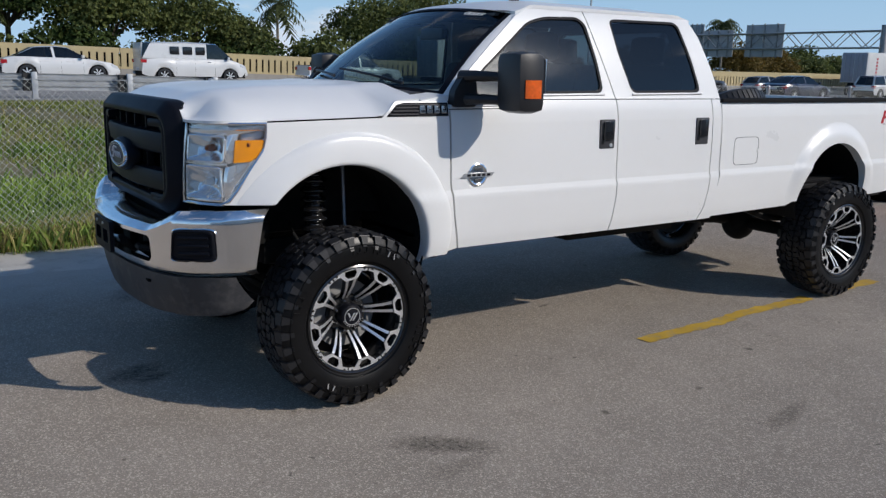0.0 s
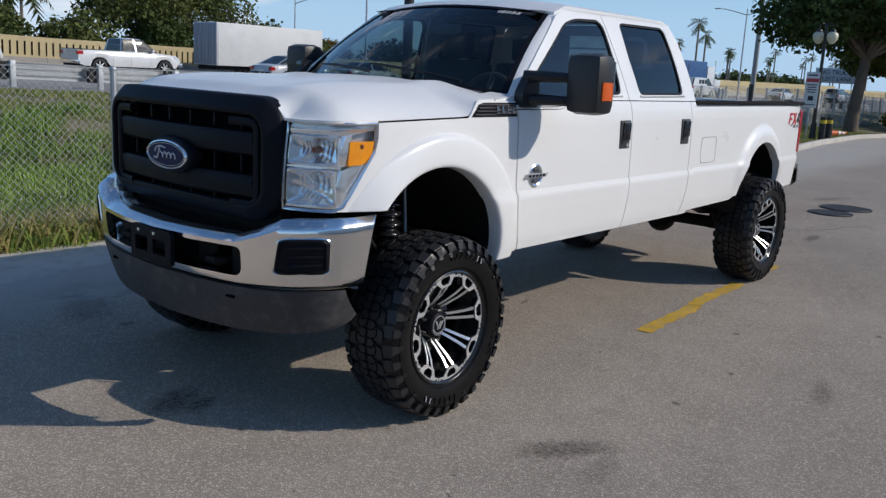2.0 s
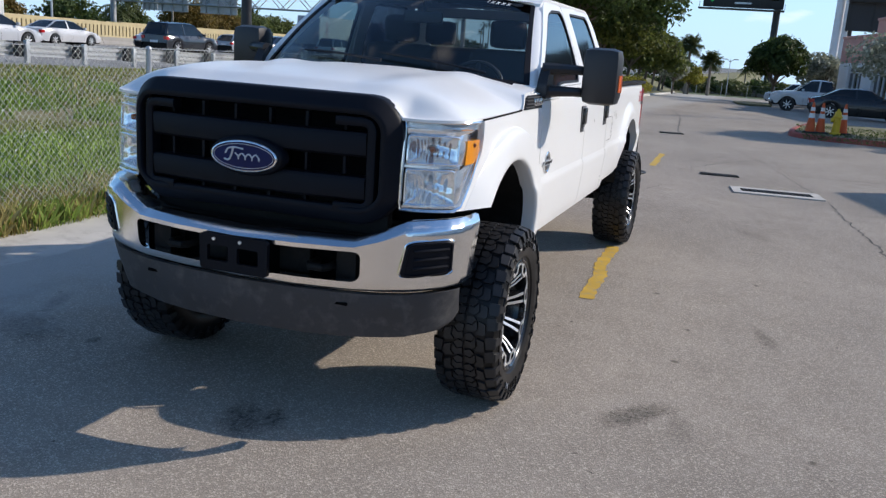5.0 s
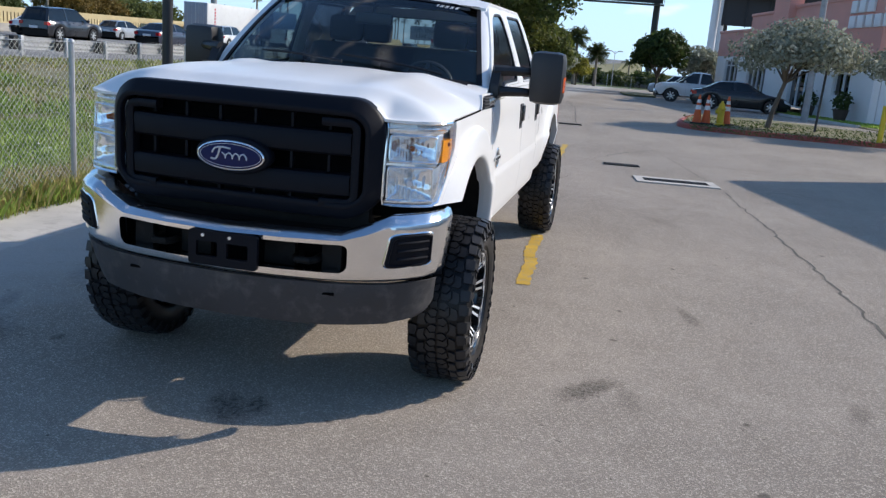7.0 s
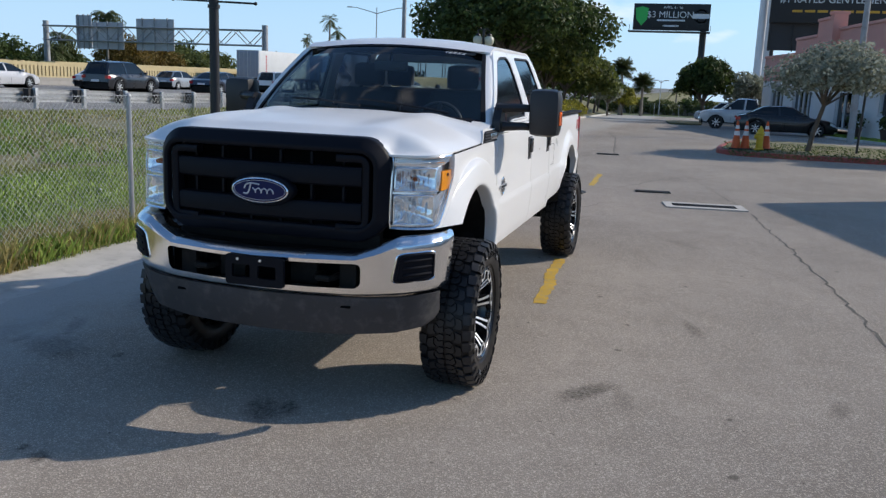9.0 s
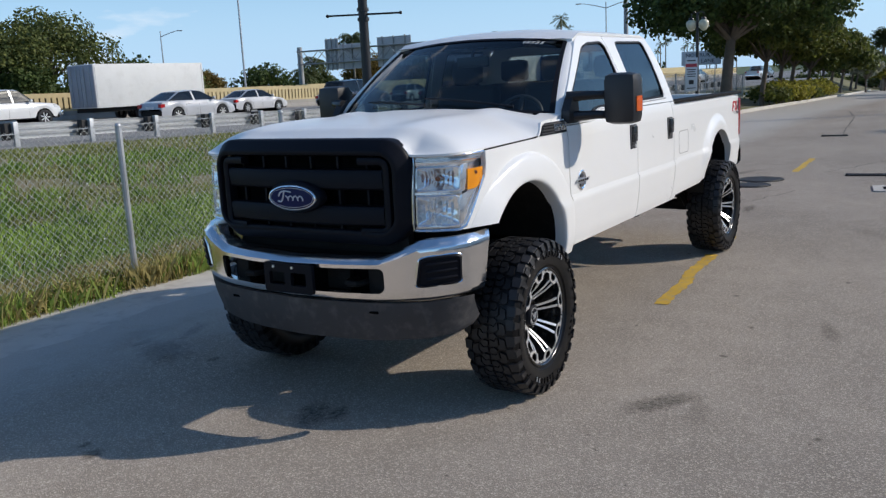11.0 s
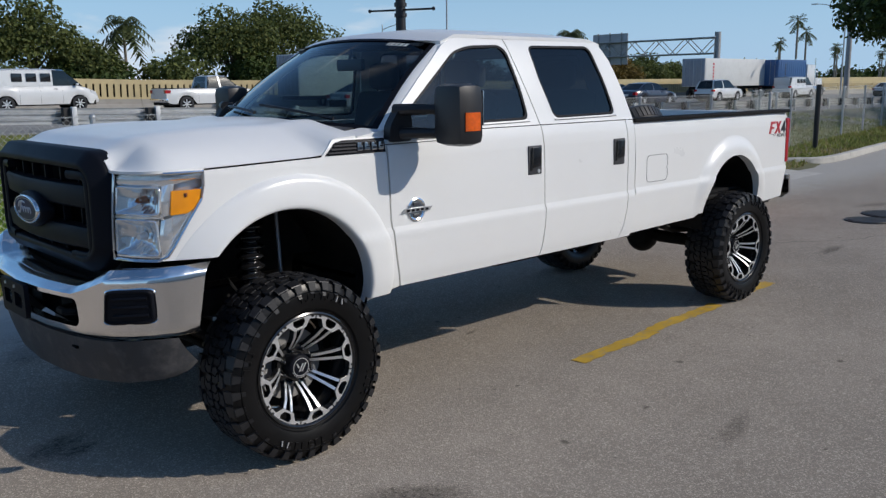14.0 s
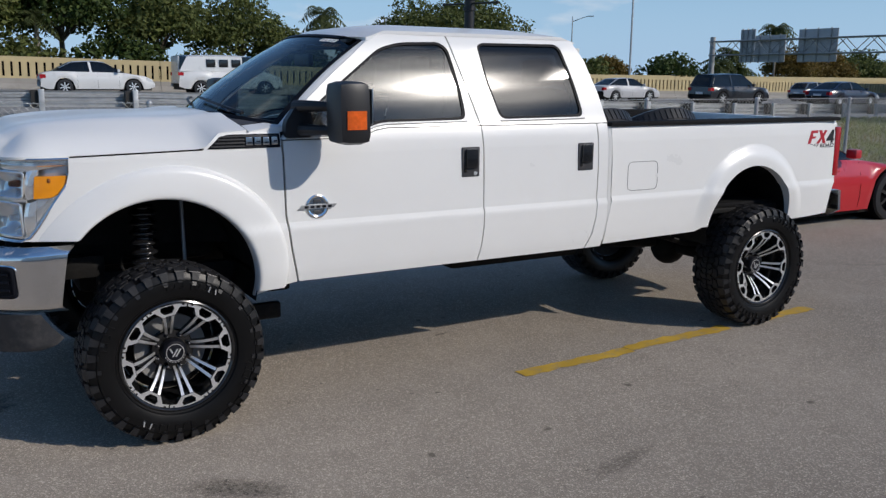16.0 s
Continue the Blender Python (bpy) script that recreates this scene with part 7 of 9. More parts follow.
# ---- guard rail ----
rail = thing("guard_rail", "galvanised highway guard rail on dark blocks and posts", "guard rail")
for k in range(46):
    x = -20.0 + 1.9 * k + 0.0
    if k < 6 and k % 1:
        continue
    z = road_z(x)
    bm = bmesh.new()
    box(bm, (x - 0.055, RAIL_Y - 0.30, z - 0.25), (x + 0.055, RAIL_Y - 0.20, z + 0.57), 0.006)
    post = part("rail_post", bm, GALVANISED, rail)
    bm = bmesh.new()
    box(bm, (x - 0.20, RAIL_Y - 0.20, z + 0.18), (x + 0.06, RAIL_Y - 0.02, z + 0.55), 0.02)
    part("block", bm, BLOCK_DARK, post)
for k in range(12):
    x0 = -22 + 7.6 * k
    bm = bmesh.new()
    prof = [(0.30, 0.0), (0.33, 0.05), (0.38, 0.05), (0.42, 0.0), (0.46, 0.0), (0.50, 0.05), (0.55, 0.05), (0.59, 0.0), (0.63, 0.0), (0.67, 0.05), (0.72, 0.05), (0.76, 0.0)]
    grid(bm, linspace(x0, x0 + 7.58, 5), list(range(len(prof))), lambda x, v: (x, RAIL_Y + prof[int(v)][1] + 0.004 * (k % 2), road_z(x) + 0.19 + (prof[int(v)][0] - 0.30) * 0.76))
    thicken(bm, bm.faces[:], (0, 0.006, 0))
    part("rail_beam", bm, GALVANISED, rail, "long corrugated beam", smooth=30)

# ---- median wall: concrete barrier with slotted tan screen panels ----
median = thing("median_wall", "concrete median barrier with a slotted tan screen", "wall")
for k in range(26):
    x0 = -60 + 10 * k
    z = (road_z(x0) + road_z(x0 + 10)) / 2
    tilt = math.atan2(road_z(x0 + 10) - road_z(x0), 10)
    m = Matrix.Translation((x0 + 5, WALL_Y, z)) @ Matrix.Rotation(-tilt, 4, 'Y')
    bm = bmesh.new()
    slab(bm, [(-0.35, -0.1), (0.35, -0.1), (0.32, 0.12), (0.16, 0.35), (0.12, 0.62), (-0.12, 0.62), (-0.16, 0.35), (-0.32, 0.12)], -4.99, 9.98, "x")
    bmesh.ops.transform(bm, matrix=m, verts=bm.verts[:])
    seg = part("barrier_block", bm, BARRIER, median, "grey concrete barrier block", smooth=None)
    # screen: rails and broad slats with dark gaps
    # near-black panel added so that the gaps between the slats read dark
    bm = bmesh.new()
    box(bm, (-4.98, 0.034, 0.70), (4.98, 0.044, 1.50))
    bmesh.ops.transform(bm, matrix=m, verts=bm.verts[:])
    part("screen_back", bm, DARK_GAP, median, "near-black panel set behind the slats", smooth=None)
    bm = bmesh.new()
    for zz, hh in ((0.62, 0.12), (1.48, 0.28)):
        box(bm, (-4.99, -0.05, zz), (4.99, 0.05, zz + hh))
    bmesh.ops.transform(bm, matrix=m, verts=bm.verts[:])
    part("screen_rail", bm, WALL_TAN, median, "tan screen rail", smooth=None)
    bm = bmesh.new()
    for j in range(25):
        xx = -4.99 + 9.98 * j / 25
        box(bm, (xx + 0.06, -0.045, 0.73), (xx + 0.345, 0.03, 1.49))
    bmesh.ops.transform(bm, matrix=m, verts=bm.verts[:])
    tagged(part("screen_slat", bm, WALL_TAN, median, "tan screen slats", smooth=None), kind="stuff")
# low far wall and dark backing hedge beyond the other roadway
bm = bmesh.new()
slab(bm, [(-150, 74.0), (260, 74.0), (260, 74.3), (-150, 74.3)], -1.0, 3.2, "z")
tagged(part("far_wall", bm, WALL_TAN, smooth=None), "tan wall beyond the far roadway", kind="structure")
for yy in (20.5, 26.0, 31.5, 37.0):
    for k in range(24):
        x0 = -60 + 12 * k
        strip("road_marking", [(x0, yy), (x0 + 3, yy)], 0.14, WHITE_LINE, road_z(x0 + 1.5) + 0.035, 0, "white dashed lane line")


# ---- street furniture ----
def street_lamp(x, y, z, h, arms, label, material=GALVANISED, reach=2.6, r=0.10):
    la = thing("street_lamp", label, "street lamp", "highway lamps", (x, y, z))
    bm = bmesh.new()
    rod(bm, (0, 0, 0), (0, 0, h), r, r * 0.6, 12)
    part("pole", bm, material, la)
    for a in arms:
        c, s = math.cos(radians(a)), math.sin(radians(a))
        bm = bmesh.new()
        tube(bm, [(0, 0, h * 0.93), (c * reach * 0.4, s * reach * 0.4, h * 0.965), (c * reach * 0.8, s * reach * 0.8, h * 0.995), (c * reach, s * reach, h)], [0.05, 0.045, 0.04, 0.035], 8)
        arm = part("arm", bm, material, la)
        bm = bmesh.new()
        box(bm, (-0.30, -0.12, -0.05), (0.32, 0.12, 0.06), 0.03, Matrix.Translation((c * (reach + 0.2), s * (reach + 0.2), h)) @ Matrix.Rotation(radians(a), 4, 'Z'))
        part("lamp_head", bm, WEATHERED_STEEL, arm)
    return la


street_lamp(90.1, 33.9, road_z(90), 9.6, (95, -85), "tall grey twin-arm highway lamp", reach=3.0)
street_lamp(47.5, 15.9, 0.2, 13.0, (), "tall grey utility pole by the highway", WEATHERED_STEEL, r=0.16)
street_lamp(45.6, 46.4, road_z(46), 14.0, (), "slim grey highway pole", r=0.09)
street_lamp(65.5, 79, 0.0, 9.0, (-45,), "highway lamp with a single arm", reach=2.0)
street_lamp(34.5, -8.5, lot_z(34.5), 10.0, (), "thick grey light pole by the shop front", WEATHERED_STEEL, r=0.15)

# black lamp post with a cross arm behind the truck
lp = thing("lamp_post", "black lamp post with a thin cross arm", "lamp post", at=(4.56, 3.56, 0))
bm = bmesh.new()
rod(bm, (0, 0, 0), (0, 0, 4.2), 0.062, 0.058, 16)
part("pole", bm, POLE_BLACK, lp)
bm = bmesh.new()
rod(bm, (-0.02, 0.55, 2.74), (0.02, -0.55, 2.70), 0.012, seg=8)
bmesh.ops.create_uvsphere(bm, u_segments=8, v_segments=6, radius=0.022, matrix=Matrix.Translation((0.02, -0.56, 2.70)))
bmesh.ops.create_uvsphere(bm, u_segments=8, v_segments=6, radius=0.022, matrix=Matrix.Translation((-0.02, 0.56, 2.74)))
part("cross_arm", bm, POLE_BLACK, lp)
for z in (2.66, 2.78):
    bm = bmesh.new()
    rod(bm, (0, 0, z - 0.02), (0, 0, z + 0.02), 0.075, seg=16)
    part("collar", bm, POLE_BLACK, lp)

# stout black post at the fence's corner
bm = bmesh.new()
rod(bm, (20.0, 5.3, 0.0), (20.0, 5.3, 1.72), 0.065, seg=12)
tagged(part("fence_end_post", bm, POLE_BLACK), "stout black post by the chain-link fence", "post")
# twin-globe lamp post at the kerb
GLOBE = surface("lamp_globe", (0.62, 0.58, 0.42), 0.35, vary=0.08, coat=0.4)
gl = thing("globe_lamp_post", "black lamp post with two cream acorn globes", "lamp post", at=(25.7, 5.35, 0.1))
bm = bmesh.new()
rod(bm, (0, 0, 0), (0, 0, 0.5), 0.11, 0.08, 14)
rod(bm, (0, 0, 0.5), (0, 0, 3.6), 0.06, 0.045, 14)
part("pole", bm, POLE_BLACK, gl)
for dy in (-0.21, 0.21):
    bm = bmesh.new()
    tube(bm, [(0, 0, 3.45), (0, dy * 0.5, 3.62), (0, dy, 3.55), (0, dy, 3.38)], 0.02, 8)
    arm = part("bracket_arm", bm, POLE_BLACK, gl)
    bm = bmesh.new()
    prof = [(0.06, 0.36), (0.155, 0.30), (0.175, 0.22), (0.15, 0.10), (0.08, 0.0), (0.0001, -0.03)]
    lathe(bm, prof, 20, "Z")
    bmesh.ops.translate(bm, verts=bm.verts[:], vec=(0, dy, 3.0))
    part("globe", bm, GLOBE, arm, "cream globe", smooth=60)
    bm = bmesh.new()
    lathe(bm, [(0.0001, 0.44), (0.07, 0.42), (0.10, 0.36), (0.05, 0.34)], 16, "Z")
    bmesh.ops.translate(bm, verts=bm.verts[:], vec=(0, dy, 3.0))
    part("globe_cap", bm, POLE_BLACK, arm)

SIGN_WHITE = surface("sign_white", (0.66, 0.67, 0.68), 0.5, vary=0.06)
SIGN_RED = surface("sign_red", (0.5, 0.04, 0.05), 0.5, vary=0.08)
INK = surface("sign_ink", (0.02, 0.02, 0.022), 0.6, vary=0.1)


def sign(x, y, z0, h, w, panel_h, face, label, rows):
    sg = thing("sign", label, "sign", "", (x, y, 0.1), face)
    for dx in ([0] if w < 1 else [-w * 0.35, w * 0.35]):
        bm = bmesh.new()
        rod(bm, (dx, 0.02, 0), (dx, 0.02, z0 + panel_h), 0.025, seg=8)
        part("post", bm, GALVANISED, sg)
    bm = bmesh.new()
    box(bm, (-w / 2, -0.012, z0), (w / 2, 0.0, z0 + panel_h), 0.004)
    panel = part("panel", bm, SIGN_WHITE, sg)
    for kind, text, u, v, a, b, mat_ in rows:
        if kind == "text":
            words("lettering", text, a, pose(u, -0.016, z0 + v, 90, 0, 0), mat_, panel, 0.001)
        else:
            bm = bmesh.new()
            box(bm, (u - a / 2, -0.017, z0 + v - b / 2), (u + a / 2, -0.012, z0 + v + b / 2))
            part("bar", bm, mat_, panel)
    return sg


# both signs face the camera's side of the lot (towards -x)
sign(25.4, 5.46, 0.98, 0, 0.40, 1.12, -80, "white notice sign with a red band and plain text bars", [("bar", "", 0, 0.86, 0.38, 0.11, SIGN_RED)]
     + [("bar", "", 0, 1.02, 0.28, 0.04, INK)] + [("bar", "", 0, 0.72 - 0.075 * k, 0.30 - 0.05 * (k % 2), 0.03, INK) for k in range(4)] + [("bar", "", 0, 0.30, 0.16, 0.14, INK), ("bar", "", 0, 0.10, 0.3, 0.03, INK)])
sign(50.0, 12.0, 1.9, 0, 2.35, 0.85, -72, "white road sign that bars trucks from one lane", [("text", "NO TRUCKS", 0, 0.60, 0.33, 0, INK), ("text", "LEFT LANE", 0, 0.23, 0.33, 0, INK)])
BOLLARD_Y = surface("bollard_yellow", (0.6, 0.45, 0.03), 0.6, vary=0.15)
for x, y in ((25.75, 5.08), (26.15, 5.0)):
    bo = thing("bollard", "black bollard with a yellow band", "bollard", "bollards by the lamp", (x, y, 0.05))
    bm = bmesh.new()
    rod(bm, (0, 0, 0), (0, 0, 0.76), 0.10, 0.10, 14)
    part("post", bm, POLE_BLACK, bo)
    bm = bmesh.new()
    rod(bm, (0, 0, 0.56), (0, 0, 0.67), 0.103, 0.103, 14)
    part("band", bm, BOLLARD_Y, bo)
bm = bmesh.new()
rod(bm, (37.2, 7.4, -0.3), (37.2, 7.4, 2.2), 0.04, seg=10)
tagged(part("marker_post", bm, SIGN_WHITE), "slim white marker post by the tree", "post")

CONE_ORANGE = surface("cone_orange", (0.62, 0.10, 0.02), 0.6, vary=0.12)
CONE_WHITE = surface("cone_white", (0.7, 0.7, 0.68), 0.5, vary=0.08)
first_cone = thing("traffic_cone", "orange traffic cone with white bands", "traffic cone", "traffic cones on the island", (22.58, -3.45, 0.135))
bm = bmesh.new()
box(bm, (-0.18, -0.18, 0), (0.18, 0.18, 0.04), 0.01)
part("base", bm, surface("cone_base", (0.03, 0.03, 0.03), 0.8), first_cone)
bm = bmesh.new()
lathe(bm, [(0.135, 0.035), (0.085, 0.42), (0.03, 0.85), (0.0001, 0.86)], 20, "Z")
part("cone", bm, CONE_ORANGE, first_cone, smooth=50)
for z0, z1 in ((0.42, 0.55), (0.62, 0.72)):
    bm = bmesh.new()
    r = lambda z: 0.135 + (0.03 - 0.135) * (z - 0.035) / 0.815
    lathe(bm, [(r(z0) + 0.004, z0), (r(z1) + 0.004, z1)], 20, "Z")
    part("band", bm, CONE_WHITE, first_cone)
copy_thing(first_cone, pose(22.72, -3.72, 0.135, 0, 0, 20))
copy_thing(first_cone, pose(23.15, -4.34, 0.135, 0, 0, 40))
copy_thing(first_cone, pose(28.6, 5.75, 0.17, 88, 0, 60))
HYD_Y = surface("hydrant_yellow", (0.62, 0.42, 0.02), 0.5, vary=0.12, coarse=8)
hy = thing("fire_hydrant", "yellow fire hydrant on the planted island", "fire hydrant", at=(22.70, -4.13, 0.135))
bm = bmesh.new()
lathe(bm, [(0.15, 0), (0.15, 0.05), (0.105, 0.06), (0.10, 0.45), (0.13, 0.47), (0.13, 0.51), (0.10, 0.53), (0.085, 0.62), (0.04, 0.67), (0.03, 0.72), (0.0001, 0.725)], 20, "Z")
part("barrel", bm, HYD_Y, hy, smooth=40)
for a in (0, 90, 180):
    bm = bmesh.new()
    c, s = math.cos(radians(a)), math.sin(radians(a))
    rod(bm, (c * 0.08, s * 0.08, 0.40), (c * 0.17, s * 0.17, 0.40), 0.05 if a != 90 else 0.065, seg=12)
    part("outlet", bm, HYD_Y, hy)
bm = bmesh.new()
rod(bm, (23.65, -7.0, 0.13), (23.7, -7.06, 2.3), 0.035, seg=8)
tagged(part("sign_post", bm, POLE_BLACK), "thin dark sign post on the island", "post")
bm = bmesh.new()
rod(bm, (21.6, -8.35, 0.13), (21.6, -8.35, 1.15), 0.075, seg=12)
tagged(part("bollard", bm, BOLLARD_Y), "pale yellow steel bollard on the island", "bollard")

# overhead sign gantry across the far roadway, signs seen from behind
ga = thing("sign_gantry", "grey steel truss gantry with sign panels seen from behind", "gantry")
GX0 = 86.0
for y in (45.9, 75.9):
    bm = bmesh.new()
    rod(bm, (GX0, y, -0.3), (GX0, y, 7.1), 0.38, 0.34, 16)
    part("gantry_post", bm, WEATHERED_STEEL, ga)
for z in (4.8, 6.5):
    for dx in (-0.6, 0.6):
        bm = bmesh.new()
        rod(bm, (GX0 + dx, 45.9, z), (GX0 + dx, 75.9, z), 0.085, seg=8)
        part("chord", bm, WEATHERED_STEEL, ga)
for k in range(16):
    y0, y1 = 45.9 + 30.0 * k / 16, 45.9 + 30.0 * (k + 1) / 16
    for dx in (-0.6, 0.6):
        bm = bmesh.new()
        rod(bm, (GX0 + dx, y0, 4.8 if k % 2 else 6.5), (GX0 + dx, y1, 6.5 if k % 2 else 4.8), 0.05, seg=6)
        part("brace", bm, WEATHERED_STEEL, ga)
    bm = bmesh.new()
    rod(bm, (GX0 - 0.6, y0, 6.5), (GX0 + 0.6, y1, 6.5), 0.04, seg=6)
    part("top_brace", bm, WEATHERED_STEEL, ga)
SIGN_BACK = surface("sign_back", (0.48, 0.47, 0.48), 0.6, 0.1, vary=0.15, coarse=0.8)
for y0, y1, z0, z1 in ((58.3, 63.5, 3.9, 7.6), (65.3, 69.8, 3.9, 7.1), (69.85, 72.1, 3.9, 7.9)):
    bm = bmesh.new()
    box(bm, (GX0 + 0.78, y0, z0), (GX0 + 0.84, y1, z1))
    pn = part("sign_panel", bm, SIGN_BACK, ga, "bare grey sign back")
    for k in range(3):
        bm = bmesh.new()
        y = y0 + (y1 - y0) * (k + 0.5) / 3
        box(bm, (GX0 + 0.66, y - 0.06, z0 - 0.1), (GX0 + 0.78, y + 0.06, z1 + 0.1))
        part("stiffener", bm, WEATHERED_STEEL, pn)


# ---- trees ----
def crown_mesh(rs, blobs, count, size, aspect=1.6):
    """Leaves as small folded quads in a cloud of clumps with gaps."""
    w = np.array([b[3] * b[4] * b[5] for b in blobs]) ** 0.8
    pick = rs.choice(len(blobs), count, p=w / w.sum())
    b = np.array(blobs)[pick]
    d = rs.normal(size=(count, 3))
    d /= np.linalg.norm(d, axis=1)[:, None]
    r = rs.uniform(0.35, 1.0, count) ** 0.45
    c = b[:, :3] + d * b[:, 3:6] * r[:, None]
    # clumping: draw leaves to twig ends
    nt = max(20, count // 26)
    tw = c[rs.randint(0, count, nt)]
    near = tw[rs.randint(0, nt, count)]
    pull = rs.uniform(0, 1, count) < 0.0
    c[pull] = near[pull]
    c += rs.normal(size=(count, 3)) * size * 0.6
    n = d * 0.7 + rs.normal(size=(count, 3)) * 0.6 + np.array([0, 0, 0.35])
    n /= np.linalg.norm(n, axis=1)[:, None]
    t = np.cross(n, rs.normal(size=(count, 3)))
    t /= np.linalg.norm(t, axis=1)[:, None] + 1e-6
    q = np.cross(n, t)
    s = size * rs.uniform(0.55, 1.35, count)[:, None]
    v = np.empty((count, 4, 3))
    v[:, 0] = c - t * s * aspect * 0.5
    v[:, 1] = c + q * s * 0.5 + n * s * 0.12
    v[:, 2] = c + t * s * aspect * 0.5
    v[:, 3] = c - q * s * 0.5 + n * s * 0.12
    f = np.arange(count)[:, None] * 4 + np.array([[0, 1, 2, 3]])
    return v.reshape(-1, 3).tolist(), f.tolist()


def weed_bed(name, n, count, z_mid, r, leaf_size, material, seed, label, y_far):
    """Low leafy weeds in a ragged bed along the foot of the fence."""
    rs = np.random.RandomState(seed)
    bl = []
    for k in range(n):
        x = rs.uniform(-7, 12)
        y = 3.70 + (y_far - 3.70) * rs.uniform(0, 1) ** 1.6
        q = r * rs.uniform(0.6, 1.4)
        h = z_mid * rs.uniform(0.5, 1.3) * (0.75 + 0.5 * noise.noise(Vector((x * 0.9, y, 7.0))))
        bl.append((x, y + verge_shift(x), ground_z(x, y) + h, q, q * 0.8, max(0.03, h)))
    vs, fs = crown_mesh(rs, bl, count, leaf_size, 2.4)
    return tagged(mesh_from(name, vs, fs, material), label, "weeds", kind="stuff")


weed_bed("leafy_weeds", 420, 60000, 0.085, 0.13, 0.019, GRASS_WEED, 81, "low leafy green weeds along the fence", 4.7)
weed_bed("seeding_weeds", 260, 26000, 0.13, 0.12, 0.015, GRASS_STRAW, 82, "yellow seeding weeds along the fence", 4.2)


def tree(x, y, z, height, spread, label, leaf, seed, count=2500, size=0.3, trunk=0.22, fork=0.35, lean=(0, 0), low=0.3, bark=None, blobs_n=16, flat=0.42, kind="tree", name="tree"):
    rs = np.random.RandomState(seed)
    tr = thing(name, label, kind, "", (x, y, z))
    bm = bmesh.new()
    top = Vector((lean[0], lean[1], height * 0.72))
    fk = Vector((lean[0] * 0.5, lean[1] * 0.5, height * fork))
    tube(bm, [(0, 0, -0.1), Vector((lean[0] * 0.15, lean[1] * 0.15, height * fork * 0.4)), fk], [trunk * 1.25, trunk * 0.95, trunk * 0.8], 10)
    blobs = []
    for k in range(blobs_n):
        a = 2 * math.pi * (k * 0.382 + rs.uniform(0, 0.1))
        rr = spread * math.sqrt((k + 0.5) / blobs_n) * 0.78
        hz = height * (low + (0.86 - low) * (1 - (rr / spread) ** 1.6) * rs.uniform(0.55, 1.0) + 0.06)
        p = Vector((lean[0] + rr * math.cos(a), lean[1] + rr * math.sin(a), hz))
        sz = spread * rs.uniform(0.24, 0.42)
        blobs.append((p.x, p.y, p.z, sz, sz, sz * rs.uniform(0.55, 0.8)))
        if k % 2 == 0:
            mid = fk.lerp(p, 0.5) + Vector((0, 0, height * 0.05))
            tube(bm, [fk, mid, p], [trunk * 0.5, trunk * 0.28, trunk * 0.1], 6)
    part("trunk", bm, bark or BARK, tr, smooth=60)
    vs, fs = crown_mesh(rs, blobs, count, size)
    tagged(mesh_from("crown", vs, fs, leaf, tr), kind="stuff")
    return tr


def palm(x, y, z, height, label, seed, fronds=22, length=2.4, droop=0.9, trunk=0.16, lean=(0, 0), fan=False, group="palms"):
    rs = random.Random(seed)
    pl = thing("palm_tree", label, "palm tree", group, (x, y, z))
    bm = bmesh.new()
    top = Vector((lean[0], lean[1], height))
    tube(bm, [(0, 0, -0.1), (lean[0] * 0.2, lean[1] * 0.2, height * 0.4), top], [trunk * 1.3, trunk, trunk * 0.8], 8)
    part("trunk", bm, PALM_BARK, pl, smooth=60)
    vs, fs = [], []
    for k in range(fronds):
        a = 2 * math.pi * k * 0.382 + rs.uniform(-0.2, 0.2)
        up = rs.uniform(-1.0, 1.5) if fan else rs.uniform(-0.5, 1.25)
        ln = length * rs.uniform(0.8, 1.1)
        c, s = math.cos(a), math.sin(a)
        side = Vector((-s, c, 0))
        n = 9
        for j in range(n):
            t0 = (j + 0.6) / n
            def rib(t):
                return top + Vector((c * ln * t * math.cos(up * 0.8), s * ln * t * math.cos(up * 0.8), ln * (t * math.sin(up * 0.9) - droop * t * t * 0.75)))
            p, p1 = rib(t0), rib(min(1, t0 + 1.0 / n))
            wl = ln * (0.34 if not fan else 0.5 * t0) * math.sin(math.pi * (0.18 + 0.78 * t0)) + 0.05
            for sg in (-1, 1):
                i = len(vs)
                tip = p.lerp(p1, 1.2) + side * sg * wl + Vector((0, 0, -wl * rs.uniform(0.35, 0.8)))
                vs += [tuple(p), tuple(p.lerp(p1, 0.75)), tuple(tip)]
                fs.append((i, i + 1, i + 2))
            i = len(vs)
            o = side * 0.03
            vs += [tuple(p - o), tuple(p + o), tuple(p1 + o * 0.6), tuple(p1 - o * 0.6)]
            fs.append((i, i + 1, i + 2, i + 3))
    tagged(mesh_from("crown", vs, fs, LEAF_PALM, pl), kind="stuff")
    return pl


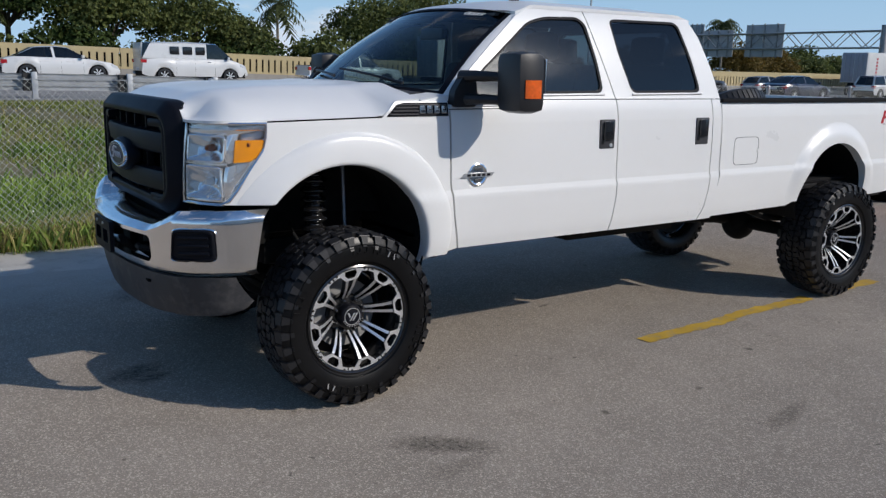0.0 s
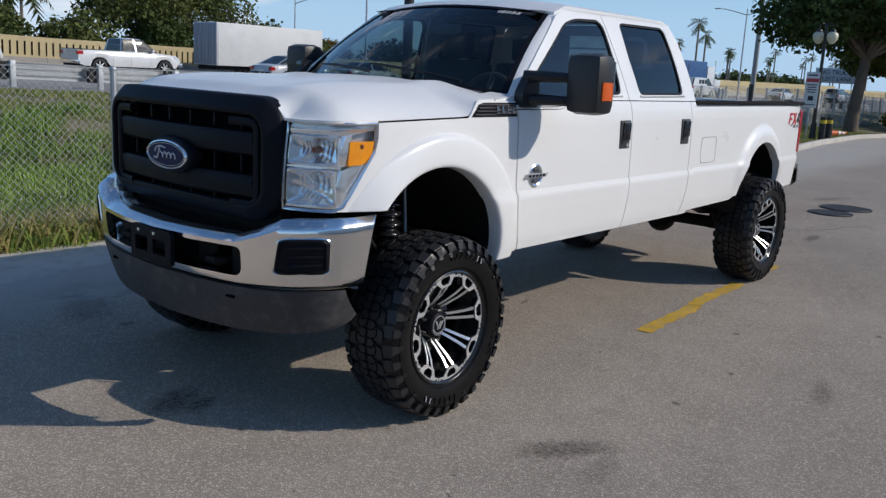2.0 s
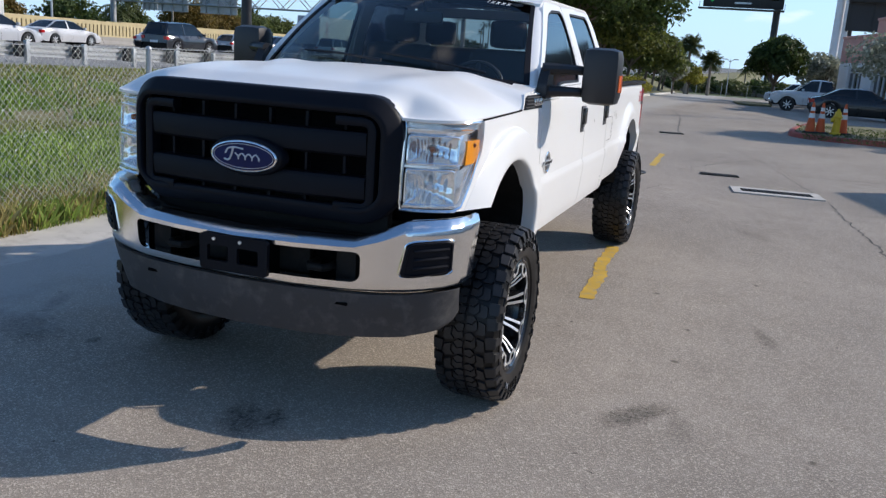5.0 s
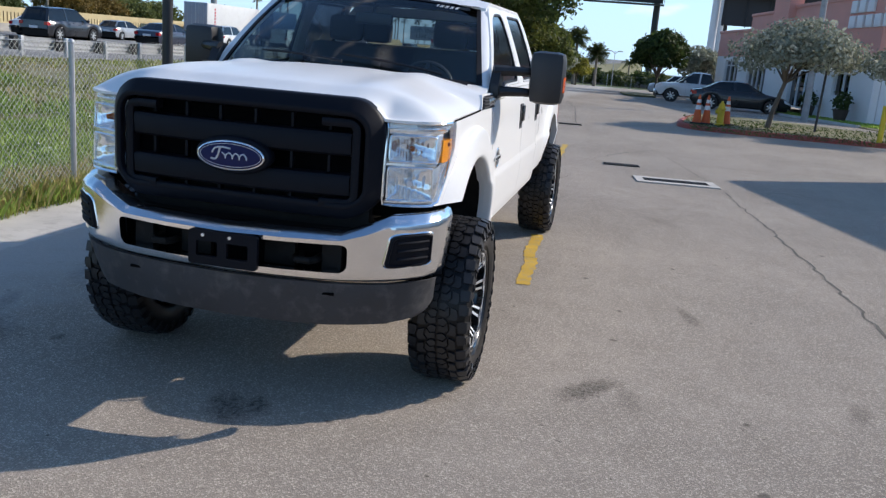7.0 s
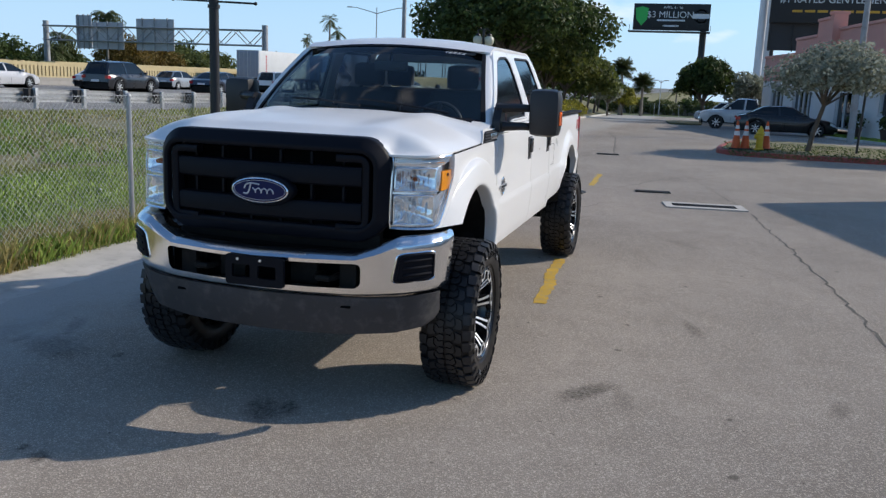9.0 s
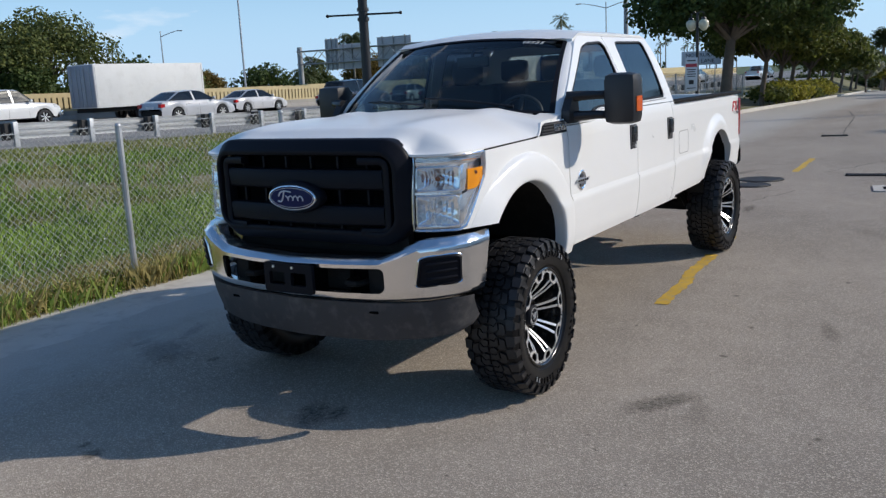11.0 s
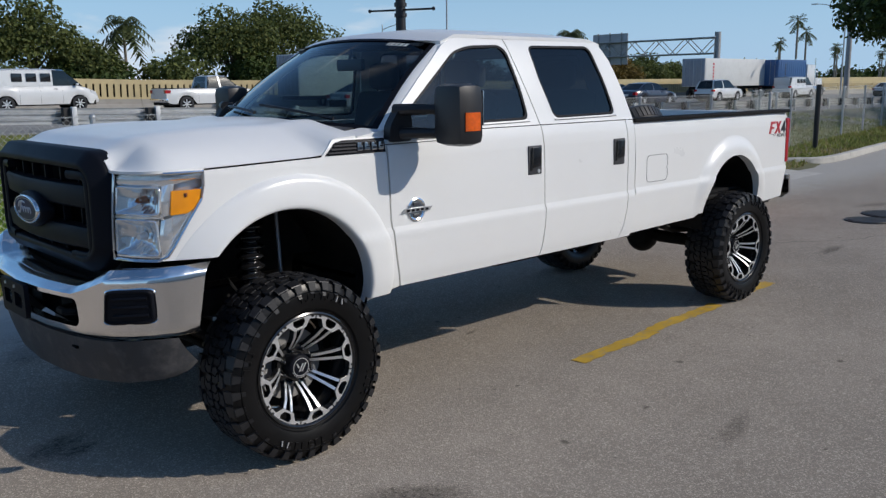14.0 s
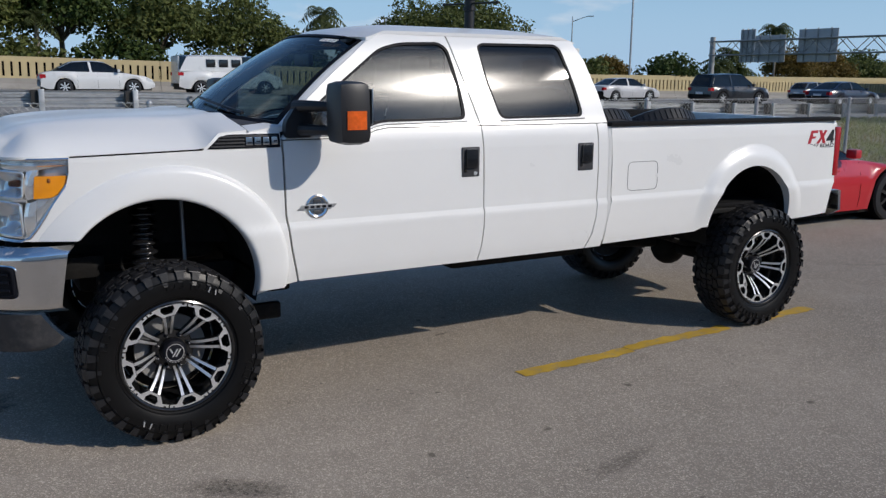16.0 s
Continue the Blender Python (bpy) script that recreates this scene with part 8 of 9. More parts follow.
# dense trees beyond the far roadway
for k, (x, y, h, sp, leaf, n, sz) in enumerate((
        (-26, 84, 11, 6.5, LEAF_DEEP, 2600, 0.55), (-16, 82, 11.5, 6.5, LEAF_MID, 2600, 0.55), (-7, 82, 12.5, 6.5, LEAF_DEEP, 3200, 0.5), (1, 80, 12.0, 6.0, LEAF_MID, 3200, 0.5),
        (9, 81, 12.5, 6.5, LEAF_DEEP, 3600, 0.5), (17.5, 80, 10.5, 5.5, LEAF_MID, 3200, 0.45), (25.5, 81, 10.0, 5.5, LEAF_MID, 2600, 0.42), (29.5, 79, 6.0, 4.0, LEAF_MID, 1600, 0.45),
        (45.5, 80, 11.0, 6.0, LEAF_MID, 3000, 0.42), (53, 82, 12.0, 7.0, LEAF_MID, 3600, 0.42), (46, 76.5, 5.5, 3.5, LEAF_DEEP, 1500, 0.45), (61, 80, 6.5, 4.5, LEAF_DEEP, 1600, 0.5), (72, 80, 4.6, 3.2, LEAF_GOLD, 1300, 0.4),
        (98, 84, 4.2, 4.0, LEAF_DEEP, 1300, 0.5), (108, 81, 6.6, 4.6, LEAF_GOLD, 2600, 0.42), (115.5, 81, 6.4, 4.6, LEAF_GOLD, 2600, 0.42), (121, 84, 6.8, 4.2, LEAF_MID, 1700, 0.5), (129, 84, 5.4, 4.5, LEAF_MID, 1700, 0.5), (140, 92, 7.5, 5, LEAF_MID, 1400, 0.6), (150, 92, 6.5, 5, LEAF_MID, 1200, 0.7))):
    tree(x, y, road_z(x), h, sp, {LEAF_DEEP: "dense dark green tree beyond the highway", LEAF_MID: "feathery olive-green tree beyond the highway", LEAF_GOLD: "bushy tree with golden-brown leaves"}[leaf],
         leaf, 100 + k, int(n * 2.6), sz * 0.6, 0.28, 0.3, low=0.22, flat=0.5, blobs_n=26)
# undergrowth along the far wall
for k, x in enumerate((-30, -20, -11, -3, 5, 13, 21, 29, 37, 52, 66, 80)):
    tree(x, 77.0, road_z(x), 3.6 + 0.8 * (k % 3), 4.6, "dark undergrowth along the far wall", LEAF_DEEP if k % 2 else LEAF_MID, 200 + k, 2200, 0.3, 0.12, 0.15, low=0.1, kind="bush", name="bush", blobs_n=9)
palm(6.6, 77, 0.9, 5.6, "sabal palm beyond the highway", 31, 34, 2.0, 0.8, 0.22)
palm(33.8, 80, 0.3, 7.6, "coconut palm beyond the highway", 32, 22, 3.2, 1.0)
palm(29.0, 78, 0.3, 4.2, "coconut palm beyond the highway", 33, 20, 3.0, 1.0)
palm(81, 78, 0.0, 3.6, "young coconut palm by the highway", 34, 20, 2.8, 1.0)
palm(90, 78.5, 0.0, 3.9, "coconut palm by the gantry", 35, 20, 3.2, 1.0)
palm(103, 80, 0.0, 8.8, "coconut palm behind the gantry signs", 36, 24, 3.4, 1.0)
palm(96, 82, 0.0, 5.6, "coconut palm by the gantry", 37, 22, 3.2, 1.0)
# slender fan palms far down the highway
for k in range(18):
    x = 178 + 9.5 * k
    palm(x, 84 + 5 * math.sin(k * 2.1), road_z(x), 9.6 + 1.2 * math.sin(k * 1.7), "tall slender fan palm far off", 40 + k, 20, 1.5, 0.55, 0.18, fan=True, group="far palms")
palm(118, 52, 0, 10.0, "tall slender fan palm far off", 70, 22, 1.6, 0.6, 0.16, fan=True, group="far palms")
palm(123, 53, 0, 8.6, "tall slender fan palm far off", 71, 22, 1.6, 0.6, 0.16, fan=True, group="far palms")
for k, (x, y) in enumerate(((200, 95), (212, 97), (250, 100), (275, 100), (175, 90), (300, 102))):
    tree(x, y, -0.4, 5.5, 6.5, "dark far clump of trees", LEAF_DEEP, 230 + k, 700, 0.9, 0.2, 0.2, low=0.15)
# the tree row along the kerb, first one large
LEAF_HEDGE = leafy("leaf_hedge", (0.10, 0.11, 0.018), (0.44, 0.40, 0.06), 0.45)
LEAF_ROW = leafy("leaf_row", (0.022, 0.042, 0.010), (0.19, 0.21, 0.045), 0.42)
tree(33.2, 6.3, 0.05, 6.8, 4.4, "broad dark green shade tree at the kerb", LEAF_DEEP, 301, 26000, 0.14, 0.24, 0.42, low=0.42, lean=(0.5, -0.3), blobs_n=30)
for k, (x, y, h, sp, leaf, n) in enumerate(((41.5, 6.6, 6.4, 3.2, LEAF_ROW, 7000), (47.5, 7.0, 6.2, 3.0, LEAF_ROW, 5600), (51.5, 7.1, 6.2, 3.0, LEAF_ROW, 5000), (59.5, 7.5, 5.9, 3.0, LEAF_ROW, 4400), (68, 7.9, 5.6, 2.9, LEAF_ROW, 3400),
                                                 (74, 8.1, 5.4, 2.8, LEAF_MID, 3000), (83, 8.5, 5.2, 2.6, LEAF_MID, 2600), (93, 8.9, 5.0, 2.6, LEAF_DEEP, 2000), (103, 9.6, 5.2, 2.8, LEAF_DEEP, 1800))):
    tree(x, y, lot_z(x), h, sp, "leafy shade tree in the row along the kerb", leaf, 310 + k, n * 2, 0.16 + 0.016 * k, 0.13, 0.34, low=0.34, lean=(0.3, -0.4), blobs_n=18)
tree(88, 6.9, lot_z(88), 3.9, 1.5, "small grey-leaved tree by the kerb", LEAF_SILVER, 322, 2600, 0.2, 0.09, 0.3, low=0.25, blobs_n=14)
tree(96, 6.0, lot_z(96), 3.3, 1.7, "low yellow-green tree at the end of the lot", LEAF_HEDGE, 323, 2400, 0.2, 0.09, 0.3, low=0.25, blobs_n=14)
for k in range(12):
    x = 42.5 + 2.1 * k
    tree(x, 6.35 + 0.043 * (x - 42) + 0.15 * (k % 2), lot_z(x), 1.1 + 0.12 * (k % 3), 1.2, "clipped yellow-green hedge plant", LEAF_HEDGE if k % 3 else LEAF_ROW, 330 + k, 1500, 0.12, 0.04, 0.2, low=0.2, kind="hedge", name="hedge_plant", blobs_n=11)
# planted island and lot trees
tree(23.55, -5.6, 0.13, 3.3, 2.1, "small silver-leaved tree with a slanting trunk", LEAF_SILVER, 350, 9000, 0.085, 0.075, 0.42, low=0.52, lean=(0.25, -0.65), blobs_n=24)
tree(22.6, -9.2, 0.13, 3.0, 1.6, "small silver-leaved tree on the island", LEAF_SILVER, 351, 4000, 0.09, 0.07, 0.42, low=0.5, blobs_n=16)
tree(62, -2.55, lot_z(62), 5.5, 2.15, "round dark green tree in the lot", LEAF_DEEP, 352, 10000, 0.16, 0.12, 0.25, low=0.30, blobs_n=22)
tree(66.5, -6.0, lot_z(66.5), 4.9, 1.9, "grey-green tree in the lot", LEAF_SILVER, 353, 3600, 0.2, 0.12, 0.25, low=0.24, blobs_n=16)
palm(100, 4.15, lot_z(100), 3.9, "fan palm with a dense round crown", 72, 130, 1.45, 0.2, 0.17, fan=True, group="lot palms")
palm(98.5, 6.5, lot_z(98.5), 5.5, "fan palm with a dense round crown", 73, 130, 1.5, 0.2, 0.17, fan=True, group="lot palms")
palm(128.0, 0.9, lot_z(128), 3.4, "small palm far off", 74, 18, 1.5, 0.9, 0.12, group="lot palms")
for k in range(13):
    tree(116 + 2 * (k % 2), -16 + 3 * k, lot_z(116), 1.9 + (k % 3) * 0.25, 2.2, "low dark hedge at the end of the lot", LEAF_DEEP if k % 2 else LEAF_MID, 370 + k, 1500, 0.28, 0.1, 0.15, low=0.1, kind="hedge", name="far_hedge", blobs_n=9)


# ---- other vehicles ----
CAR_GLASS = glass("car_glass", (0.10, 0.11, 0.12), 1.6)
HEAD_LENS = surface("head_lens", (0.75, 0.77, 0.80), 0.15, 0.2, vary=0.1, coat=0.6)
PAINTS = {}


def paint(rgb):
    key = tuple(rgb)
    if key not in PAINTS:
        PAINTS[key] = surface("car_paint", rgb, 0.3, 0.0, vary=0.03, coarse=2, fine=20, coat=0.7)
    return PAINTS[key]


CAR_SHAPES = {
    # length, width, wheel radius, wheels at, then the lines along the car from tail (0) to nose (1):
    # top of the lower body, roof line (from, to, with heights), belt
    "sedan": dict(L=4.75, W=1.82, r=0.33, wheels=(0.20, 0.80), body=((0, 0.02, 0.10, 0.20, 0.66, 0.72, 0.92, 0.98, 1), (0.62, 0.92, 1.00, 1.00, 0.97, 0.95, 0.80, 0.66, 0.50)),
                  cabin=((0.10, 0.99), (0.27, 1.40), (0.45, 1.45), (0.55, 1.41), (0.73, 0.95)), sill=0.24),
    "suv": dict(L=4.80, W=1.90, r=0.37, wheels=(0.19, 0.80), body=((0, 0.01, 0.05, 0.66, 0.74, 0.93, 0.98, 1), (0.62, 1.02, 1.08, 1.08, 1.05, 0.98, 0.86, 0.60)),
                cabin=((0.015, 1.05), (0.08, 1.70), (0.40, 1.76), (0.56, 1.72), (0.73, 1.06)), sill=0.30),
    "hatch": dict(L=4.3, W=1.78, r=0.32, wheels=(0.18, 0.81), body=((0, 0.02, 0.08, 0.66, 0.74, 0.93, 0.98, 1), (0.6, 0.92, 1.0, 0.97, 0.95, 0.80, 0.68, 0.5)),
                  cabin=((0.03, 1.0), (0.14, 1.42), (0.38, 1.48), (0.52, 1.44), (0.74, 0.96)), sill=0.24),
    "van": dict(L=5.6, W=2.0, r=0.37, wheels=(0.20, 0.82), body=((0, 0.008, 0.82, 0.90, 0.98, 1), (0.6, 1.25, 1.25, 1.12, 0.95, 0.6)),
                cabin=((0.008, 1.25), (0.02, 2.02), (0.40, 2.08), (0.70, 2.04), (0.86, 1.22)), sill=0.34),
    "sports": dict(L=4.45, W=1.86, r=0.335, wheels=(0.17, 0.83), body=((0, 0.02, 0.10, 0.25, 0.55, 0.70, 0.92, 0.98, 1), (0.55, 0.86, 0.92, 0.90, 0.88, 0.84, 0.70, 0.60, 0.42)),
                   cabin=((0.14, 0.91), (0.30, 1.18), (0.42, 1.24), (0.50, 1.20), (0.66, 0.86)), sill=0.18),
    "pickup": dict(L=5.7, W=1.98, r=0.40, wheels=(0.19, 0.82), body=((0, 0.004, 0.40, 0.405, 0.70, 0.78, 0.95, 0.99, 1), (0.7, 1.20, 1.20, 1.20, 1.20, 1.17, 1.08, 0.95, 0.65)),
                   cabin=((0.40, 1.18), (0.425, 1.80), (0.52, 1.86), (0.62, 1.82), (0.75, 1.18)), sill=0.42),
}


def wheel_set(parent, L, W, spec, rim_mat):
    for u in spec["wheels"]:
        for sg in (-1, 1):
            w = new("wheel")
            w.parent = parent
            w.matrix_basis = pose((u - 0.5) * L, sg * (W / 2 - 0.11), spec["r"], 0, 0, 0 if sg < 0 else 180)
            r = spec["r"]
            bm = bmesh.new()
            lathe(bm, [(r * 0.66, 0.09), (r * 0.95, 0.10), (r, 0.07), (r, -0.07), (r * 0.95, -0.10), (r * 0.68, -0.105), (r * 0.66, -0.09)], 28)
            part("tyre", bm, RUBBER, w, smooth=40)
            bm = bmesh.new()
            lathe(bm, [(r * 0.67, -0.095), (r * 0.62, -0.09), (r * 0.6, -0.02), (0.0001, -0.03)], 28)
            rim = part("rim", bm, BLACK_GLOSS, w, smooth=40)
            for k in range(7):
                bm = bmesh.new()
                slab(bm, [(0.02, -0.018), (r * 0.63, -0.024), (r * 0.63, 0.024), (0.02, 0.018)], -0.098, 0.02)
                bmesh.ops.transform(bm, matrix=Matrix.Rotation(2 * math.pi * k / 7 + u, 4, 'Y'), verts=bm.verts[:])
                part("spoke", bm, rim_mat, rim, smooth=None)


def car(shape, rgb, x, y, z, turn, label, name="car", category="car", group="", rim=None, blank_side=False):
    """A road vehicle; its nose points to +x before turning."""
    sp = CAR_SHAPES[shape]
    L, W, r = sp["L"], sp["W"], sp["r"]
    c = thing(name, label, category, group, (x, y, z), turn)
    body_mat = paint(rgb)
    us = sorted(set([round(k / 48, 4) for k in range(49)] + list(sp["body"][0])))
    sill = sp["sill"]

    def low(u):
        zz = sill + 0.10 * smoothstep((0.06 - u) / 0.06) + 0.08 * smoothstep((u - 0.94) / 0.06)
        for wu in sp["wheels"]:
            d = abs(u - wu) * L / (r * 1.22)
            if d < 1:
                zz = max(zz, r + r * 1.16 * math.sqrt(1 - d * d))
        return zz

    def half(u):
        k = 1 - 0.13 * smoothstep((u - 0.86) / 0.14) ** 1 - 0.08 * smoothstep((0.12 - u) / 0.12)
        return W / 2 * k

    bm = bmesh.new()

    def at(u, v):
        top, lo, hw = interp(u, *sp["body"]), low(u), half(u)
        lo = min(lo, top - 0.02)
        X = (u - 0.5) * L
        # v: 0 left sill, up, over, down to the right sill
        prof = ((-1, 0.0, 0.965), (-1, 0.28, 0.995), (-1, 0.60, 1.0), (-1, 0.68, 0.985), (-1, 0.90, 0.95), (-1, 0.985, 0.90), (-1, 1.0, 0.82), (0, 1.012, 0), (1, 1.0, 0.82), (1, 0.985, 0.90), (1, 0.90, 0.95), (1, 0.68, 0.985), (1, 0.60, 1.0), (1, 0.28, 0.995), (1, 0.0, 0.965))
        s, h, w = prof[int(v)]
        return (X, s * w * hw, lo + (top - lo) * h)
    fs = grid(bm, us, list(range(15)), at)
    body = part("body", bm, body_mat, c, smooth=38)
    bm = bmesh.new()
    box(bm, (-L / 2 + 0.12, -W / 2 + 0.12, sill - 0.06), (L / 2 - 0.15, W / 2 - 0.12, sill + 0.30))
    part("underbody", bm, UNDER_BLACK, c)
    for u in sp["wheels"]:
        bm = bmesh.new()
        rod(bm, ((u - 0.5) * L, -W / 2 + 0.04, r), ((u - 0.5) * L, W / 2 - 0.04, r), r * 1.05, seg=20)
        part("wheel_well", bm, DARK_GAP, c)
    # cabin: glass body, roof and pillars
    cab = sp["cabin"]
    (u0, z0), (u1, z1), (u2, z2), (u3, z3), (u4, z4) = cab
    hb, hr = W / 2 * 0.90, W / 2 * 0.70
    if shape == "van":
        hr = W / 2 * 0.84

    def cabin_point(u, v):
        """v: 0 at the belt, 1 at the roof edge."""
        zr = interp(u, (u0, u1, u2, u3, u4), (z0, z1, z2, z3, z4))
        zb = interp(u, (u0, u4), (z0, z4))
        k = (zr - zb) / max(0.05, z2 - zb)
        hh = hb + (hr - hb) * k
        return zb, zr, hh
    cu = linspace(u0, u1, 6) + linspace(u1, u3, 10)[1:] + linspace(u3, u4, 7)[1:]
    bm = bmesh.new()

    def cab_at(u, v):
        zb, zr, hh = cabin_point(u, v)
        X = (u - 0.5) * L
        prof = ((-1, 0.0, hb), (-1, 0.5, (hb + hh) / 2 + 0.012), (-1, 0.94, hh), (-0.8, 1.0, hh), (0, 1.02, hh), (0.8, 1.0, hh), (1, 0.94, hh), (1, 0.5, (hb + hh) / 2 + 0.012), (1, 0.0, hb))
        s, h, w = prof[int(v)]
        return (X, s * w, zb - 0.01 + (zr - zb + 0.01) * h)
    grid(bm, cu, list(range(9)), cab_at)
    part("glazing", bm, CAR_GLASS, c, "dark window glass", smooth=40)
    bm = bmesh.new()
    ru = linspace(u1 - 0.012, u3 + 0.012, 9)
    fs = grid(bm, ru, [2, 3, 4, 5, 6], lambda u, v: Vector(cab_at(u, v)) + Vector((0, 0, 0.012)))
    part("roof", bm, body_mat, c, smooth=40)

    def pillar(ua, ub, wa):
        for sg, lo_v, hi_v, mid_v in ((-1, 0, 2, 1), (1, 8, 6, 7)):
            bm = bmesh.new()
            rows = []
            for t in (0, 0.5, 1.0):
                u = ua + (ub - ua) * t
                vv = {0: lo_v, 0.5: mid_v, 1.0: hi_v}[t]
                p = []
                for du in (-wa / L / 2, wa / L / 2):
                    q = Vector(cab_at(min(u4, max(u0, u + du)), vv)) + Vector((0, sg * 0.012, 0))
                    if 0.4 < t:
                        q = Vector(((u + du - 0.5) * L, q.y, q.z))
                    p.append(bm.verts.new(q))
                rows.append(p)
            for a, b in zip(rows, rows[1:]):
                bm.faces.new((a[0], a[1], b[1], b[0]))
            thicken(bm, bm.faces[:], (0, -sg * 0.02, 0))
            part("pillar", bm, body_mat, c)
    pillar((u1 + u3) / 2 + 0.02, (u1 + u3) / 2 + 0.01, 0.10)
    if shape == "van":
        bm = bmesh.new()
        fs = grid(bm, linspace(u0, 0.60, 9), [0, 1, 2], lambda u, v: Vector(cab_at(u, v)) + Vector((0, -0.015, 0)))
        part("side_panel", bm, body_mat, c)
        bm = bmesh.new()
        fs = grid(bm, linspace(u0, 0.60, 9), [6, 7, 8], lambda u, v: Vector(cab_at(u, v)) + Vector((0, 0.015, 0)))
        part("side_panel", bm, body_mat, c)
        for ub in (0.30, 0.42, 0.54):
            bm = bmesh.new()
            q = Vector(cab_at(ub, 1))
            box(bm, (q.x - 0.24, q.y - 0.055, 1.45), (q.x + 0.24, q.y - 0.012, 1.85), 0.01)
            part("side_window", bm, BLACK_GLOSS, c)
        bm = bmesh.new()
        box(bm, (-L / 2 + 0.02, -0.8, 1.26), (-L / 2 + 0.10, 0.8, 2.0), 0.01)
        part("rear_door", bm, body_mat, c)
    else:
        # raked pillars front and rear, as slim bands on the glass
        for ua, ub in ((u0, u1), (u3, u4)):
            for sg, lo_v, hi_v in ((-1, 2, 3), (1, 6, 5)):
                bm = bmesh.new()
                fs = grid(bm, linspace(ua, ub, 6), [lo_v, hi_v] if sg > 0 else [lo_v, hi_v], lambda u, v: Vector(cab_at(u, v)) + Vector((0, 0, 0.010)))
                part("pillar", bm, body_mat, c)
    # lamps, bumpers, trims, mirrors, handles
    for sg in (-1, 1):
        ub = 0.965
        zt = interp(ub, *sp["body"])
        bm = bmesh.new()
        fs = grid(bm, linspace(0.925, 0.992, 5), [0, 1], lambda u, v: ((u - 0.5) * L + 0.006, sg * (half(u) * 0.985 + 0.004), interp(u, *sp["body"]) * 0.985 - 0.16 + 0.13 * v))
        thicken(bm, fs, (-0.05, -sg * 0.12, 0))
        part("headlight", bm, HEAD_LENS, c)
        bm = bmesh.new()
        zt = interp(0.03, *sp["body"])
        fs = grid(bm, linspace(-0.004, 0.045, 4), [0, 1], lambda u, v: ((u - 0.5) * L, sg * (half(max(u, 0)) * 0.985 + 0.006), zt - 0.24 + 0.17 * v))
        thicken(bm, fs, (0.02, -sg * 0.22, 0))
        part("tail_light", bm, RED_LENS, c)
        bm = bmesh.new()
        um = u4 - 0.06
        box(bm, ((um - 0.5) * L - 0.06, sg * (W / 2 + 0.08) - 0.08, z4 + 0.03), ((um - 0.5) * L + 0.06, sg * (W / 2 + 0.08) + 0.08, z4 + 0.15), 0.03)
        part("side_mirror", bm, body_mat, c)
        for ud in ((0.36, 0.55) if shape not in ("van",) else (0.62,)):
            bm = bmesh.new()
            zz = interp(ud, *sp["body"]) - 0.16
            box(bm, ((ud - 0.5) * L - 0.09, sg * (half(ud) * 0.975) - 0.02, zz - 0.012), ((ud - 0.5) * L + 0.09, sg * (half(ud) * 0.975) + 0.02, zz + 0.012), 0.006)
            part("door_handle", bm, body_mat if shape != "van" else BLACK_PLASTIC, c)
        for ud in (0.31, 0.485, 0.675):
            bm = bmesh.new()
            lo, hi = low(ud) + 0.04, interp(ud, *sp["body"]) - 0.03
            rows = []
            for k in range(5):
                t = k / 4
                zz = lo + (hi - lo) * t
                h_ = (zz - low(ud)) / (interp(ud, *sp["body"]) - low(ud))
                ww = interp(h_, (0, 0.28, 0.6, 0.68, 0.9, 1), (0.965, 0.995, 1.0, 0.985, 0.95, 0.9)) * half(ud) + 0.002
                rows.append([bm.verts.new(((ud - 0.5) * L + d, sg * ww, zz)) for d in (-0.005, 0.005)])
            for a, b in zip(rows, rows[1:]):
                bm.faces.new((a[0], a[1], b[1], b[0]))
            part("door_seam", bm, DARK_GAP, c)
    bm = bmesh.new()
    box(bm, (L / 2 - 0.10, -W * 0.30, interp(0.98, *sp["body"]) - 0.26), (L / 2 + 0.012, W * 0.30, interp(0.98, *sp["body"]) - 0.10), 0.02)
    part("grille", bm, BLACK_PLASTIC, c)
    bm = bmesh.new()
    box(bm, (-L / 2 - 0.015, -0.26, 0.62), (-L / 2 + 0.03, 0.26, 0.75), 0.004)
    part("number_plate", bm, SIGN_WHITE, c, "blank plate")
    if shape == "pickup":
        bm = bmesh.new()
        box(bm, (-L / 2 + 0.06, -W / 2 + 0.10, 1.19), (-L / 2 + 0.40 * L - 0.05, W / 2 - 0.10, 1.225), 0.005)
        part("bed_cover", bm, BLACK_PLASTIC, c)
        for xx in (L / 2 - 0.02, -L / 2 + 0.02):
            bm = bmesh.new()
            box(bm, (xx - 0.06, -W / 2 + 0.03, 0.50), (xx + 0.06, W / 2 - 0.03, 0.70), 0.03)
            part("bumper", bm, CHROME, c)
    wheel_set(c, L, W, sp, rim or BRIGHT_METAL)
    return c


TRAILER_WHITE = surface("trailer_white", (0.62, 0.62, 0.60), 0.5, vary=0.05, coarse=0.8, fine=12, dirt=(0.45, 0.43, 0.4), dirt_amount=0.3)
TRAILER_GREY = surface("trailer_grey", (0.30, 0.32, 0.36), 0.5, vary=0.12)
TRAILER_BLUE = surface("container_blue", (0.02, 0.09, 0.24), 0.5, vary=0.12, coarse=0.8)


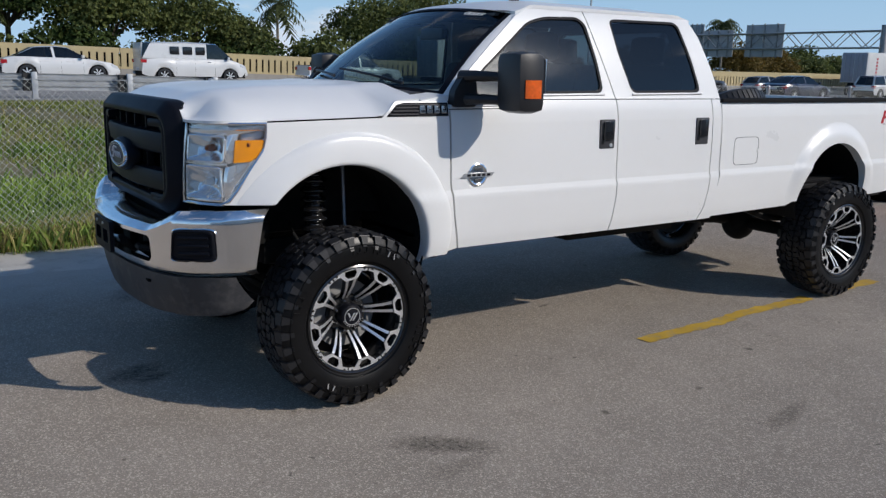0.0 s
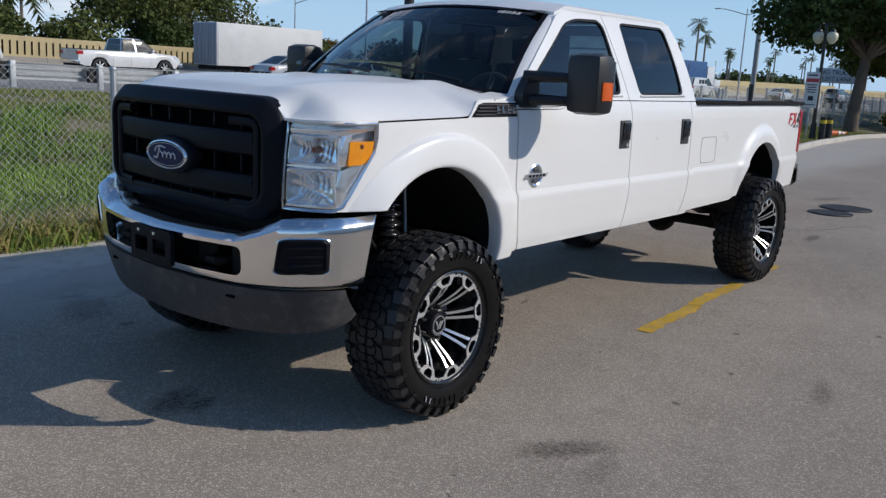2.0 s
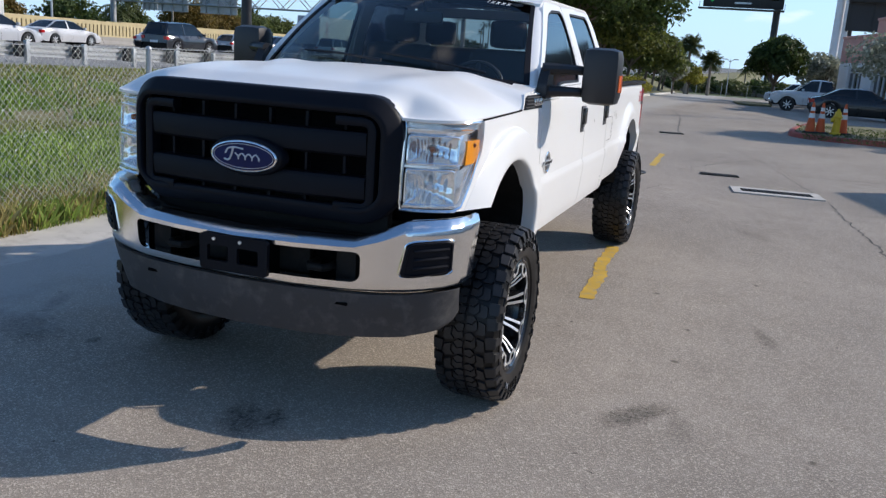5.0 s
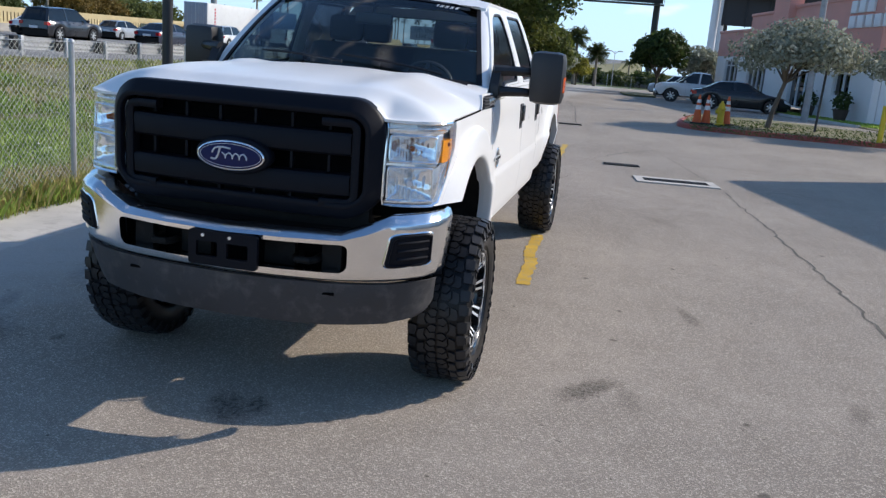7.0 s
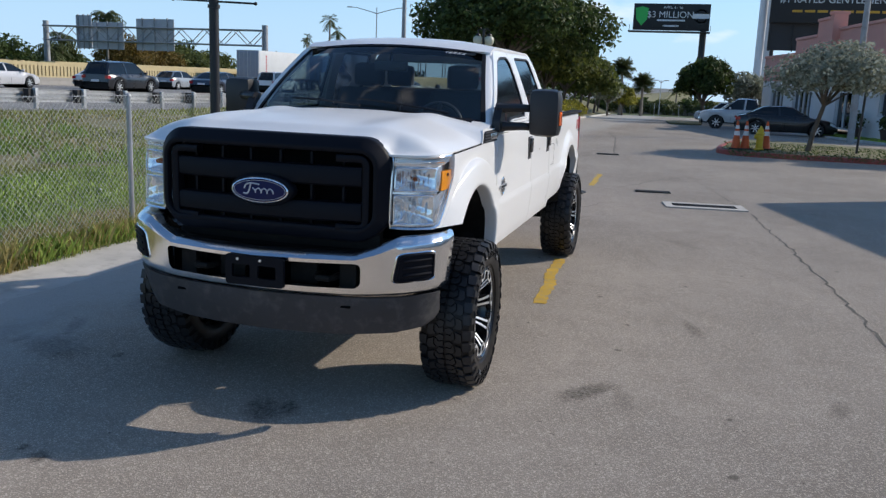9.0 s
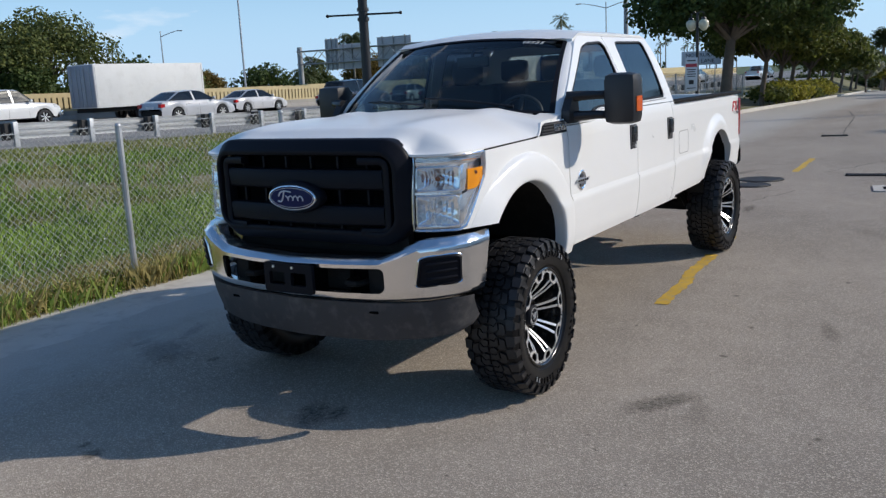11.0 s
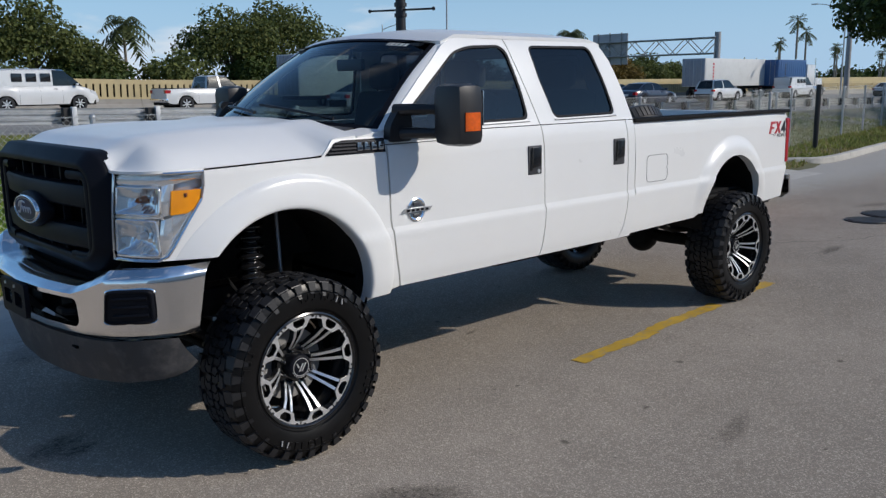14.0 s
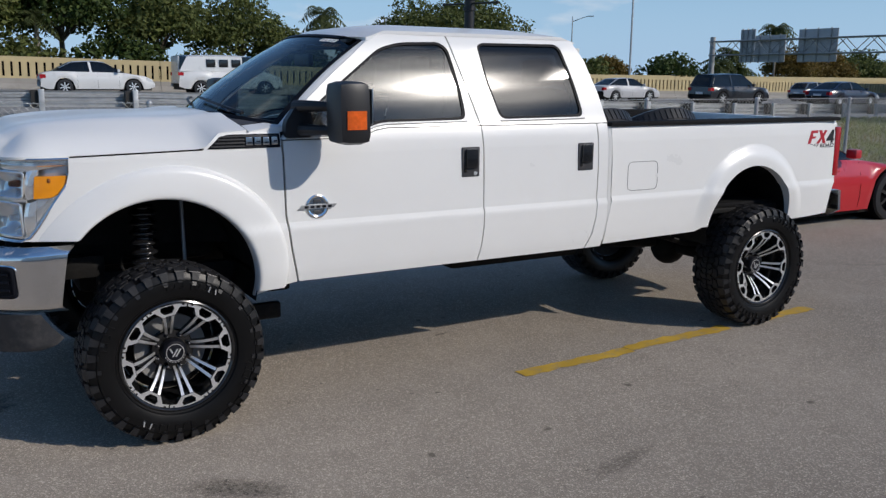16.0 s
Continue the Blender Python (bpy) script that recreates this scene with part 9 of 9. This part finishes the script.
def big_wheels(parent, xs, W, r=0.50):
    for xx in xs:
        for sg in (-1, 1):
            w = new("wheel")
            w.parent = parent
            w.matrix_basis = pose(xx, sg * (W / 2 - 0.2), r, 0, 0, 0 if sg < 0 else 180)
            bm = bmesh.new()
            lathe(bm, [(r * 0.55, 0.15), (r, 0.13), (r, -0.13), (r * 0.93, -0.16), (r * 0.56, -0.16)], 24)
            part("tyre", bm, RUBBER, w, smooth=40)
            bm = bmesh.new()
            lathe(bm, [(r * 0.57, -0.15), (r * 0.5, -0.08), (r * 0.2, -0.10), (0.0001, -0.14)], 20)
            part("rim", bm, GALVANISED, w, smooth=40)


def box_body(parent, x0, x1, W, z0, z1, mat_, ribs, mat_back):
    """A cargo box with ribbed sides and framed rear doors."""
    bm = bmesh.new()
    box(bm, (x0, -W / 2, z0), (x1, W / 2, z1), 0.03)
    b = part("cargo_box", bm, mat_, parent)
    for sg in (-1, 1):
        for k in range(ribs):
            xx = x0 + 0.12 + (x1 - x0 - 0.24) * k / max(1, ribs - 1)
            bm = bmesh.new()
            box(bm, (xx - 0.03, sg * W / 2 - 0.02, z0 + 0.12), (xx + 0.03, sg * W / 2 + 0.02, z1 - 0.12))
            part("rib", bm, mat_, b)
    for sg in (-0.5, 0.5):
        bm = bmesh.new()
        box(bm, (x0 - 0.03, sg * (W / 2) - W / 4 + 0.03, z0 + 0.06), (x0 + 0.01, sg * (W / 2) + W / 4 - 0.03, z1 - 0.06), 0.01)
        d = part("rear_door", bm, mat_back, b)
        for dy in (-0.25, 0.25):
            bm = bmesh.new()
            rod(bm, (x0 - 0.06, sg * W / 2 + dy, z0 + 0.1), (x0 - 0.06, sg * W / 2 + dy, z1 - 0.1), 0.02, seg=6)
            part("lock_rod", bm, GALVANISED, d)
    return b


def semi(x, y, z, label, cab_rgb, box_mat, back_mat, box_len, ribs, container=False):
    t = thing("lorry", label, "lorry", "lorries on the highway", (x, y, z))
    W, zb, zt = 2.5, 1.25, 3.95
    box_body(t, 0, box_len, W, zb, zt, box_mat, ribs, back_mat)
    bm = bmesh.new()
    box(bm, (0.2, -0.6, 0.95), (box_len, 0.6, 1.24), 0.02)
    part("chassis", bm, UNDER_BLACK, t)
    big_wheels(t, (1.2, 2.5, box_len - 1.6, box_len - 0.3, box_len + 4.4), W)
    # plain stacked bars for the lettering on the side
    for k in range(6):
        bm = bmesh.new()
        box(bm, (1.45, -W / 2 - 0.02, zt - 0.65 - 0.30 * k), (1.70, -W / 2 + 0.01, zt - 0.47 - 0.30 * k))
        part("side_mark", bm, INK if container else SIGN_RED, t)
    c0 = box_len + 0.5
    bm = bmesh.new()
    box(bm, (c0, -1.2, 1.05), (c0 + 2.0, 1.2, 3.5), 0.14)
    cabm = paint(cab_rgb)
    part("sleeper", bm, cabm, t, smooth=50)
    bm = bmesh.new()
    box(bm, (c0 + 2.0, -1.1, 1.05), (c0 + 3.0, 1.1, 2.85), 0.12)
    part("cab", bm, cabm, t, smooth=50)
    bm = bmesh.new()
    box(bm, (c0 + 3.0, -0.75, 1.0), (c0 + 4.9, 0.75, 2.0), 0.12)
    part("bonnet", bm, cabm, t, smooth=50)
    for sg in (-1, 1):
        bm = bmesh.new()
        box(bm, (c0 + 2.25, sg * 1.1 - 0.02, 2.05), (c0 + 2.85, sg * 1.1 + 0.02, 2.65), 0.02)
        part("side_window", bm, BLACK_GLOSS, t)
        bm = bmesh.new()
        rod(bm, (c0 + 2.02, sg * 1.15, 1.2), (c0 + 2.02, sg * 1.15, 4.2), 0.08, seg=10)
        part("exhaust_stack", bm, CHROME, t)
        bm = bmesh.new()
        rod(bm, (c0 + 0.7, sg * 1.05, 0.85), (c0 + 2.6, sg * 1.05, 0.85), 0.30, seg=16)
        part("fuel_tank", bm, CHROME, t)
        bm = bmesh.new()
        lathe(bm, [(0.62, -0.22), (0.66, 0.0), (0.62, 0.22)], 24)
        for v in list(bm.verts):
            if v.co.z < 0.12:
                v.co.z = 0.12
        bmesh.ops.translate(bm, verts=bm.verts[:], vec=(box_len + 4.4, sg * 1.0, 0.52))
        part("mudguard", bm, cabm, t)
    bm = bmesh.new()
    box(bm, (c0 + 2.98, -0.95, 2.10), (c0 + 3.03, 0.95, 2.72), 0.02)
    part("windscreen", bm, BLACK_GLOSS, t)
    bm = bmesh.new()
    box(bm, (c0 + 4.85, -1.15, 0.55), (c0 + 5.0, 1.15, 0.9), 0.03)
    part("bumper", bm, CHROME, t)
    return t


W1 = (0.66, 0.66, 0.65)
HW = "cars on the highway"
for shape, rgb, x, y, label in (
        ("sedan", W1, 5.2, 36.5, "white sedan driving on the highway"), ("van", W1, 12.6, 41.5, "white cargo van driving on the highway"), ("pickup", W1, 20.5, 38.5, "white pickup truck driving on the highway"),
        ("sedan", (0.42, 0.43, 0.45), 25.5, 30.5, "silver sedan driving on the highway"), ("suv", (0.015, 0.016, 0.02), 38.5, 30.0, "black sport utility car on the highway"), ("sedan", (0.02, 0.025, 0.045), 46, 28.0, "dark blue sedan on the highway"),
        ("sedan", (0.5, 0.5, 0.51), 37.2, 37.5, "silver sedan driving on the highway"), ("sedan", W1, 45.0, 36.0, "white sedan driving on the highway"), ("suv", W1, 64, 33.0, "white sport utility car on the highway"),
        ("hatch", (0.30, 0.32, 0.34), 58, 39.0, "grey hatchback driving on the highway"), ("suv", (0.02, 0.022, 0.026), -7.5, 37.0, "black sport utility car on the highway"), ("van", W1, 84, 36, "white van far down the highway"),
        ("sedan", W1, 98, 32, "white sedan far down the highway"), ("suv", (0.35, 0.36, 0.38), 112, 30, "grey sport utility car far down the highway"), ("sedan", (0.05, 0.05, 0.06), 128, 34, "dark sedan far down the highway"), ("pickup", (0.5, 0.5, 0.5), 120, 24, "silver pickup far down the highway"),
        ("suv", (0.04, 0.04, 0.05), 140, 27, "dark car far down the highway"), ("sedan", (0.4, 0.02, 0.03), 2.0, 52.0, "red sedan behind the median screen"), ("suv", (0.5, 0.5, 0.5), 16.0, 52.5, "silver car behind the median screen")):
    car(shape, rgb, x, y, road_z(x) + 0.03, 0 if y < 46 else 180, label, group=HW)
semi(74.0, 41.5, road_z(80), "lorry with a white container and a red cab", (0.35, 0.01, 0.012), TRAILER_WHITE, TRAILER_GREY, 12.2, 2, False)
semi(86.0, 40.0, road_z(92), "lorry with a blue container and a white cab", W1, TRAILER_BLUE, TRAILER_BLUE, 6.4, 14, True)
# white box trailer
bt = thing("box_trailer", "white enclosed box trailer on the highway", "trailer", "lorries on the highway", (27.5, 41.5, road_z(30) + 0.03))
box_body(bt, 0, 8.2, 2.4, 0.75, 3.25, TRAILER_WHITE, 2, TRAILER_GREY)
big_wheels(bt, (3.2, 4.1), 2.3, 0.36)
bm = bmesh.new()
box(bm, (0.1, -0.9, 0.5), (9.4, 0.9, 0.75), 0.02)
part("chassis", bm, UNDER_BLACK, bt)
# parked in the lot
car("sports", (0.50, 0.012, 0.02), 8.78, 2.62, 0.0, 0, "glossy red sports car parked behind the pickup", rim=BLACK_GLOSS)
car("sedan", (0.004, 0.004, 0.005), 41.6, -6.5, lot_z(41.6), -90, "black sedan parked before the shops")
car("pickup", W1, 51.2, -5.2, lot_z(51.2), 90, "white pickup truck parked in the lot", "pickup_truck", "pickup truck")
car("suv", W1, 66.0, -4.9, lot_z(66), 90, "white sport utility car parked in the lot")
car("suv", (0.45, 0.46, 0.47), 74.0, -4.4, lot_z(74), 90, "silver sport utility car parked in the lot")
car("sedan", (0.30, 0.02, 0.02), 58.0, -7.4, lot_z(58), 90, "dark red car parked by the shops")


# ---- shop building ----
STUCCO_PINK = surface("stucco_pink", (0.66, 0.31, 0.25), 0.9, vary=0.08, coarse=0.5, fine=40, relief=0.3, depth=0.01, dirt=(0.5, 0.28, 0.23), dirt_amount=0.3)
STUCCO_WHITE = surface("stucco_white", (0.76, 0.75, 0.73), 0.9, vary=0.06, coarse=0.5, fine=40, relief=0.3, depth=0.01)
SHOP_GLASS = glass("shop_glass", (0.05, 0.055, 0.06), 1.6)
FY = -10.5
shop = thing("shop_building", "pink and white stucco shop building with glazed doors", "building")
SHOP_TURN = Matrix.Translation((45, -9.5, 0)) @ Matrix.Rotation(radians(9), 4, 'Z') @ Matrix.Translation((-45, -FY, 0))
shop.matrix_basis = SHOP_TURN
OPEN = [(37.6, 39.6), (42.6, 46.0), (50.6, 54.6), (57.0, 60.5)]
xs = [35.0]
for a, b in OPEN:
    xs += [a, b]
xs.append(63.0)
for k in range(0, len(xs), 2):
    bm = bmesh.new()
    box(bm, (xs[k], FY - 0.3, -0.8), (xs[k + 1], FY, 2.6))
    part("wall", bm, STUCCO_WHITE, shop, "white stucco wall")
for a, b in OPEN:
    low = 0.9 if b - a < 3 else 0.05
    if low > 0.5:
        bm = bmesh.new()
        box(bm, (a, FY - 0.3, -0.8), (b, FY, 0.9))
        part("wall", bm, STUCCO_WHITE, shop)
    bm = bmesh.new()
    box(bm, (a, FY - 0.3, 2.35), (b, FY, 2.6))
    part("lintel", bm, STUCCO_WHITE, shop)
    win = part("window", (lambda m_: (box(m_, (a, FY - 0.20, low), (b, FY - 0.18, 2.35)), m_)[1])(bmesh.new()), SHOP_GLASS, shop, "dark shop window")
    n = max(2, int((b - a) / 0.95))
    for j in range(n + 1):
        bm = bmesh.new()
        xx = a + (b - a) * j / n
        box(bm, (xx - 0.05, FY - 0.24, low), (xx + 0.05, FY - 0.10, 2.35))
        part("mullion", bm, SIGN_WHITE, win)
    for zz in (low + 0.04, 2.0, 2.31):
        bm = bmesh.new()
        box(bm, (a, FY - 0.235, zz - 0.04), (b, FY - 0.105, zz + 0.04))
        part("rail", bm, SIGN_WHITE, win)
    bm = bmesh.new()
    box(bm, (a, FY - 3.0, 0), (b, FY - 2.9, 2.9))
    part("inner_wall", bm, DARK_GAP, shop)
for x0, x1, z0, z1, dy in ((35.0, 46.6, 2.6, 5.25, 0.0), (46.6, 47.2, 2.6, 6.1, 0.40), (47.2, 50.5, 2.6, 5.95, 0.06), (50.5, 55.0, 2.6, 5.1, 0.03), (55.0, 63.0, 2.6, 4.2, 0.0)):
    bm = bmesh.new()
    box(bm, (x0, FY - 0.32, z0), (x1, FY + dy + 0.02, z1))
    part("parapet", bm, STUCCO_PINK, shop, "pink stucco parapet")
    bm = bmesh.new()
    box(bm, (x0 - 0.03, FY - 0.4, z1), (x1 + 0.03, FY + dy + 0.10, z1 + 0.16), 0.03)
    part("coping", bm, STUCCO_PINK, shop)
bm = bmesh.new()
box(bm, (35, FY - 14, 3.7), (63, FY - 0.33, 3.9))
part("flat_roof", bm, CONCRETE, shop)
for lo, hi in (((35.0, FY - 14, 0), (35.3, FY - 0.33, 4.1)), ((62.7, FY - 14, 0), (63.0, FY - 0.33, 4.1)), ((35.0, FY - 14.3, 0), (63.0, FY - 14.0, 4.1))):
    bm = bmesh.new()
    box(bm, lo, hi)
    part("wall", bm, STUCCO_WHITE, shop)
# plain white bars in place of the shop's name
rnd = random.Random(3)
for row, (n, z) in enumerate(((7, 4.90), (6, 4.25))):
    for k in range(n):
        if row == 0 and k == 3:
            continue
        bm = bmesh.new()
        x = 38.6 - 0.92 * k
        box(bm, (x - 0.66, FY + 0.02, z - 0.27), (x, FY + 0.14, z + 0.27), 0.03)
        part("sign_bar", bm, SIGN_WHITE, shop, "plain white sign block")
bm = bmesh.new()
fs = grid(bm, [37.0, 40.2], [0, 1, 2], lambda x, v: (x, FY + (0.0, 0.9, 0.9)[int(v)], (3.0, 2.6, 2.45)[int(v)]))
thicken(bm, fs, (0, 0, -0.04))
part("awning", bm, BLACK_PLASTIC, shop, "dark awning over the door")
for x in (40.6, 36.4):
    po = thing("plant_pot", "dark pot with a clipped shrub by the shop front", "plant pot", "pots by the shops")
    po.matrix_basis = SHOP_TURN @ Matrix.Translation((x, FY + 0.6, lot_z(x) + 0.03))
    bm = bmesh.new()
    lathe(bm, [(0.22, 0), (0.33, 0.5), (0.35, 0.55), (0.30, 0.55), (0.0001, 0.5)], 20, "Z")
    part("pot", bm, surface("pot_clay", (0.08, 0.06, 0.05), 0.8), po)
    vs, fs = crown_mesh(np.random.RandomState(int(x)), [(0, 0, 0.85, 0.38, 0.38, 0.4)], 260, 0.12)
    tagged(mesh_from("shrub", vs, fs, LEAF_DEEP, po), kind="stuff")

# ---- billboards ----
BILL_BLACK = surface("billboard_black", (0.012, 0.013, 0.014), 0.6, vary=0.2)
BILL_FRAME = surface("billboard_frame", (0.03, 0.03, 0.032), 0.7, vary=0.2)
BILL_GREEN = surface("billboard_green", (0.03, 0.5, 0.10), 0.6, vary=0.08)
bb = thing("billboard", "black billboard with white lettering on a single post", "billboard", "billboards")
bx, yc, z0, z1 = 150.0, 3.4, 11.4, 15.8
bm = bmesh.new()
rod(bm, (bx + 1.2, yc - 5.4, -3.0), (bx + 1.2, yc - 5.4, z1 - 0.4), 0.55, seg=16)
part("post", bm, BILL_FRAME, bb)
bm = bmesh.new()
box(bm, (bx, yc - 6.3, z0), (bx + 0.4, yc + 6.3, z1), 0.05)
panel = part("panel", bm, BILL_BLACK, bb)
bm = bmesh.new()
box(bm, (bx - 0.9, yc - 6.5, z0 - 0.35), (bx + 1.6, yc + 7.0, z0 - 0.15))
part("catwalk", bm, BILL_FRAME, bb)
for k in range(8):
    bm = bmesh.new()
    y = yc + 6.8 - 1.9 * k
    rod(bm, (bx - 0.85, y, z0 - 0.2), (bx - 0.85, y, z0 + 0.8), 0.04, seg=6)
    part("rail_post", bm, BILL_FRAME, bb)
face = pose(bx - 0.03, yc, z0, 90, 0, -90)
words("lettering", "$3 MILLION", 1.5, face @ pose(-0.2, 2.55, 0), SIGN_WHITE, panel, 0.01)
words("lettering", "APRIL 4 - 16", 0.62, face @ pose(0.2, 3.75, 0), SIGN_WHITE, panel, 0.01)
for w, v in ((4.6, 1.65), (2.6, 0.75)):
    bm = bmesh.new()
    box(bm, (bx - 0.04, yc - w / 2, z0 + v - 0.14), (bx, yc + w / 2, z0 + v + 0.14))
    part("text_bar", bm, SIGN_WHITE, panel)
bm = bmesh.new()
slab(bm, [(yc + 6.0, z0 + 3.6), (yc + 4.9, z0 + 3.9), (yc + 3.8, z0 + 3.6), (yc + 4.0, z0 + 1.8), (yc + 4.9, z0 + 0.7), (yc + 5.8, z0 + 1.8)], bx - 0.05, 0.05, "x")
part("shield", bm, BILL_GREEN, panel, "green shield shape")
bm = bmesh.new()
lathe(bm, [(1.15, -0.05), (1.15, 0.0), (0.9, 0.0), (0.9, -0.05)], 32, "Y")
bmesh.ops.transform(bm, matrix=Matrix.Translation((bx, yc - 4.9, z0 + 2.4)) @ Matrix.Rotation(math.pi / 2, 4, 'Z'), verts=bm.verts[:])
part("ring", bm, SIGN_WHITE, panel, "white ring shape")
bm = bmesh.new()
box(bm, (bx - 0.06, yc - 6.2, z0 + 2.0), (bx, yc - 3.5, z0 + 2.8))
part("ring_bar", bm, SIGN_WHITE, panel)

b2 = thing("billboard", "large black billboard with white lettering behind the shops", "billboard", "billboards")
bx, ya, yb, z0, z1 = 80.0, -7.75, -25.0, 8.0, 13.2
bm = bmesh.new()
box(bm, (bx, yb, z0), (bx + 0.5, ya, z1), 0.05)
p2 = part("panel", bm, BILL_BLACK, b2)
bm = bmesh.new()
box(bm, (bx + 0.8, yb, z0 - 2.4), (bx + 1.2, ya - 0.1, z0 + 0.2))
part("lower_lattice", bm, BILL_FRAME, b2)
for k in range(9):
    bm = bmesh.new()
    y = ya - 2.0 * k - 0.2
    rod(bm, (bx + 0.7, y, z0 - 2.5), (bx + 0.7, y, z0), 0.06, seg=6)
    part("strut", bm, BILL_FRAME, b2)
for y, r, m_ in ((-7.25, 0.36, SIGN_WHITE), (-8.3, 0.18, BILL_FRAME), (-17, 0.22, BILL_FRAME)):
    bm = bmesh.new()
    rod(bm, (bx + 1.4, y, -1.5), (bx + 1.4, y, z1 - 0.5), r, seg=12)
    part("post", bm, m_, b2, "pale round steel post" if r > 0.3 else "")
face = pose(bx - 0.03, -14.2, z0, 90, 0, -90)
words("lettering", "#1 RATED GENTLEMEN'S CLUB", 0.84, face @ pose(0.1, 2.0, 0), SIGN_WHITE, p2, 0.01)
ORANGE_INK = surface("orange_ink", (0.55, 0.30, 0.03), 0.6, vary=0.1)
for k in range(9):
    bm = bmesh.new()
    y = -14.2 + 4.6 - 1.05 * k
    box(bm, (bx - 0.04, y - 0.85, z0 + 0.92), (bx, y, z0 + 1.13))
    part("text_bar", bm, ORANGE_INK, p2)
# pale monopole tower beyond
bm = bmesh.new()
rod(bm, (112, -9.7, -2.2), (112, -9.7, 30), 0.75, 0.6, 20)
tagged(part("tower", bm, surface("tower_white", (0.62, 0.62, 0.62), 0.5, vary=0.05)), "pale round monopole tower", "tower")
street_lamp(110, 2.5, lot_z(110), 4.5, (90, -90), "thin lamp pole with two heads at the end of the lot", reach=0.45, r=0.06)
# low pale wall at the end of the lot, beyond a strip of grass
bm = bmesh.new()
box(bm, (121, -30, -2.2), (121.2, 40, -0.55), 0.03)
tagged(part("end_wall", bm, BARRIER), "low pale wall at the end of the lot", kind="structure")
fence([(106.0, -9.0), (107.5, 9.0)], 1.5, "thin chain-link fence across the end of the lot", 3.0, 0.0, 0.25)

# plain neighbouring block whose shade lies on the lot
bm = bmesh.new()
box(bm, (-34, -12, -0.2), (0, 0, 5.0), 0.03, Matrix.Translation((15.35, -9.97, 0)) @ Matrix.Rotation(radians(15), 4, 'Z'))
tagged(part("wall_side_block", bm, STUCCO_WHITE), "plain pale stucco block beside the lot", kind="structure")
